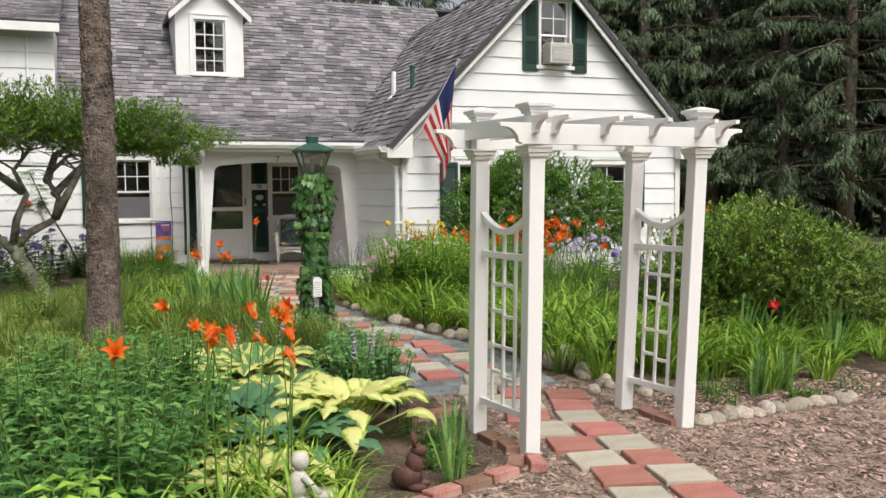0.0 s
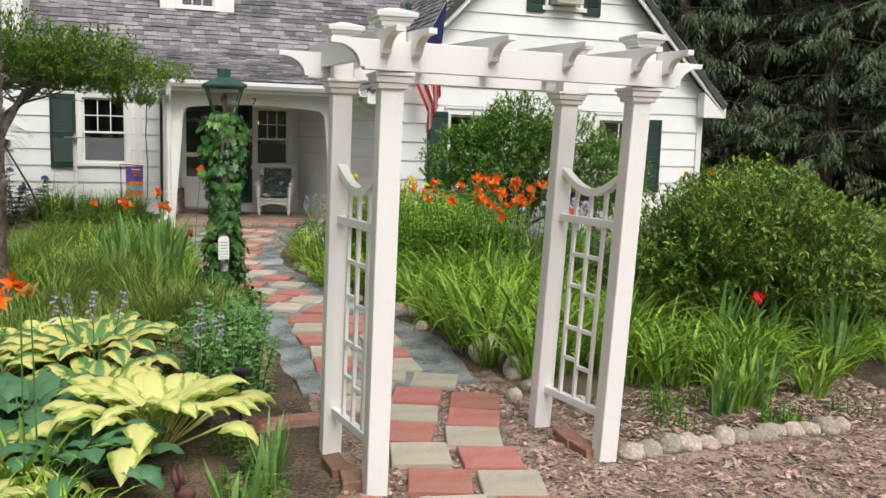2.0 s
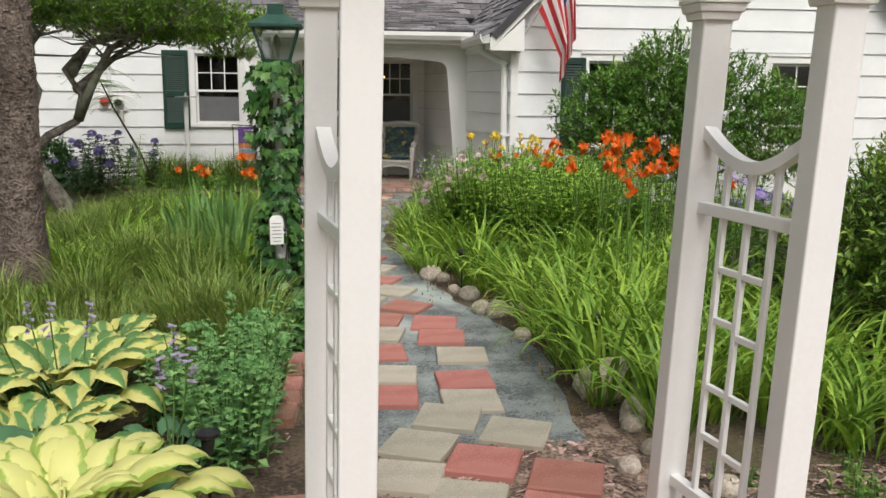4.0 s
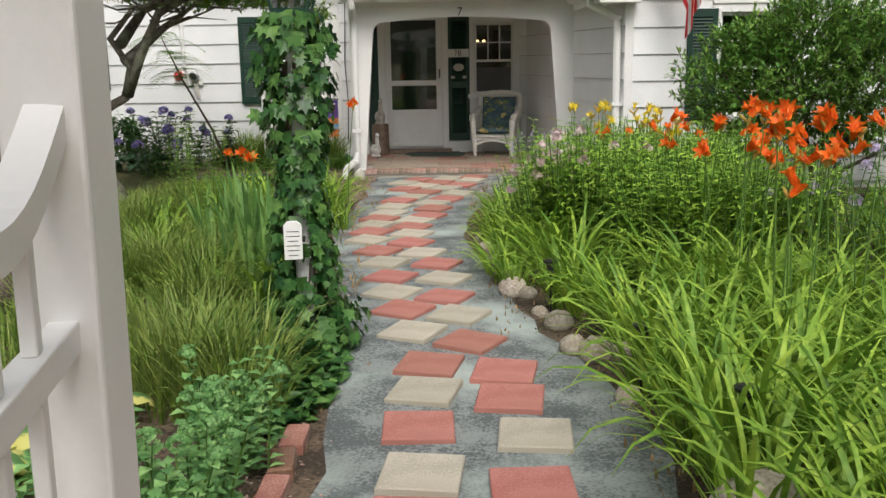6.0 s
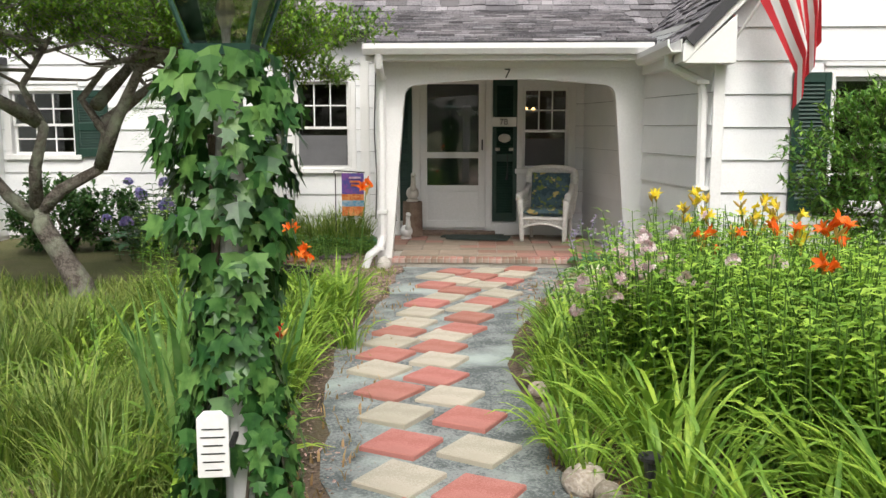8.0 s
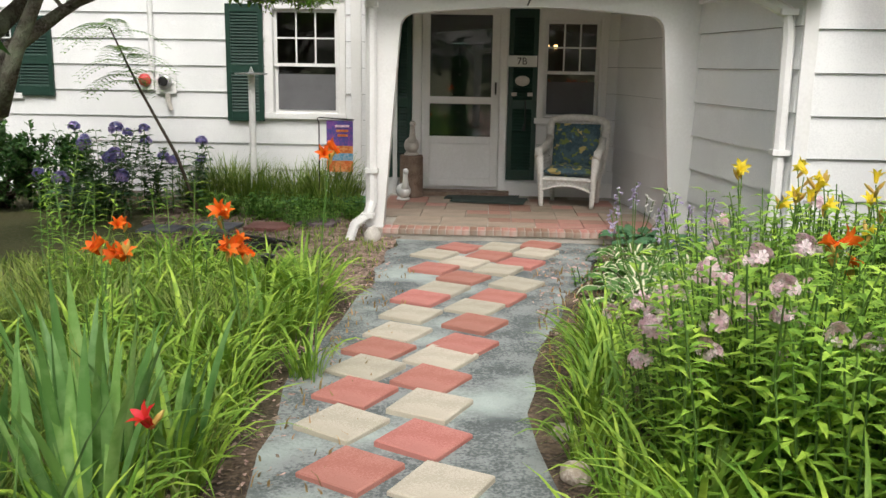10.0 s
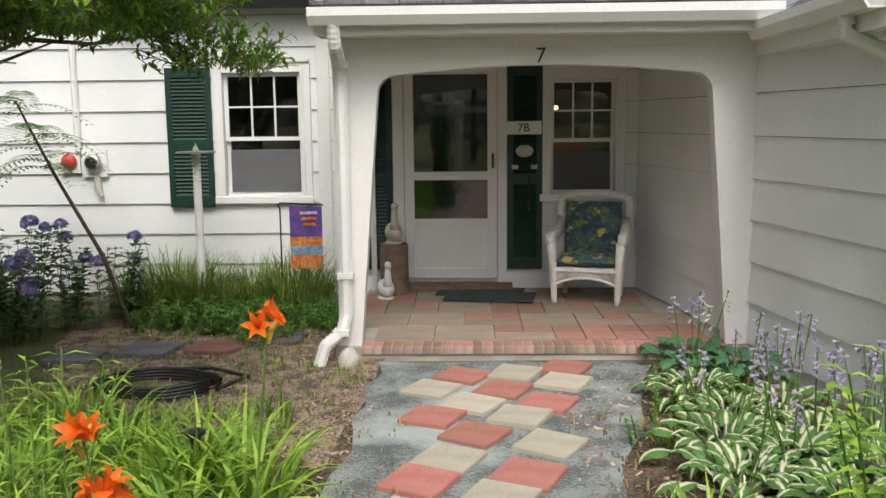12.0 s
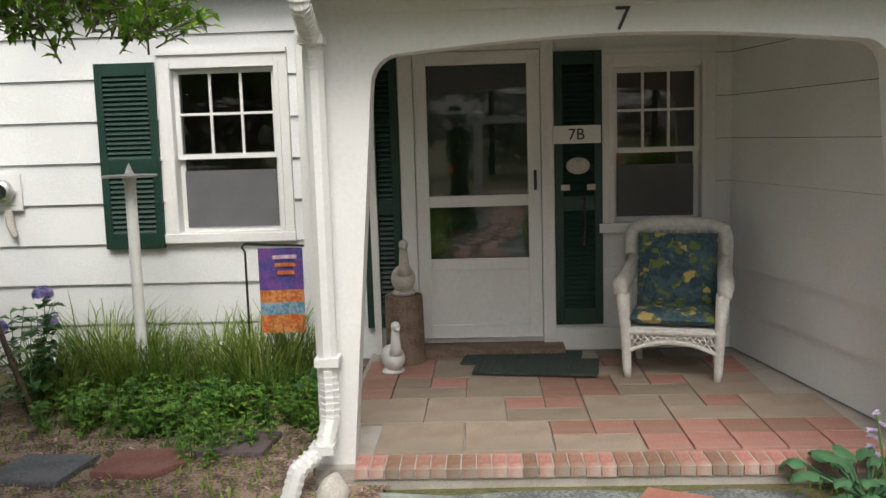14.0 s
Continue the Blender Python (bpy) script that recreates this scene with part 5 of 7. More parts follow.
# ---- porch things ----
def wicker_chair():
    th = thing("wicker_armchair", pose(4.06, 17.36, 0.102, 0, 0, -16) @ Matrix.Diagonal((1.0, 0.95, 0.94, 1.0)), "white wicker armchair with blue-green flowered cushions", "armchair")
    for sx in (-1, 1):
        Geo().tube([(sx * 0.27, -0.24, 0.0), (sx * 0.275, -0.24, 0.06), (sx * 0.285, -0.25, 0.36), (sx * 0.30, -0.25, 0.58)], [0.022, 0.028, 0.034, 0.045], 10).obj("leg", wicker_m, th, smooth=True)
        Geo().tube([(sx * 0.25, 0.26, 0.0), (sx * 0.26, 0.25, 0.3), (sx * 0.27, 0.27, 0.62)], [0.022, 0.03, 0.035], 10).obj("leg", wicker_m, th, smooth=True)
        arm = [(sx * 0.31, -0.29, 0.57), (sx * 0.315, -0.22, 0.625), (sx * 0.31, -0.05, 0.63), (sx * 0.30, 0.12, 0.66), (sx * 0.29, 0.22, 0.75)]
        Geo().tube(arm, [0.04, 0.05, 0.05, 0.048, 0.045], 10).obj("armrest", wicker_m, th, smooth=True)
        g = Geo()
        for i in range(9):
            yy = -0.2 + i * 0.05
            g.tube([(sx * 0.285, yy, 0.3), (sx * 0.30, yy, 0.6)], 0.010, 5)
        for i in range(8):
            g.tube([(sx * 0.29, -0.22, 0.32 + i * 0.036), (sx * 0.29, 0.24, 0.32 + i * 0.036)], 0.010, 5)
        g.obj("side_panel", wicker_m, th)
    back = [(-0.27, 0.25, 0.35), (-0.30, 0.29, 0.62), (-0.31, 0.33, 0.85)]
    for k in range(11):
        a = math.pi - math.pi * k / 10
        back.append((0.31 * math.cos(a) if abs(math.cos(a)) > 0.02 else 0, 0.34 + 0.03 * math.sin(a), 0.88 + 0.10 * math.sin(a) ** 0.6))
    back += [(0.31, 0.33, 0.85), (0.30, 0.29, 0.62), (0.27, 0.25, 0.35)]
    Geo().tube(back, 0.045, 10).obj("back_frame", wicker_m, th, smooth=True)
    g = Geo()
    for i in range(13):
        xx = -0.27 + i * 0.045
        g.tube([(xx, 0.27, 0.33), (xx, 0.30, 0.62), (xx, 0.345, 0.95)], 0.009, 5)
    for i in range(17):
        g.tube([(-0.28, 0.27 + i * 0.0045, 0.36 + i * 0.036), (0.28, 0.27 + i * 0.0045, 0.36 + i * 0.036)], 0.009, 5)
    g.obj("backrest", wicker_m, th)
    Geo().box(-0.28, 0.28, -0.25, 0.27, 0.31, 0.345).obj("seat", wicker_m, th, bevel=0.01)
    g = Geo()
    for i in range(14):
        x0 = -0.27 + i * 0.04
        for s in (-1, 1):
            x1 = x0 + s * 0.07
            za = lambda x: 0.18 + 0.07 * (1 - (x / 0.28) ** 2)
            g.tube([(x0, -0.255, 0.31), (max(-0.28, min(0.28, x1)), -0.255, za(max(-0.28, min(0.28, x1))))], 0.006, 5)
    g.tube([(-0.28 + 0.56 * i / 12, -0.257, 0.175 + 0.075 * (1 - (-1 + i / 6) ** 2)) for i in range(13)], 0.014, 8)
    g.tube([(-0.29, -0.257, 0.315), (0.29, -0.257, 0.315)], 0.018, 8)
    g.obj("apron", wicker_m, th)
    def pad(cx, cy, cz, sx, sy, sz, rx, name):
        g = Geo()
        n = 14
        vs, fs = [], []
        for sgn in (1, -1):
            for j in range(n + 1):
                for i in range(n + 1):
                    u, v = -1 + 2 * i / n, -1 + 2 * j / n
                    e = ((1 - abs(u) ** 4) * (1 - abs(v) ** 4)) ** 0.5
                    t = 0.75 * e + 0.18 * e * math.cos(u * 7.5) * math.cos(v * 7.5)
                    vs.append(pose(cx, cy, cz, rx) @ Vector((u * sx, v * sy, sgn * sz * t)))
        k = (n + 1) ** 2
        for s in range(2):
            for j in range(n):
                for i in range(n):
                    q = (s * k + j * (n + 1) + i, s * k + j * (n + 1) + i + 1, s * k + (j + 1) * (n + 1) + i + 1, s * k + (j + 1) * (n + 1) + i)
                    fs.append(q if s == 0 else q[::-1])
        g.add(vs, fs)
        g.obj(name, cushion_m, th, "blue-green flowered cushion", smooth=True)
    pad(0, -0.01, 0.40, 0.265, 0.26, 0.075, 0, "seat_cushion")
    pad(0, 0.22, 0.66, 0.255, 0.26, 0.065, 80, "back_cushion")
    return th


wicker_chair()


def doormat():
    th = thing("doormat", (3.08, 17.62, 0.103, 0, 0, -8), "dark green ribbed doormats, one overlapping the other", "doormat")
    rib = Geo().box(-0.008, 0.008, -0.19, 0.19, 0, 0.006).mesh("rib", mat_m)
    for nm, dx, dy, dz in (("upper_mat", 0, 0.1, 0.0), ("lower_mat", 0.12, -0.17, 0.012)):
        g = Geo().box(-0.40 + dx, 0.40 + dx, -0.2 + dy, 0.2 + dy, dz, dz + 0.012)
        m_ob = g.obj(nm, mat_m, th)
        for i in range(26):
            shared("rib", rib, m_ob, pose(-0.377 + i * 0.031 + dx, dy, dz + 0.012))


doormat()


def goose(x, y, z, yaw, s):
    """A garden goose statue as one mesh."""
    g = Geo()
    g.ball((0, 0, 0.13), (0.10, 0.16, 0.11), 16, 10)
    g.tube([(0, -0.09, 0.17), (0, -0.12, 0.26), (0, -0.11, 0.36), (0, -0.12, 0.40)], [0.06, 0.042, 0.034, 0.03], 12)
    g.ball((0, -0.13, 0.42), (0.04, 0.055, 0.042), 12, 8)
    g.tube([(0, -0.17, 0.415), (0, -0.225, 0.405)], [0.022, 0.01], 8)
    g.lathe([(0.09, 0), (0.10, 0.02), (0.07, 0.05)], 16)
    g.v = [q * s for q in g.v]
    ob = g.obj("goose_statue", concrete if s > 0.8 else white, smooth=True)
    ob.matrix_world = pose(x, y, z, 0, 0, yaw)
    return tagged(ob, "pale stone goose statue sitting on a wooden stump" if z > 0.3 else "small white goose statue on the porch floor", "statue")


stump = thing("wooden_stump", (2.29, 17.72, 0.1), "brown wooden stump used as a stand", "stump")
Geo().lathe([(0.14, 0), (0.135, 0.05), (0.13, 0.45), (0.125, 0.47)], 18).obj("bark", wood_m, stump)
goose(2.29, 17.72, 0.57, 10, 0.85)
goose(2.23, 17.42, 0.103, 20, 0.78)
gs = thing("chandelier", (3.85, 20.2, 1.75), "small lit brass chandelier inside the room", "chandelier")
glow = bpy.data.materials.new("warm_bulb"); glow.use_nodes = True
glow.node_tree.nodes["Principled BSDF"].inputs["Emission Color"].default_value = (1, 0.55, 0.2, 1)
glow.node_tree.nodes["Principled BSDF"].inputs["Emission Strength"].default_value = 6
Geo().tube([(0, 0, 0.0), (0, 0, 0.75)], 0.01, 6).obj("rod", wood_m, gs)
for k in range(5):
    a = k * 1.257
    Geo().tube([(0, 0, 0.02), (0.12 * math.cos(a), 0.12 * math.sin(a), 0.0), (0.18 * math.cos(a), 0.18 * math.sin(a), 0.05)], 0.008, 6).obj("arm", wood_m, gs)
    Geo().ball((0.18 * math.cos(a), 0.18 * math.sin(a), 0.09), 0.03, 8, 6).obj("bulb", glow, gs)
sconce = thing("door_ornament", (3.52, YB - 0.06, 1.35), "small pale oval plaque with two hooks on the shutter", "ornament")
Geo().ball((0, 0, 0.06), (0.085, 0.012, 0.06), 16, 8).obj("oval", concrete, sconce, smooth=True)
for sx in (-1, 1):
    Geo().box(sx * 0.09 - 0.03, sx * 0.09 + 0.03, -0.012, 0.0, -0.11, -0.07).obj("label", concrete, sconce)
Geo().tube([(0.04, -0.012, -0.15), (0.045, -0.012, -0.4), (0.03, -0.012, -0.5)], [0.008, 0.008, 0.025], 8).obj("pendulum", black, sconce)

# birdbath-like sundial on a white pole
dial = thing("sundial_post", (0.58, 17.35, 0), "white pole with a small flat sundial on top", "sundial")
Geo().lathe([(0.036, -0.05), (0.036, 1.40), (0.045, 1.44)], 14).obj("pole", white, dial)
Geo().lathe([(0.17, 1.44), (0.175, 1.455), (0.05, 1.46)], 24).obj("dial", grey_metal, dial)
Geo().prism([(-0.03, 1.46), (0.03, 1.46), (0.0, 1.53)], "y", -0.006, 0.006).obj("gnomon", grey_metal, dial)

# garden flag on a wire stand
gf = thing("garden_flag", (1.55, 17.25, 0), "small sunset garden flag on a black wire stand", "flag")
Geo().tube([(-0.22, 0, -0.05), (-0.22, 0, 0.95), (-0.24, 0, 0.98), (-0.22, 0, 1.0), (0.16, 0, 0.98)], 0.008, 6).obj("stand", black, gf)
purple_c = mat("purple_cloth", (0.07, 0.08, 0.30), (0.22, 0.08, 0.32), 8, 60, 0.8, 0.1, leaf=0.2)
orange_c = mat("orange_cloth", (0.6, 0.13, 0.03), (0.75, 0.35, 0.12), 8, 60, 0.8, 0.1, leaf=0.2)
teal_c = mat("teal_cloth", (0.10, 0.30, 0.45), (0.35, 0.45, 0.55), 12, 60, 0.8, 0.1, leaf=0.2)
def cloth(x0, x1, z0, z1, y=0.0):
    g = Geo()
    n = 8
    f = lambda u: 0.012 * math.sin(u * 9)
    for i in range(n):
        a, b = x0 + (x1 - x0) * i / n, x0 + (x1 - x0) * (i + 1) / n
        g.add([Vector((a, y + f(a * 3), z0)), Vector((b, y + f(b * 3), z0)), Vector((b, y + f(b * 3), z1)), Vector((a, y + f(a * 3), z1))], [(0, 1, 2, 3)])
    return g
cloth(-0.14, 0.15, 0.70, 0.97).obj("sky_panel", purple_c, gf)
cloth(-0.14, 0.15, 0.62, 0.70).obj("sunset_panel", orange_c, gf)
cloth(-0.14, 0.15, 0.54, 0.62).obj("sea_panel", teal_c, gf)
cloth(-0.14, 0.15, 0.42, 0.54).obj("sand_panel", orange_c, gf)
for k in range(3):
    cloth(-0.04 + 0.012 * k, 0.11 - 0.01 * k, 0.90 - k * 0.05, 0.925 - k * 0.05, -0.012).obj("text_line", orange_c if k else pink, gf)

# meters on the wall
em = thing("electric_meter", (-0.6, YB - 0.03, 1.34), "round glass electric meter on a grey base", "meter")
Geo().box(-0.12, 0.12, -0.02, 0.0, -0.14, 0.12).obj("base", white, em)
Geo().ball((0, -0.06, 0), (0.085, 0.05, 0.085), 18, 10).obj("dial", grey_metal, em, smooth=True)
Geo().tube([(0, -0.075, 0), (0, -0.115, 0)], 0.055, 16).obj("glass", black, em)
Geo().tube([(0.02, -0.03, -0.14), (0.03, -0.03, -0.25), (0.06, -0.04, -0.33)], [0.03, 0.03, 0.02], 8).obj("conduit", concrete, em)
rb = thing("alarm_bell", (-0.84, YB - 0.03, 1.35), "red round alarm bell on the wall", "bell")
Geo().box(-0.1, 0.1, -0.02, 0.0, -0.11, 0.11).obj("base", white, rb)
Geo().ball((0, -0.04, 0), (0.075, 0.045, 0.075), 18, 10).obj("gong", red_plastic, rb, smooth=True)
pipe = thing("service_conduit", (-0.75, YB - 0.05, 1.45), "white service conduit up the wall", "conduit")
Geo().tube([(0, 0, 0), (0, 0, 3.0)], 0.03, 8).obj("pipe", white, pipe)
cable = thing("cable", (1.76, YB - 0.04, 0.3), "thin black cable down the corner of the wall", "cable")
Geo().tube([(0, 0, 0), (0.02, 0, 0.6), (-0.01, 0, 1.2), (0.02, 0, 2.1)], 0.008, 6).obj("line", black, cable)

# hose coil
hose = thing("garden_hose", (1.0, 14.95, 0), "coiled black garden hose on the ground", "hose")
pts = []
for k in range(60):
    a = k * 0.42
    q = 0.30 + 0.02 * math.sin(k * 1.7)
    pts.append((q * math.cos(a) * 1.25, q * math.sin(a) * 0.8, 0.02 + 0.0014 * k))
Geo().tube(pts, 0.013, 8).obj("coil", rubber, hose, smooth=True)
Geo().tube([(0.37, 0.0, 0.02), (0.5, 0.3, 0.02), (0.2, 0.5, 0.02), (-0.3, 0.45, 0.02)], 0.013, 8).obj("tail", rubber, hose, smooth=True)

# flag on its pole at the gable corner
fl = thing("flag_on_pole", (5.45, YG - 0.25, 2.42), "striped national flag hanging limp from a white wall pole", "flag")
Geo().tube([(0, 0.2, -0.1), (0.12, 0.0, 0.15), (0.62, -0.42, 1.27)], 0.013, 8).obj("pole", white, fl)
Geo().ball((0.63, -0.43, 1.30), 0.03, 8, 6).obj("finial", grey_metal, fl)
g = Geo()
nu, nv = 24, 26
vs, uvs = [], []
for j in range(nv + 1):
    v = j / nv
    for i in range(nu + 1):
        u = i / nu
        # gathered folds hanging down from the sloping pole
        top = Vector((0.12 + 0.48 * v, -0.42 * (0.24 + 0.76 * v), 0.2 + 1.05 * v))
        drop = u * 1.42
        x = top.x * (1 - min(1, u * 1.5)) + min(1, u * 1.5) * (0.46 + 0.13 * (v - 0.5) * (1 + 0.4 * u))
        y = top.y * (1 - min(1, u * 1.5)) + min(1, u * 1.5) * (-0.36 + 0.07 * math.sin(v * 14 + u * 2))
        z = top.z - drop * (0.65 + 0.35 * v) * 1.0
        vs.append(Vector((x, y, z)))
        uvs.append((u, v))
fs = [(j * (nu + 1) + i, j * (nu + 1) + i + 1, (j + 1) * (nu + 1) + i + 1, (j + 1) * (nu + 1) + i) for j in range(nv) for i in range(nu)]
g.add(vs, fs, uvs)
g.obj("cloth", flag_m, fl, smooth=True, uv=True)


# rabbit and cherub garden statues
def rabbit(x, y):
    g = Geo()
    g.ball((0, 0, 0.09), (0.075, 0.11, 0.09), 14, 9)
    g.ball((0, -0.05, 0.18), (0.055, 0.06, 0.09), 14, 9)
    g.ball((0, -0.08, 0.27), (0.042, 0.055, 0.042), 12, 8)
    for s in (-1, 1):
        g.tube([(s * 0.02, -0.06, 0.29), (s * 0.03, -0.045, 0.35), (s * 0.03, -0.04, 0.40)], [0.012, 0.018, 0.006], 8)
        g.ball((s * 0.05, -0.08, 0.03), (0.03, 0.07, 0.03), 10, 6)
    ob = g.obj("rabbit_statue", terracotta, smooth=True)
    ob.matrix_world = pose(x, y, 0, 0, 0, 60) @ Matrix.Scale(0.82, 4)
    tagged(ob, "dark brown clay rabbit statue sitting on the soil", "statue")


rabbit(1.9, 3.98)
g = Geo()
g.ball((0, 0, 0.1), (0.075, 0.07, 0.09), 14, 9)
g.ball((0, 0, 0.24), (0.06, 0.05, 0.10), 14, 9)
g.ball((0.01, 0, 0.38), 0.055, 14, 9)
for s in (-1, 1):
    g.tube([(0.02, s * 0.05, 0.30), (0.08, s * 0.06, 0.22), (0.12, s * 0.03, 0.17)], 0.02, 8)
    g.tube([(0.03, s * 0.05, 0.07), (0.13, s * 0.05, 0.10), (0.15, s * 0.05, 0.0)], 0.028, 8)
g.lathe([(0.03, 0.12), (0.08, 0.16), (0.085, 0.18)], 16, 0.15, 0)
ob = g.obj("garden_statue", concrete, smooth=True)
g_scale = 0.8
ob.matrix_world = pose(1.2, 3.5, 0.08, 0, 0, 0) @ Matrix.Scale(g_scale, 4)
tagged(ob, "pale stone garden statue holding a small bowl", "statue")
log = thing("log_stand", (1.22, 3.5, -0.05), "short weathered log under the statue", "log")
Geo().lathe([(0.13, -0.02), (0.125, 0.13), (0.1, 0.131)], 14).obj("bark", wood_m, log)


def solar_light(x, y, z=0.32):
    th = thing("solar_light", (x, y, 0), "black solar garden light on a thin stake", "garden light", "solar lights along the path")
    Geo().tube([(0, 0, -0.02), (0, 0, z)], 0.007, 6).obj("stake", black, th)
    Geo().lathe([(0.02, z - 0.07), (0.028, z - 0.01), (0.045, z), (0.048, z + 0.015), (0.02, z + 0.025)], 12).obj("head", black, th)


for x, y in ((3.85, 9.05), (4.1, 7.7), (4.3, 6.9), (1.75, 13.3), (2.3, 5.35), (4.55, 12.9), (4.4, 5.9)):
    solar_light(x, y)


# ---- plants ----
def flower_mesh(name, material, n=6, length=0.075, width=0.032, open_=55, cup=80):
    """A trumpet flower of n recurved petals, opening along +z."""
    g = Geo()
    for k in range(n):
        a = 2 * math.pi * k / n
        strip(g, (0, 0, -0.02), a, length * 1.35, width * (1.0 if k % 2 else 0.75), 82, cup + open_ * 0.6, 5, 0.2)
    return g.mesh(name, material, smooth=True)


def head_mesh(name, material, n, radius, petal, seed):
    """A domed head of many small five-petalled florets."""
    r = random.Random(seed)
    g = Geo()
    for _ in range(n):
        d = rand_dir(r)
        d.z = abs(d.z) * 1.0 - 0.15
        d.normalize()
        c = d * radius * r.uniform(0.75, 1.05)
        u = d.cross(Vector((0.2, 0.9, 0.4))).normalized()
        w = d.cross(u)
        for k in range(5):
            a = k * 1.2566 + r.uniform(-.2, .2)
            e = u * math.cos(a) + w * math.sin(a)
            f = w * math.cos(a) - u * math.sin(a)
            g.add([c, c + e * petal * 0.7 - f * petal * 0.38 + d * petal * 0.1, c + e * petal, c + e * petal * 0.7 + f * petal * 0.38 + d * petal * 0.1], [(0, 1, 2, 3)])
    return g.mesh(name, material)


lily_orange = flower_mesh("flower", orange)
lily_yellow = flower_mesh("flower", yellow, length=0.065, width=0.026)
lily_red = flower_mesh("flower", red)
bud_me = Geo().lathe([(0.003, 0), (0.008, 0.015), (0.010, 0.04), (0.003, 0.065)], 6).mesh("bud", bud_m)
phlox_pink = head_mesh("flower_head", pink, 20, 0.046, 0.019, 1)
phlox_lilac = head_mesh("flower_head", lilac, 18, 0.05, 0.022, 2)
hydrangea_blue = head_mesh("flower_head", blue, 55, 0.075, 0.024, 3)


def clump_mesh(name, material, n, spread, length, width, seed, lift=(55, 85), bend=(60, 150), seg=6):
    r = random.Random(seed)
    g = Geo()
    for _ in range(n):
        a, q = r.uniform(0, 6.283), spread * math.sqrt(r.random())
        strip(g, (q * math.cos(a), q * math.sin(a), -0.01), a + r.gauss(0, 0.7), length * r.uniform(0.6, 1.15), width * r.uniform(0.7, 1.2), r.uniform(*lift), r.uniform(*bend), seg, 0.3, r.uniform(-0.6, 0.6))
    return g.mesh(name, material, smooth=True)


lily_clumps = [clump_mesh("foliage", lily_leaf, 58, 0.13, 0.72, 0.024, 40 + k) for k in range(4)]
small_clumps = [clump_mesh("foliage", lily_leaf, 46, 0.12, 0.5, 0.02, 50 + k) for k in range(3)]
iris_clumps = [clump_mesh("foliage", iris_leaf, 16, 0.10, 0.62, 0.038, 60 + k, (72, 89), (0, 35)) for k in range(3)]
tuft_clumps = [clump_mesh("foliage", grass_leaf, 170, 0.16, 0.52, 0.008, 70 + k, (60, 88), (30, 110), 4) for k in range(3)]


def scape(th, r, x, y, h, kind, buds=2, n=1):
    """A bare flower stem with its flowers and buds, under the plant th."""
    lean = Vector((r.uniform(-0.12, 0.12), r.uniform(-0.12, 0.12), 0)) * h
    top = Vector((x, y, h)) + lean
    st = Geo().tube([(x, y, 0), Vector((x, y, h * 0.5)) + lean * 0.35, top], [0.005, 0.004, 0.003], 5).obj("stem", stem_m, th)
    for k in range(n):
        a = r.uniform(0, 6.283)
        o = Vector((math.cos(a), math.sin(a), 0)) * (0.03 if n > 1 else 0.0)
        shared("flower", kind, st, Matrix.Translation(top + o + Vector((0, 0, r.uniform(-0.02, 0.03)))) @ pose(0, 0, 0, r.uniform(25, 75), 0, r.uniform(0, 360)) @ Matrix.Scale(r.uniform(0.85, 1.2), 4))
    for k in range(buds):
        shared("bud", bud_me, st, Matrix.Translation(top - Vector((0, 0, r.uniform(0.0, 0.06)))) @ pose(0, 0, 0, r.uniform(10, 50), 0, r.uniform(0, 360)))


def daylily(x, y, seed, scapes=0, kind=None, h=0.9, scale=1.0, small=False, flowers=1, label="daylily clump with arching green leaves", meshes=None):
    r = random.Random(seed)
    name = "daylily"
    th = thing(name, pose(x, y, 0, 0, 0, r.uniform(0, 360)), label + (" and open flowers" if scapes else ""), "daylily", "daylily clumps in the beds")
    ob = shared("foliage", r.choice(meshes or (small_clumps if small else lily_clumps)), th, Matrix.Scale(scale * r.uniform(0.85, 1.15), 4))
    for _ in range(scapes):
        scape(th, r, r.uniform(-0.12, 0.12), r.uniform(-0.12, 0.12), h * r.uniform(0.85, 1.1), kind or lily_orange, r.randint(1, 3), flowers)
    return th


r = random.Random(77)
# right bed: dense arching foliage by the path
for j in range(13):
    for i in range(4):
        x = 4.15 + i * 0.38 + r.uniform(-0.12, 0.12) + (0.12 if j < 4 else 0.0)
        y = 6.0 + j * 0.36 + r.uniform(-0.12, 0.12)
        if y > 9 and i == 0: x -= 0.12
        if y > 9.0 and i > 0: continue
        daylily(x, y, 1000 + j * 10 + i, scale=0.95)
for k in range(14):
    daylily(4.75 + r.uniform(-0.15, 0.65), 7.9 + r.uniform(-0.5, 1.9), 1200 + k, 2, lily_orange, 1.12, 0.9, flowers=2, label="tall orange daylily clump")
for k in range(5):
    daylily(4.6 + r.uniform(-0.2, 0.6), 10.2 + r.uniform(-0.4, 1.0), 1240 + k, 2, lily_orange, 0.95, 0.9)
for k in range(9):
    daylily(4.6 + r.uniform(-0.1, 0.6), 11.5 + r.uniform(-0.4, 1.1), 1260 + k, 3, lily_yellow, 1.0, 0.8, label="tall yellow daylily clump")
for k in range(3):
    daylily(7.2 + r.uniform(-0.3, 0.6), 8.6 + r.uniform(-0.4, 0.5), 1280 + k, 2, lily_orange, 1.2, 0.9)
for k in range(22):
    daylily(5.3 + r.uniform(0, 2.6), 5.2 + r.uniform(-0.2, 0.9), 1300 + k, small=True, scale=0.85)
for k in range(14):
    daylily(5.9 + r.uniform(0, 2.8), 8.8 + r.uniform(-0.6, 3.0), 1340 + k)
daylily(5.72, 5.4, 1390, 1, lily_red, 0.62, 0.6, label="single red daylily clump", flowers=2)
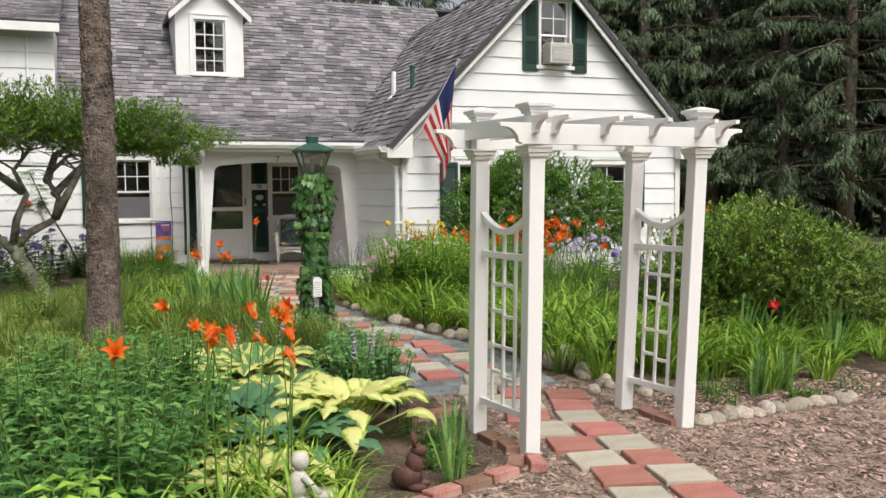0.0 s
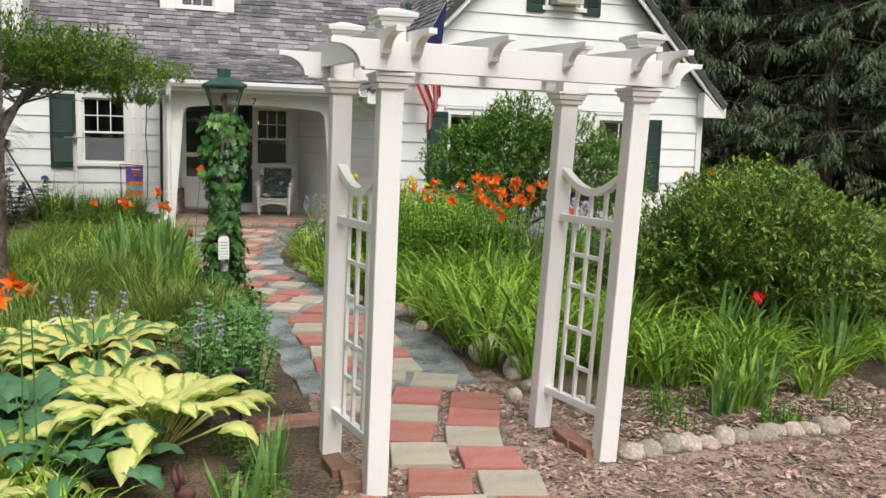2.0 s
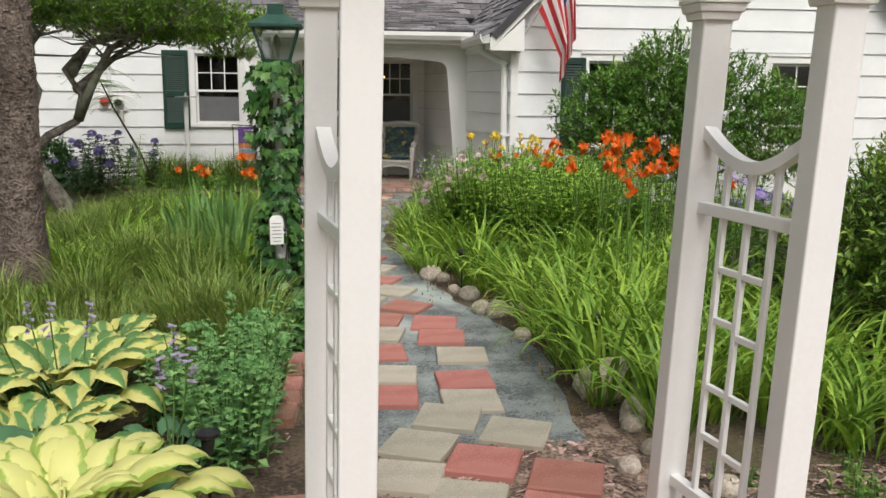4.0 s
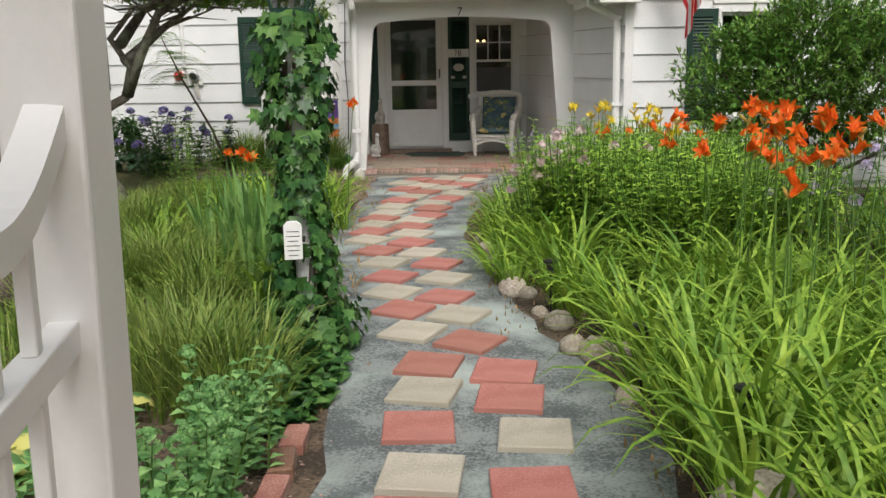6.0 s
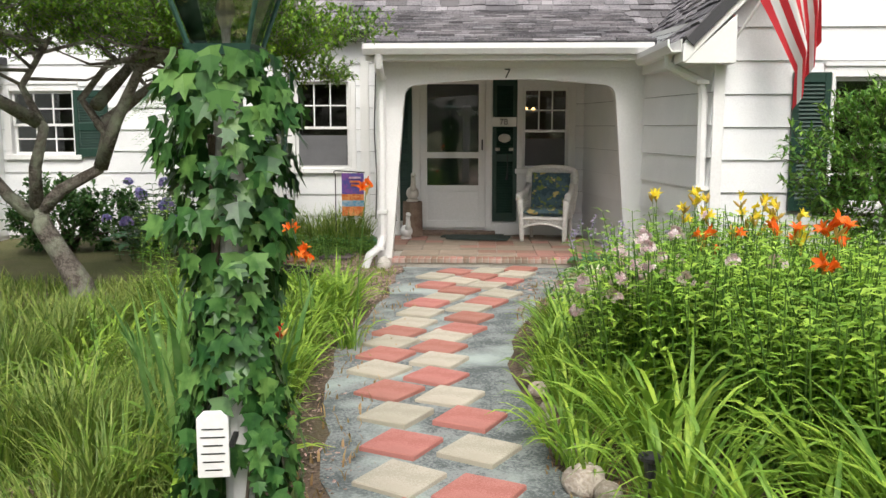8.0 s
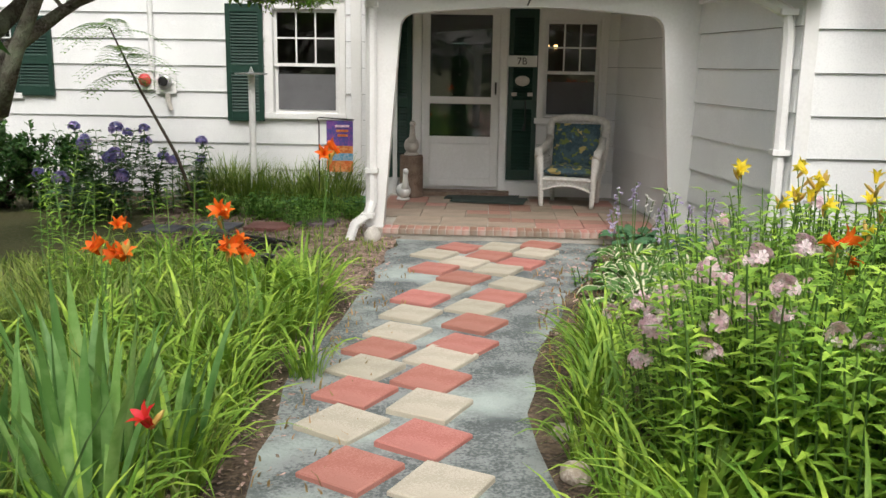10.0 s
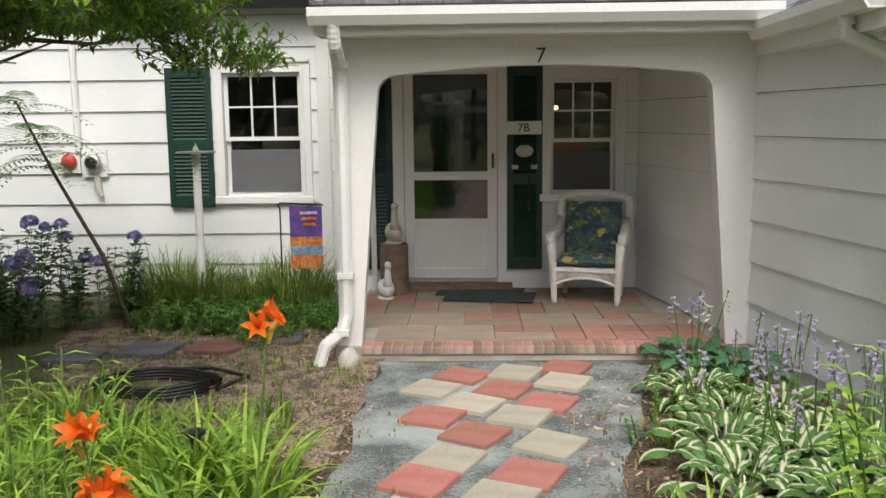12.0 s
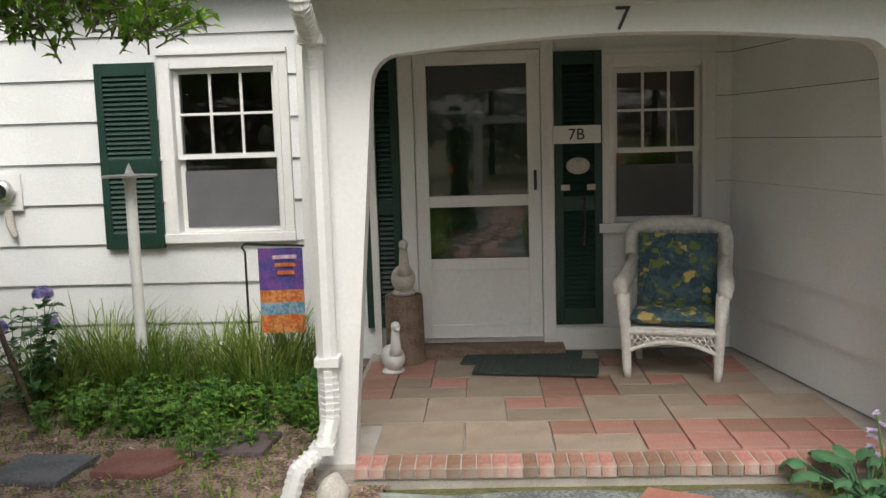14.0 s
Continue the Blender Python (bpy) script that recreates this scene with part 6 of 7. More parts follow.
for k in range(14):
    daylily(3.75 + r.uniform(-0.1, 0.2) - (0.1 if k < 7 else 0), 9.6 + k * 0.24, 1360 + k, small=True, scale=0.8)
# left of the path
for k in range(20):
    t = k / 19
    daylily(2.08 - 0.12 * math.sin(t * 3.1) + r.uniform(-0.32, 0.1), 9.3 + 4.3 * t, 1400 + k, small=True, scale=1.0)
for x, y, n in ((1.95, 11.75, 4), (1.55, 11.4, 2), (1.25, 12.3, 1)):
    daylily(x, y, int(1450 + y * 10), n, lily_orange, 0.78, 0.9, small=True, flowers=2)
daylily(2.28, 11.95, 1471, 1, lily_orange, 1.05, 0.8, small=True, flowers=2, label="tall orange daylily by the path")
for k in range(12):
    daylily(0.3 + r.uniform(0, 1.6), 12.9 + r.uniform(0, 1.3), 1480 + k, small=True, scale=0.9)
daylily(2.1, 10.0, 1470, 1, lily_red, 0.6, 0.9, small=True, label="red daylily beside the path")
for x, y in ((1.95, 9.5), (1.9, 10.4), (1.5, 10.4), (1.95, 10.15), (1.75, 10.7), (1.6, 10.9), (2.0, 10.8)):
    ob = thing("iris", pose(x, y, 0, 0, 0, r.uniform(0, 360)), "iris clump with upright sword leaves", "iris", "iris clumps")
    shared("foliage", r.choice(iris_clumps), ob, Matrix.Scale(r.uniform(1.0, 1.3), 4))
for x, y in ((5.1, 4.95), (5.45, 5.0), (2.35, 4.45), (6.3, 6.0), (6.6, 5.7), (6.0, 6.2), (2.15, 3.95)):
    ob = thing("iris", pose(x, y, 0, 0, 0, r.uniform(0, 360)), "iris clump with upright sword leaves", "iris", "iris clumps")
    shared("foliage", r.choice(iris_clumps), ob, Matrix.Scale(r.uniform(0.5, 0.7) if y < 5.2 else 1.0, 4))
for x, y in ((2.3, 7.75), (2.1, 7.6), (2.32, 7.4), (2.05, 7.95), (1.9, 7.7)):
    ob = thing("grass_tuft", pose(x, y, 0, 0, 0, r.uniform(0, 360)), "thick tuft of fine green grass", "grass", "grass tufts")
    shared("foliage", r.choice(tuft_clumps), ob, Matrix.Scale(r.uniform(0.9, 1.15), 4))
for k in range(12):
    ob = thing("grass_tuft", pose(-0.1 + k * 0.15 + r.uniform(-.05, .05), 17.45 + r.uniform(-0.25, 0.2), 0, 0, 0, r.uniform(0, 360)), "tuft of tall grass below the window", "grass", "grass tufts")
    shared("foliage", r.choice(tuft_clumps), ob, Matrix.Scale(r.uniform(0.8, 1.3), 4))
for k in range(30):
    ob = thing("grass_tuft", pose(-0.6 + r.uniform(0, 2.6), 8.6 + r.uniform(0, 4.6), 0, 0, 0, r.uniform(0, 360)), "loose tuft of long grass on the unmown lawn", "grass", "grass tufts")
    shared("foliage", r.choice(tuft_clumps), ob, Matrix.Scale(r.uniform(0.7, 1.1), 4))
for k in range(16):
    daylily(0.2 + r.uniform(0, 1.5), 8.9 + r.uniform(0, 3.6), 1620 + k, small=True, scale=0.95, label="pale daylily clump in the long grass")
for k in range(10):
    daylily(5.0 + r.uniform(0, 1.4), 5.5 + r.uniform(0, 0.7), 1640 + k, small=True, scale=1.15, label="daylily clump before the azalea")
for k in range(8):
    daylily(1.05 + r.uniform(0, 0.55), 3.75 + r.uniform(0, 0.5), 1660 + k, small=True, scale=0.7, label="low daylily clump behind the brick edging")
# foreground of the left bed
for k in range(12):
    daylily(0.55 + r.uniform(-0.5, 0.75), 2.75 + r.uniform(-0.35, 0.5), 1500 + k, small=True, scale=1.05)
for x, y, n in ((0.85, 3.6, 3), (1.15, 3.75, 3), (1.0, 4.2, 3), (1.3, 4.5, 2), (0.5, 3.3, 1), (0.75, 4.6, 2)):
    daylily(x, y, int(1550 + x * 37 + y * 10), n, lily_orange, 0.92, 0.9, small=True, label="orange daylily clump among the hostas")


# hostas
def hosta(x, y, radius, n, material, seed, label, lw=0.62, lift=(20, 75), flowers=0, flower_kind=None, fh=0.6):
    r = random.Random(seed)
    th = thing("hosta", (x, y, 0), label, "hosta", "hostas in the beds")
    cols, rows = 6, 8
    for k in range(n):
        g = Geo()
        t = k / n
        a = k * 2.39996 + r.uniform(-0.25, 0.25)
        el = lift[1] - (lift[1] - lift[0]) * t + r.uniform(-8, 8)
        L = radius * (0.33 + 0.11 * t) * r.uniform(0.8, 1.12)
        W = L * lw
        h = Vector((math.cos(a), math.sin(a), 0))
        s = Vector((-h.y, h.x, 0))
        root = h * 0.04
        stalk = root + (h * math.cos(radians(el)) + Vector((0, 0, math.sin(radians(el))))) * radius * (0.34 + 0.42 * t)
        p = stalk.copy()
        vs, uvs = [], []
        for j in range(rows + 1):
            v = j / rows
            ang = radians(el * 0.75 - v * (55 + 35 * t) - v * v * 30)
            d = h * math.cos(ang) + Vector((0, 0, math.sin(ang)))
            up = d.cross(s) * -1
            wd = W * 0.5 * (math.sin(math.pi * min(1, (v * 0.93 + 0.07)) ** 0.62)) ** 0.8 if v < 1 else 0.003
            for i in range(cols + 1):
                u = i / cols
                c = (u - 0.5) * 2
                rip = 0.010 * math.cos(c * 11) * (1 - v) + 0.012 * r.uniform(-1, 1) * abs(c)
                vs.append(p + s * (c * wd) + up * (abs(c) ** 1.5 * wd * 0.38 + rip) - d * (0.12 * L * c * c * (1 - v) * (1 if v < 0.3 else 0.3)))
                uvs.append((u, v))
            p = p + d * (L / rows)
        fs = [(j * (cols + 1) + i, j * (cols + 1) + i + 1, (j + 1) * (cols + 1) + i + 1, (j + 1) * (cols + 1) + i) for j in range(rows) for i in range(cols)]
        g.add(vs, fs, uvs)
        g.tube([(0, 0, 0), root + Vector((0, 0, 0.03)), stalk + (stalk - root) * 0.03], 0.006, 5)
        g.obj("leaf", material, th, smooth=True, uv=True)
    for k in range(flowers):
        a = r.uniform(0, 6.28)
        q = Vector((math.cos(a), math.sin(a), 0)) * radius * r.uniform(0.1, 0.45)
        top = q * 1.5 + Vector((0, 0, fh * r.uniform(0.85, 1.15)))
        st = Geo().tube([(0, 0, 0.05), q + Vector((0, 0, fh * 0.5)), top], 0.004, 5).obj("flower_stem", stem_m, th)
        for i in range(6):
            shared("flower", flower_kind, st, Matrix.Translation(top - Vector((r.uniform(-.015, .015), r.uniform(-.015, .015), i * 0.028))) @ pose(0, 0, 0, 110 + r.uniform(-20, 20), 0, r.uniform(0, 360)) @ Matrix.Scale(0.55, 4))
    return th


bell_lilac = flower_mesh("flower", lilac, 6, 0.06, 0.022, 20, 40)
bell_white = flower_mesh("flower", mat("white_petal", (0.75, 0.74, 0.70), (0.8, 0.79, 0.76), leaf=0.3), 6, 0.06, 0.022, 20, 40)
hosta(1.84, 5.0, 0.62, 64, hosta_yellow, 1, "bright yellow-green hosta with broad leaves", 0.62, (34, 86))
hosta(1.5, 7.25, 0.5, 26, hosta_margin, 11, "green hosta with wide yellow margins", 0.75, (25, 75))
hosta(1.15, 7.0, 0.5, 24, hosta_yellow, 12, "yellow-green hosta in the grass", 0.75, (25, 75))
hosta(1.22, 5.3, 0.62, 42, hosta_blue, 2, "blue-green hosta with large ribbed leaves", 0.78)
hosta(1.05, 4.6, 0.5, 36, hosta_margin, 3, "green hosta with yellow margins")
hosta(1.5, 6.45, 0.64, 48, hosta_margin, 4, "tall green hosta with yellow margins and lilac flowers", 0.75, (30, 78), 4, bell_lilac)
hosta(0.85, 6.3, 0.55, 38, hosta_yellow, 5, "yellow-centred hosta with green margins")
hosta(2.1, 5.75, 0.36, 20, hosta_blue, 6, "small blue-green hosta with lilac flowers", 0.7, flowers=3, flower_kind=bell_lilac)
hosta(0.5, 5.4, 0.55, 26, hosta_blue, 7, "large blue-green ribbed hosta", 0.78)
for k, (x, y) in enumerate(((4.42, 14.25), (4.72, 13.85), (4.35, 14.75), (4.75, 14.4), (4.65, 13.4), (4.95, 13.7))):
    hosta(x, y, 0.34, 34, hosta_white, 20 + k, "small hosta with white-centred leaves and lilac bells", 0.5, (15, 75), 3, bell_lilac, 0.62)
for k, (x, y) in enumerate(((4.2, 13.3), (4.55, 13.05), (4.5, 13.55), (4.85, 13.35), (4.25, 13.75), (4.95, 12.95))):
    hosta(x, y, 0.4, 40, hosta_white, 60 + k, "white-centred hosta with lilac bells in a crowded clump", 0.5, (20, 78), 3, bell_lilac, 0.66)
for k, (x, y, rad, m) in enumerate(((1.5, 4.7, 0.5, hosta_blue), (1.1, 4.1, 0.42, hosta_yellow), (0.75, 5.0, 0.5, hosta_margin), (1.55, 5.75, 0.5, hosta_margin))):
    hosta(x, y, rad, 40, m, 80 + k, "broad-leaved hosta crowded among its neighbours", 0.7, (28, 80))
hosta(4.5, 15.5, 0.36, 24, hosta_blue, 30, "dark green hosta with white flower spikes by the porch", 0.75, flowers=3, flower_kind=bell_white, fh=0.5)
hosta(4.75, 15.2, 0.36, 22, hosta_blue, 31, "dark green hosta by the porch", 0.75)
for k, (x, y) in enumerate(((1.2, 17.3), (1.5, 17.45), (-1.1, 16.9), (1.75, 17.2))):
    hosta(x, y, 0.28 if k != 2 else 0.5, 18, hosta_blue, 40 + k, "dark green broad-leaved plant below the window", 0.75)


def leafy(name, x, y, label, category, stems, height, spread, leaf_len, leaf_w, material, seed, heads=None, every=1, group="", gap=0.055, head_n=1):
    """Upright leafy stems, with a flower head on some of them."""
    r = random.Random(seed)
    th = thing(name, (x, y, 0), label, category, group)
    g, st = Geo(), Geo()
    for k in range(stems):
        a, q = r.uniform(0, 6.283), spread * math.sqrt(r.random())
        b = Vector((q * math.cos(a), q * math.sin(a), 0))
        h = height * r.uniform(0.7, 1.1)
        lean = Vector((math.cos(a), math.sin(a), 0)) * h * r.uniform(0.0, 0.3)
        top = b + lean + Vector((0, 0, h))
        st.tube([b, b + lean * 0.3 + Vector((0, 0, h * 0.5)), top], [0.005, 0.004, 0.003], 4)
        z = h * 0.12
        while z < h:
            t = z / h
            p = b + lean * t * (0.6 + 0.4 * t) + Vector((0, 0, z))
            a2 = r.uniform(0, 6.283)
            for s in (0, 1):
                d = Vector((math.cos(a2 + s * 3.14), math.sin(a2 + s * 3.14), r.uniform(0.1, 0.6)))
                leaf(g, p, d, Vector((0, 0, 1)), leaf_len * r.uniform(0.7, 1.2) * (1.1 - 0.4 * t), leaf_w * r.uniform(0.8, 1.2), 0.25)
            z += gap * r.uniform(0.8, 1.3)
        if heads and k % every == 0:
            for i in range(head_n):
                shared("flower_head", heads, th, Matrix.Translation(top + Vector((r.uniform(-.05, .05), r.uniform(-.05, .05), r.uniform(-0.03, 0.04))) * (1 if head_n > 1 else 0.3) + (Vector() if head_n > 1 else Vector())) @ pose(0, 0, 0, r.uniform(-20, 20), r.uniform(-20, 20), r.uniform(0, 360)) @ Matrix.Scale(r.uniform(0.7, 1.15), 4))
    g.obj("leaves", material, th)
    st.obj("stemwork", stem_m, th, kind="stuff")
    return th


# yellow-green phlox bank and pink flowers on the right of the path
for k in range(40):
    x, y = 4.05 + r.uniform(0.0, 1.4), 9.15 + r.uniform(0.0, 3.0)
    if x < 4.3 and y < 10.4: x += 0.3
    if y > 11.5 and x < 4.4: x += 0.4
    pinkish = x < 4.5 and y > 10.4
    leafy("phlox", x, y, "bushy phlox with pale pink flower heads" if pinkish else "bushy green phlox without open flowers", "phlox", 26, 0.9, 0.26, 0.115, 0.032, phlox_leaf, 2000 + k, phlox_pink if pinkish else None, 7, "phlox in the right bed")
for k, (x, y) in enumerate(((3.95, 10.9), (4.05, 11.5), (4.0, 11.2), (4.3, 11.7), (4.35, 11.2), (4.6, 11.9))):
    leafy("phlox", x, y, "leggy phlox with many pale pink flowers", "phlox", 16, 0.66, 0.2, 0.075, 0.024, phlox_leaf, 2100 + k, phlox_pink, 2, "phlox in the right bed", 0.055, 1)
for k in range(4):
    leafy("phlox", 5.6 + r.uniform(-0.5, 1.0), 9.2 + r.uniform(-0.6, 0.8), "pink and lilac phlox behind the daylilies", "phlox", 14, 0.9, 0.25, 0.08, 0.026, dark_leaf, 2140 + k, phlox_lilac, 3, "phlox in the right bed")
# peony and other leafy plants at the front left
for k in range(15):
    x, y = -0.45 + r.uniform(0, 1.3), 3.5 + r.uniform(0, 2.6)
    leafy("peony", x, y, "leafy green peony past its bloom", "peony", 18, 0.68, 0.26, 0.13, 0.042, peony_leaf, 2200 + k, None, 1, "peonies in the left bed", 0.05)
for k in range(5):
    leafy("leafy_shrub", -0.25 + r.uniform(0, 0.7), 2.55 + r.uniform(-0.1, 0.5), "low plant with broad yellow-green leaves", "plant", 10, 0.62, 0.18, 0.13, 0.06, phlox_leaf, 2250 + k, None, 1, "broad-leaved plants", 0.06)
for k, (x, y) in enumerate(((2.34, 5.75), (2.3, 6.1), (2.08, 6.25), (2.36, 6.5), (2.4, 6.95))):
    leafy("sedum", x, y, "pale green sedum with flat budding heads", "sedum", 20, 0.42, 0.16, 0.07, 0.045, sedum_leaf, 2300 + k, head_mesh("flower_head", sedum_leaf, 34, 0.04, 0.012, 5 + k), 2, "sedums beside the path", 0.035)
for k in range(7):
    leafy("tall_weed", -0.5 + r.uniform(0, 2.0), 11.4 + r.uniform(-1.5, 1.8), "tall leafy stem in the long grass", "plant", 5, 1.0 if k < 4 else 0.6, 0.15, 0.12, 0.02, phlox_leaf, 2350 + k, None, 1, "tall stems", 0.045)
for k, (x, y, s) in enumerate(((-0.55, 16.6, 1.0), (-0.2, 16.9, 0.85), (-1.1, 17.2, 1.0), (-0.8, 16.2, 0.7))):
    leafy("hydrangea", x, y, "hydrangea bush with blue and mauve flower heads", "hydrangea", 18, 0.82 * s, 0.32, 0.13, 0.085, ivy_leaf, 2400 + k, hydrangea_blue, 5, "hydrangeas below the wall", 0.08)
for k, (x, y) in enumerate(((6.2, 8.2), (6.5, 8.7), (5.9, 7.6))):
    leafy("hydrangea", x, y, "hydrangea with a blue flower head", "hydrangea", 14, 0.8, 0.3, 0.12, 0.07, dark_leaf, 2450 + k, hydrangea_blue, 6, "hydrangeas below the wall", 0.08)
for k in range(18):
    leafy("groundcover", 0.2 + r.uniform(0, 1.6), 16.4 + r.uniform(0, 0.9), "low leafy groundcover below the window", "plant", 12, 0.2, 0.18, 0.07, 0.045, shrub_leaf, 2700 + k, None, 1, "groundcover plants", 0.035)
for k in range(14):
    leafy("groundcover", 4.25 + r.uniform(0, 1.8), 4.65 + r.uniform(0, 0.75), "low weedy groundcover on mulch", "plant", 7, 0.1, 0.12, 0.04, 0.022, shrub_leaf, 2600 + k, None, 1, "groundcover plants", 0.035)
for k in range(26):
    u = r.uniform(0, 1)
    x, y = (2.25 - 0.3 * u + r.uniform(-0.2, 0.15), 8.9 + u * 3) if k < 3 else (1.9 + r.uniform(-0.7, 0.1), 15.9 + r.uniform(0, 1.6)) if k < 16 else (4.25 + r.uniform(-0.3, 0.5), 13.0 + r.uniform(-0.3, 2.4)) if k < 21 else (2.35 + r.uniform(-0.15, 0.15), 4.2 + r.uniform(-0.2, 0.9))
    leafy("groundcover", x, y, "low leafy groundcover on bare soil", "plant", 9, 0.14, 0.14, 0.05, 0.03, shrub_leaf, 2500 + k, None, 1, "groundcover plants", 0.035)


def crown(g, tw, r, c, rad, n, leaf_len, leaf_w, per=11, twig_len=0.2, hollow=0.55, flat_bottom=-1.0, up=0.35):
    """Leafy twigs over an uneven ellipsoid, thicker towards its skin."""
    seeds = [rand_dir(r) for _ in range(26)]
    amp = [r.uniform(-0.22, 0.26) for _ in seeds]
    for _ in range(n):
        d = rand_dir(r)
        if d.z < flat_bottom: continue
        k = 1 + sum(a * max(0, d.dot(s)) ** 8 for a, s in zip(amp, seeds))
        q = k * (hollow + (1 - hollow) * r.random() ** 0.5)
        p = Vector((c[0] + d.x * rad[0] * q, c[1] + d.y * rad[1] * q, c[2] + d.z * rad[2] * q))
        if p.z < 0.05: continue
        out = (d + Vector((r.uniform(-.6, .6), r.uniform(-.6, .6), up + r.uniform(-.3, .5)))).normalized()
        L = twig_len * r.uniform(0.6, 1.3)
        tw.tube([p - out * L * 0.5, p + out * L * 0.5], [0.004, 0.002], 3, cap=False)
        for i in range(per):
            t = (i + 0.5) / per
            b = p + out * L * (t - 0.5)
            v = (rand_dir(r) + out * 0.7 + Vector((0, 0, 0.15))).normalized()
            leaf(g, b, v, Vector((r.uniform(-.4, .4), r.uniform(-.4, .4), 1)), leaf_len * r.uniform(0.7, 1.25), leaf_w * r.uniform(0.8, 1.2))


def bush(name, x, y, label, lobes, n, leaf_len, leaf_w, material, seed, per=11, twig_len=0.18, trunks=7, height=0.8):
    r = random.Random(seed)
    th = thing(name, (x, y, 0), label, "shrub")
    g, tw = Geo(), Geo()
    tot = sum(l[3] * l[4] for l in lobes)
    for cx, cy, cz, rx, rz in lobes:
        crown(g, tw, r, (cx, cy, cz), (rx, rx, rz), int(n * rx * rz / tot), leaf_len, leaf_w, per, twig_len)
    for k in range(trunks):
        l = lobes[k % len(lobes)]
        end = Vector((l[0], l[1], l[2])) + rand_dir(r) * l[3] * 0.5
        b = Vector((r.uniform(-.15, .15), r.uniform(-.15, .15), -0.02))
        Geo().tube([b, b.lerp(end, 0.4) + Vector((r.uniform(-.1, .1), r.uniform(-.1, .1), 0.1)), end], [0.03, 0.022, 0.008], 7).obj("branch", twig, th, smooth=True)
    g.obj("leaves", material, th)
    tw.obj("branchwork", twig, th, kind="stuff")
    return th


bush("azalea", 6.65, 6.6, "broad rounded azalea bush with small bright leaves", [(0, 0, 0.75, 0.95, 0.62), (0.7, 0.15, 0.7, 0.8, 0.6), (-0.55, 0.3, 0.65, 0.7, 0.55), (0.2, 0.6, 0.85, 0.8, 0.62), (1.15, -0.15, 0.5, 0.55, 0.45), (-0.2, -0.25, 0.95, 0.5, 0.4)], 3600, 0.06, 0.025, bush_leaf, 5)
bush("garden_shrub", 6.75, 12.5, "dense green shrub with dark twigs before the gable wall", [(0, 0, 1.35, 0.9, 0.8), (0.85, 0.1, 1.3, 0.8, 0.7), (-0.6, 0.0, 1.25, 0.6, 0.6), (0.1, -0.2, 1.75, 0.6, 0.5), (1.6, 0.1, 1.1, 0.7, 0.6)], 3000, 0.075, 0.026, shrub_leaf, 6, height=1.0)
bush("garden_shrub", 9.2, 10.3, "green shrub in the deep bed", [(0, 0, 0.7, 0.9, 0.6), (0.8, 0.5, 0.7, 0.8, 0.6)], 900, 0.06, 0.024, bush_leaf, 7)
bush("garden_shrub", -2.2, 16.9, "dark green shrub by the west wing", [(0, 0, 0.45, 0.55, 0.45), (0.6, 0.2, 0.35, 0.4, 0.35)], 420, 0.08, 0.05, dark_leaf, 8)


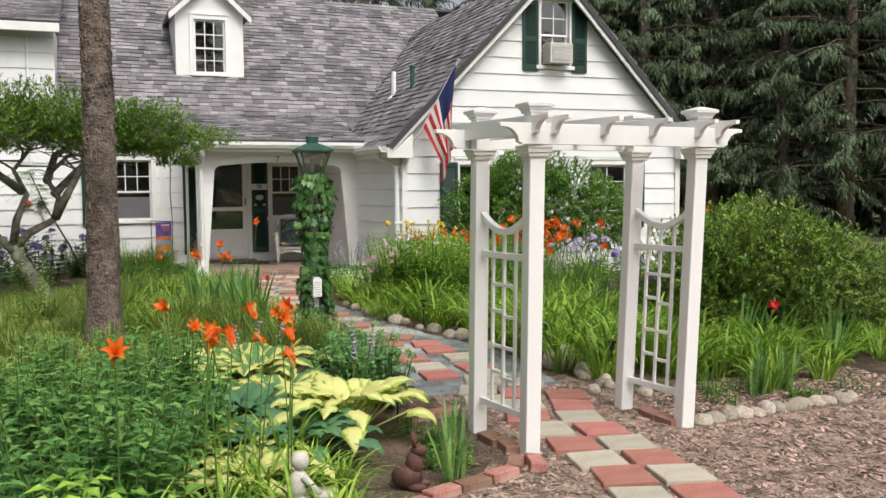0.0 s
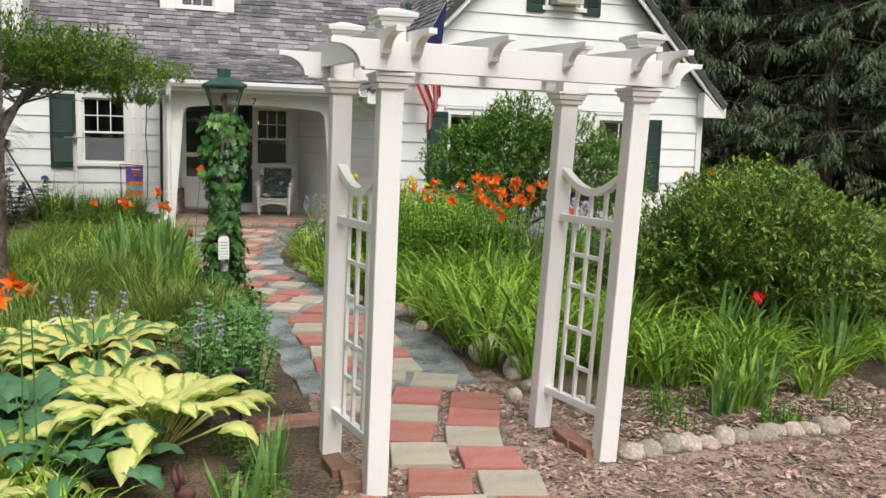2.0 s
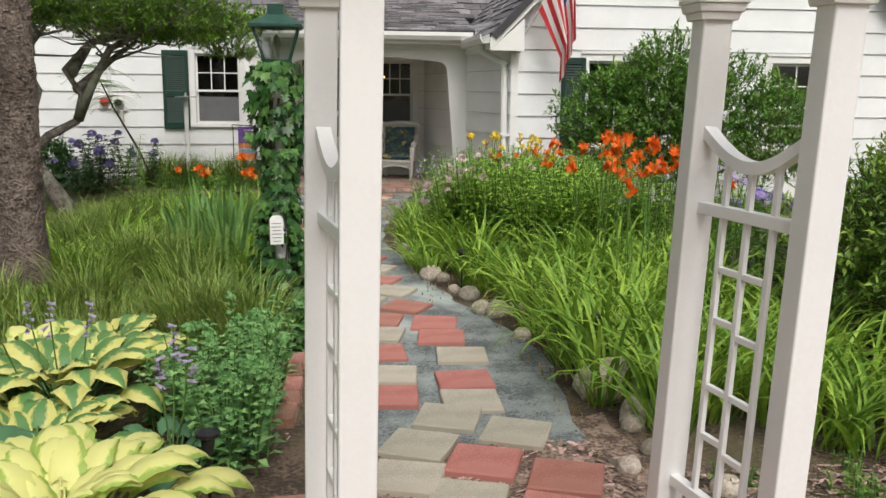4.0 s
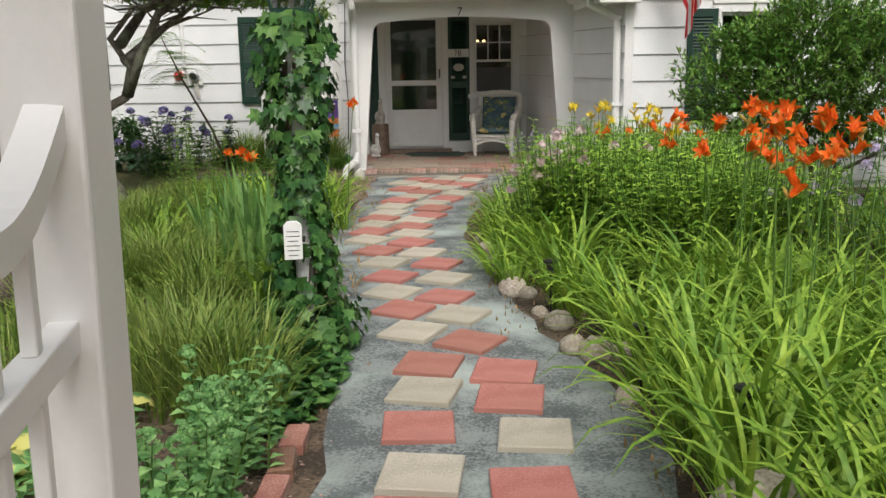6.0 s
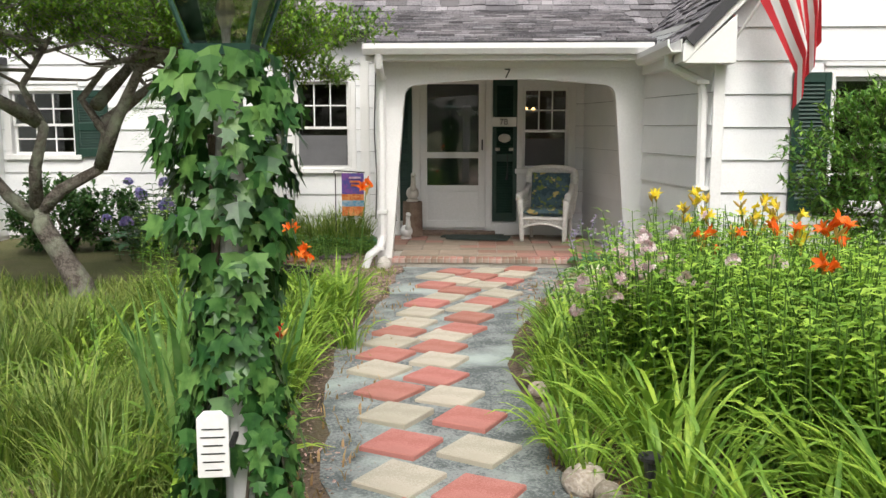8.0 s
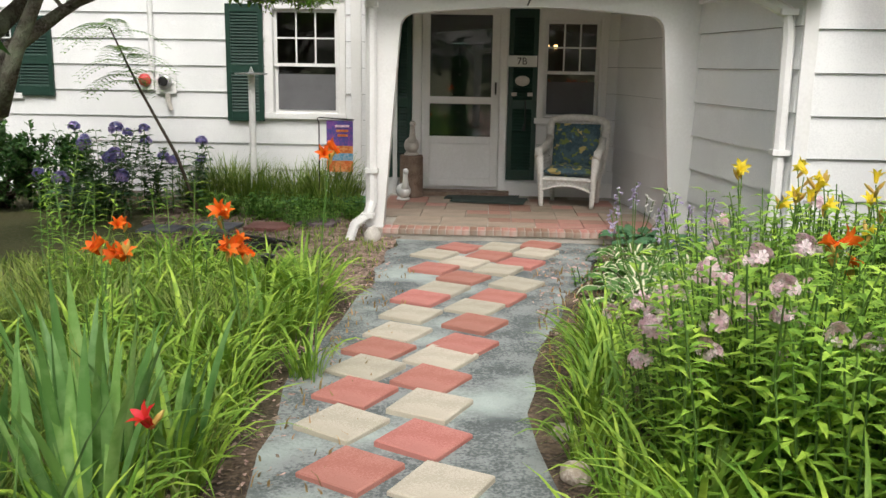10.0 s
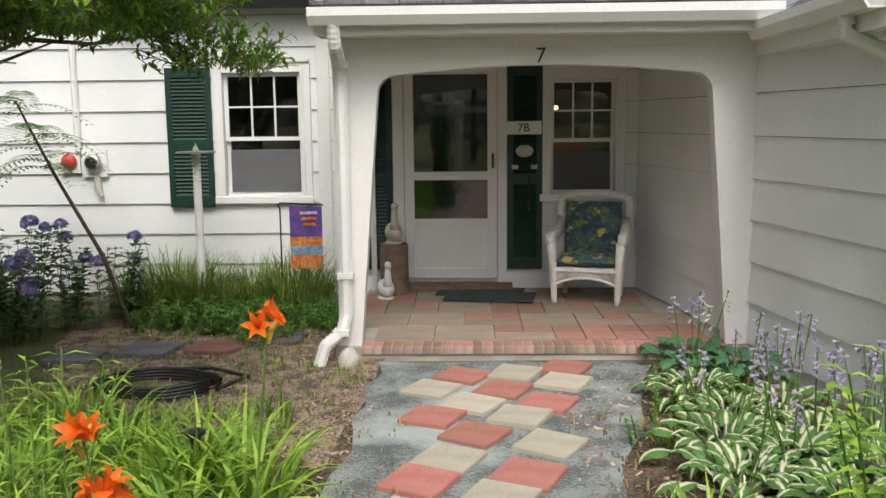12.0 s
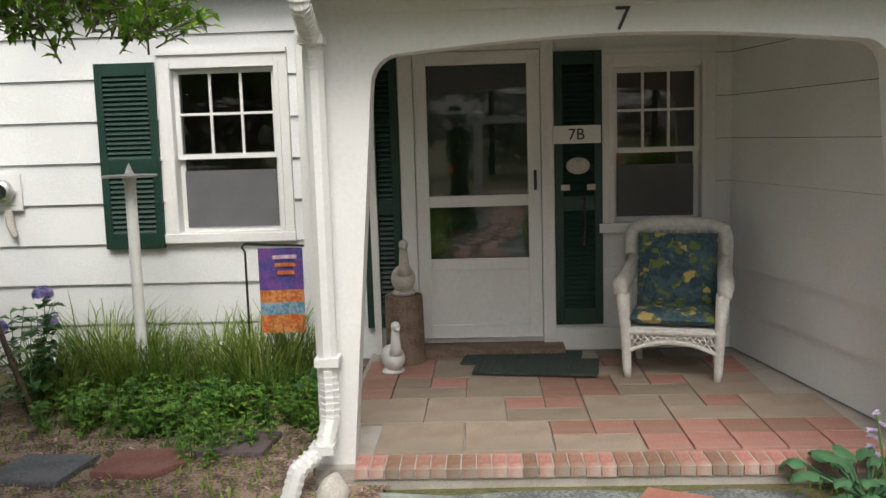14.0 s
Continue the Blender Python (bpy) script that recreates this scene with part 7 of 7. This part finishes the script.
# old apple tree with a flat spreading crown
def apple_tree(x, y):
    r = random.Random(19)
    th = thing("apple_tree", (x, y, 0), "gnarled old apple tree with a flat spreading green crown", "tree")
    Geo().tube([(0.15, 0, -0.05), (0.1, 0, 0.15), (-0.05, 0, 0.4), (-0.22, 0, 0.68), (-0.26, 0.02, 0.85)], [0.15, 0.115, 0.095, 0.09, 0.075], 12).obj("trunk", bark_grey, th, smooth=True)
    limbs = [
        [(-0.24, 0, 0.72), (-0.45, -0.1, 0.95), (-0.66, -0.15, 1.25), (-0.62, -0.1, 1.6), (-0.85, 0, 1.9), (-1.3, 0.2, 2.2)],
        [(-0.25, 0, 0.78), (-0.05, 0.05, 1.0), (0.28, 0.1, 1.18), (0.36, 0.1, 1.5), (0.2, 0.0, 1.8), (0.5, -0.1, 2.1), (1.1, -0.2, 2.2)],
        [(-0.26, 0, 0.84), (-0.2, -0.1, 1.2), (-0.05, -0.2, 1.55), (-0.2, -0.25, 1.9), (0.1, -0.3, 2.3)],
        [(0.3, 0.1, 1.2), (0.5, 0.0, 1.6), (0.75, -0.05, 2.05), (1.3, -0.1, 2.32), (1.9, -0.1, 2.4)],
        [(-0.64, -0.12, 1.4), (-1.0, 0.1, 1.55), (-1.5, 0.3, 1.85), (-2.0, 0.3, 2.15)],
        [(0.3, 0.1, 1.55), (0.6, 0.5, 1.9), (0.9, 0.9, 2.2)],
        [(0.2, 0.3, 1.75), (0.3, 0.9, 2.15), (0.6, 1.5, 2.35), (1.0, 2.0, 2.42)],
        [(-0.1, -0.2, 1.6), (-0.5, -0.7, 1.95), (-0.7, -1.1, 2.2)],
    ]
    for k, l in enumerate(limbs):
        n = len(l)
        Geo().tube(l, [0.056 * (1 - 0.8 * i / (n - 1)) + 0.009 for i in range(n)], 9).obj("limb", bark_grey, th, smooth=True)
    g, tw = Geo(), Geo()
    for k in range(90):
        l = limbs[k % len(limbs)]
        s = Vector(l[-1]).lerp(Vector(l[-2]), r.random())
        e = s + Vector((r.uniform(-0.9, 0.9), r.uniform(-0.8, 0.8), r.uniform(-0.1, 0.6)))
        m = s.lerp(e, 0.5) + Vector((r.uniform(-.15, .15), r.uniform(-.15, .15), r.uniform(-.1, .15)))
        tw.tube([s, m, e], [0.018, 0.011, 0.004], 5)
    for cx, cy, cz, rx, rz, n in ((-1.4, 0.1, 2.5, 0.9, 0.42, 420), (-0.4, -0.2, 2.65, 0.95, 0.48, 480), (0.6, 0, 2.6, 0.95, 0.5, 480), (1.5, -0.15, 2.45, 0.85, 0.42, 420), (-2.2, 0.3, 2.3, 0.7, 0.4, 260), (0.2, 0.8, 2.5, 0.9, 0.4, 300), (2.1, -0.2, 2.25, 0.5, 0.28, 150), (1.05, 2.0, 2.45, 0.7, 0.25, 260), (1.35, 0.9, 2.4, 0.7, 0.3, 320), (0.1, 1.6, 2.5, 0.8, 0.3, 240), (1.5, 0.6, 2.26, 0.7, 0.26, 300), (2.1, 0.9, 2.06, 0.36, 0.13, 120), (1.0, 0.3, 2.28, 0.8, 0.3, 300), (2.55, 0.0, 2.36, 0.45, 0.14, 80), (-0.8, -0.5, 2.3, 0.9, 0.36, 360), (-1.7, 0.0, 2.1, 0.9, 0.36, 320)):
        crown(g, tw, r, (cx, cy, cz), (rx, rx * 0.9, rz), n, 0.06, 0.024, 11, 0.22, 0.35, -0.55, 0.5)
    for _ in range(16):
        a, q = r.uniform(0, 6.283), math.sqrt(r.random())
        crown(g, tw, r, (-0.3 + math.cos(a) * q * 2.4, 0.3 + math.sin(a) * q * 1.5, 2.45 + 0.35 * (1 - q) + r.uniform(-0.12, 0.12)), (0.6, 0.55, 0.24), 130, 0.06, 0.024, 11, 0.22, 0.3, -0.6, 0.4)
    g.obj("leaves", apple_leaf, th)
    tw.obj("branchwork", bark_grey, th, kind="stuff")


apple_tree(-0.5, 13.6)

# feathery sapling by the meters
th = thing("sumac_sapling", (0.15, 16.75, 0), "thin leaning sapling with feathery compound leaves", "sapling")
Geo().tube([(0, 0, 0), (-0.25, 0.1, 0.6), (-0.62, 0.1, 1.3), (-0.85, 0, 1.9)], [0.02, 0.018, 0.014, 0.008], 7).obj("trunk", twig, th, smooth=True)
g = Geo()
r2 = random.Random(3)
for k in range(34):
    a = r2.uniform(0, 6.28)
    b = Vector((-0.62, 0.1, 1.3)).lerp(Vector((-0.85, 0, 1.95)), r2.random())
    h = Vector((math.cos(a), math.sin(a), 0))
    for i in range(14):
        t = i / 14
        p = b + h * 0.55 * t + Vector((0, 0, 0.2 * t - 0.38 * t * t))
        for s in (-1, 1):
            leaf(g, p, h * 0.4 + Vector((-h.y, h.x, 0)) * s, Vector((0, 0, 1)), 0.11, 0.022)
g.obj("leaves", shrub_leaf, th)


# pine trunk in the grass
def bark_trunk(th, h, r0, r1, seed):
    r = random.Random(seed)
    g = Geo()
    pts, rad = [], []
    n = int(h / 0.12)
    g.lathe([(0.001, -0.1)] + [((r0 + (r1 - r0) * i / n + (0.06 * math.exp(-i * 0.5))), i * h / n) for i in range(n + 1)] + [(0.001, h)], 22)
    for q in g.v:
        if q.z > 0.0:
            a = math.atan2(q.y, q.x)
            k = 1 + 0.07 * noise.noise(Vector((math.cos(a) * 3, math.sin(a) * 3, q.z * 5 + seed)))
            q.x, q.y = q.x * k + 0.02 * math.sin(q.z * 0.8), q.y * k
    g.obj("trunk", bark, th, smooth=True)
    rs = random.Random(seed + 1)
    sc = Geo()
    for _ in range(900):
        a, z = rs.uniform(0, 6.283), rs.uniform(0.05, min(h, 5.5))
        rr = r0 + (r1 - r0) * z / h
        m = pose(rr * math.cos(a) * 1.0 + 0.02 * math.sin(z * 0.8), rr * math.sin(a), z, 0, 0, math.degrees(a) + 90)
        w, t, hh = rs.uniform(0.012, 0.03), rs.uniform(0.006, 0.016), rs.uniform(0.02, 0.06)
        sc.add([m @ Vector(p) for p in ((-w, 0.006, -hh), (w, 0.006, -hh), (w * 0.8, 0.006, hh), (-w * 0.8, 0.006, hh), (-w * 0.7, -t, -hh * 0.8), (w * 0.7, -t, -hh * 0.8), (w * 0.5, -t * 0.6, hh * 0.8), (-w * 0.5, -t * 0.6, hh * 0.8))], [(4, 5, 6, 7), (0, 1, 5, 4), (1, 2, 6, 5), (2, 3, 7, 6), (3, 0, 4, 7)])
    sc.obj("bark_crust", bark, th, kind="stuff")


pine = thing("pine_tree", (0.40, 9.44, 0), "tall pine with a bare scaly brown trunk", "tree")
bark_trunk(pine, 10.0, 0.165, 0.11, 4)


far_pine = thing("pine_tree", (16.04, 13.08, 0), "slim pine trunk standing before the wood", "tree")
bark_trunk(far_pine, 11.0, 0.15, 0.10, 9)


def spray(g, p, d, L, r, dense=7, w=0.03):
    """A drooping conifer spray of needle strips along d."""
    d = d.normalized()
    s = d.cross(Vector((0, 0, 1)))
    s = s.normalized() if s.length > 1e-3 else Vector((1, 0, 0))
    for i in range(dense):
        t = i / dense
        b = p + d * L * t - Vector((0, 0, 0.3 * L * t * t))
        for sg in (-1, 1):
            v = (d * 0.6 + s * sg * r.uniform(0.5, 1.0) + Vector((0, 0, -r.uniform(0.1, 0.9)))).normalized()
            leaf(g, b, v, Vector((r.uniform(-.3, .3), r.uniform(-.3, .3), 1)), L * (0.55 - 0.25 * t) * r.uniform(0.7, 1.2), w, 0.3, 0.0)


r3 = random.Random(44)
g = Geo()
for k in range(9):
    a = r3.uniform(0, 6.283)
    z = 4.4 + r3.uniform(0, 2.2)
    tip = Vector((math.cos(a) * 1.3, math.sin(a) * 1.3, z + 0.2))
    Geo().tube([(0.12 * math.cos(a), 0.12 * math.sin(a), z - 0.2), tip * 0.6 + Vector((0, 0, z * 0.4)), tip], [0.03, 0.02, 0.006], 6).obj("bough", bark, pine)
    for i in range(26):
        t = r3.uniform(0.25, 1)
        b = Vector((0, 0, z)).lerp(tip, t)
        spray(g, b, Vector((math.cos(a) + r3.uniform(-.8, .8), math.sin(a) + r3.uniform(-.8, .8), r3.uniform(-0.2, 0.5))), 0.35, r3, 6, 0.012)
g.obj("needles", conifer_leaf, pine)


def spruce_meshes(seed, h, bare, spread, dense):
    r = random.Random(seed)
    t = Geo().tube([(0, 0, -0.1), (0.05, 0, h * 0.4), (0, 0.05, h)], [0.24, 0.17, 0.03], 9)
    g, b = Geo(), Geo()
    z = bare
    while z < h:
        u = (z - bare) / (h - bare)
        L = spread * (1 - u) ** 0.7 * r.uniform(0.7, 1.1) + 0.3
        for k in range(5):
            a = r.uniform(0, 6.283)
            d = Vector((math.cos(a), math.sin(a), r.uniform(-0.35, 0.1)))
            tip = Vector((0, 0, z)) + d * L
            b.tube([(0, 0, z), Vector((0, 0, z)) + d * L * 0.5 + Vector((0, 0, 0.12)), tip], [0.03, 0.02, 0.006], 4, cap=False)
            for i in range(dense):
                s = r.uniform(0.15, 1)
                p = Vector((0, 0, z)) + d * L * s + Vector((r.uniform(-.1, .1), r.uniform(-.1, .1), 0.1 * (1 - s)))
                spray(g, p, Vector((d.x + r.uniform(-.9, .9), d.y + r.uniform(-.9, .9), r.uniform(-0.9, 0.0))), r.uniform(0.4, 0.8), r, 5, 0.06)
        z += r.uniform(0.32, 0.55)
    return t.mesh("trunk", bark, True), b.mesh("boughs", bark), g.mesh("needles", conifer_leaf)


spruces = [spruce_meshes(7, 15, 1.6, 3.4, 9), spruce_meshes(8, 17, 2.6, 3.0, 8), spruce_meshes(9, 13, 0.8, 3.2, 9)]


def spruce(x, y, k, s, yaw):
    th = thing("spruce_tree", pose(x, y, 0, 0, 0, yaw), "tall dark spruce at the edge of the wood" , "tree", "conifers round the garden")
    for nm, me in zip(("trunk", "branchwork", "needles"), spruces[k]):
        shared(nm, me, th, Matrix.Scale(s, 4))


r4 = random.Random(90)
for k in range(58):
    i, row = k % 20, k // 20
    x = 14.5 + i * 1.15 + r4.uniform(-0.8, 0.8) + row * 1.5
    y = 25.5 - i * 0.85 + r4.uniform(-1, 1) + row * 4.0
    if x < 13.5: continue
    spruce(x, y, r4.randint(0, 2), r4.uniform(0.85, 1.15), r4.uniform(0, 360))
# Unseen spruces behind the camera, added to be reflected in the window glass.
for k in range(22):
    a = radians(150 + k * 11.0)
    if 330 < math.degrees(a): break
    q = r4.uniform(13, 19)
    spruce(3 + q * math.cos(a), 5 + q * math.sin(a) * 1.1, r4.randint(0, 2), r4.uniform(0.6, 0.9), r4.uniform(0, 360))
for k in range(14):
    spruce(-8 + k * 2.4 + r4.uniform(-1, 1), 33 + r4.uniform(-2, 3), r4.randint(0, 2), r4.uniform(0.8, 1.1), r4.uniform(0, 360))


# rough grass
def grass_field(name, n, test, h, seed, label, material=grass_leaf, bounds=(-3, 2.4, 6.5, 16.5)):
    r = random.Random(seed)
    V, F = [], []
    for _ in range(n):
        x, y = r.uniform(bounds[0], bounds[1]), r.uniform(bounds[2], bounds[3])
        if not test(x, y): continue
        a = r.uniform(0, 6.283)
        L = h * r.uniform(0.5, 1.3) * (0.7 + 0.6 * noise.noise(Vector((x * 0.9, y * 0.9, 0))))
        w = r.uniform(0.003, 0.007)
        lean = r.uniform(0.15, 0.8) * L
        cx, cy = math.cos(a), math.sin(a)
        o = len(V)
        V += [(x - cy * w, y + cx * w, 0), (x + cy * w, y - cx * w, 0), (x + cx * lean * 0.35 - cy * w, y + cy * lean * 0.35 + cx * w, L * 0.6), (x + cx * lean * 0.35 + cy * w, y + cy * lean * 0.35 - cx * w, L * 0.6), (x + cx * lean, y + cy * lean, L * 0.92)]
        F += [(o, o + 1, o + 3, o + 2), (o + 2, o + 3, o + 4)]
    me = bpy.data.meshes.new(name)
    me.from_pydata(V, [], F)
    me.materials.append(material)
    return tagged(new(name, me), label, "grass", kind="stuff")


grass_field("long_grass", 46000, lambda x, y: x < 2.25 - 0.05 * (y - 9) and (y > 7.4 or x < 1.5) and y < 14.3 + 0.1 * x, 0.26, 5, "long unmown grass round the pine and apple tree")
grass_field("long_grass", 9000, lambda x, y: True, 0.14, 6, "rough grass behind the flower bed", bounds=(8.5, 14, 4.5, 12))
grass_field("short_grass", 6000, lambda x, y: (x < 2.3 and y > 13.3) or (3.95 + 0.1 * (y - 13) < x and y > 12.8), 0.06, 7, "short sparse grass beside the porch", bounds=(0.0, 4.6, 13, 17.2))
grass_field("dry_grass", 2600, lambda x, y: (2.3 < x < 2.65 and y > 6) or (3.5 + 0.4 * (y < 8.5) < x < 4.1), 0.08, 8, "dry straw and litter along the path edges", dry_leaf, (1.9, 4.2, 5.5, 14.5))
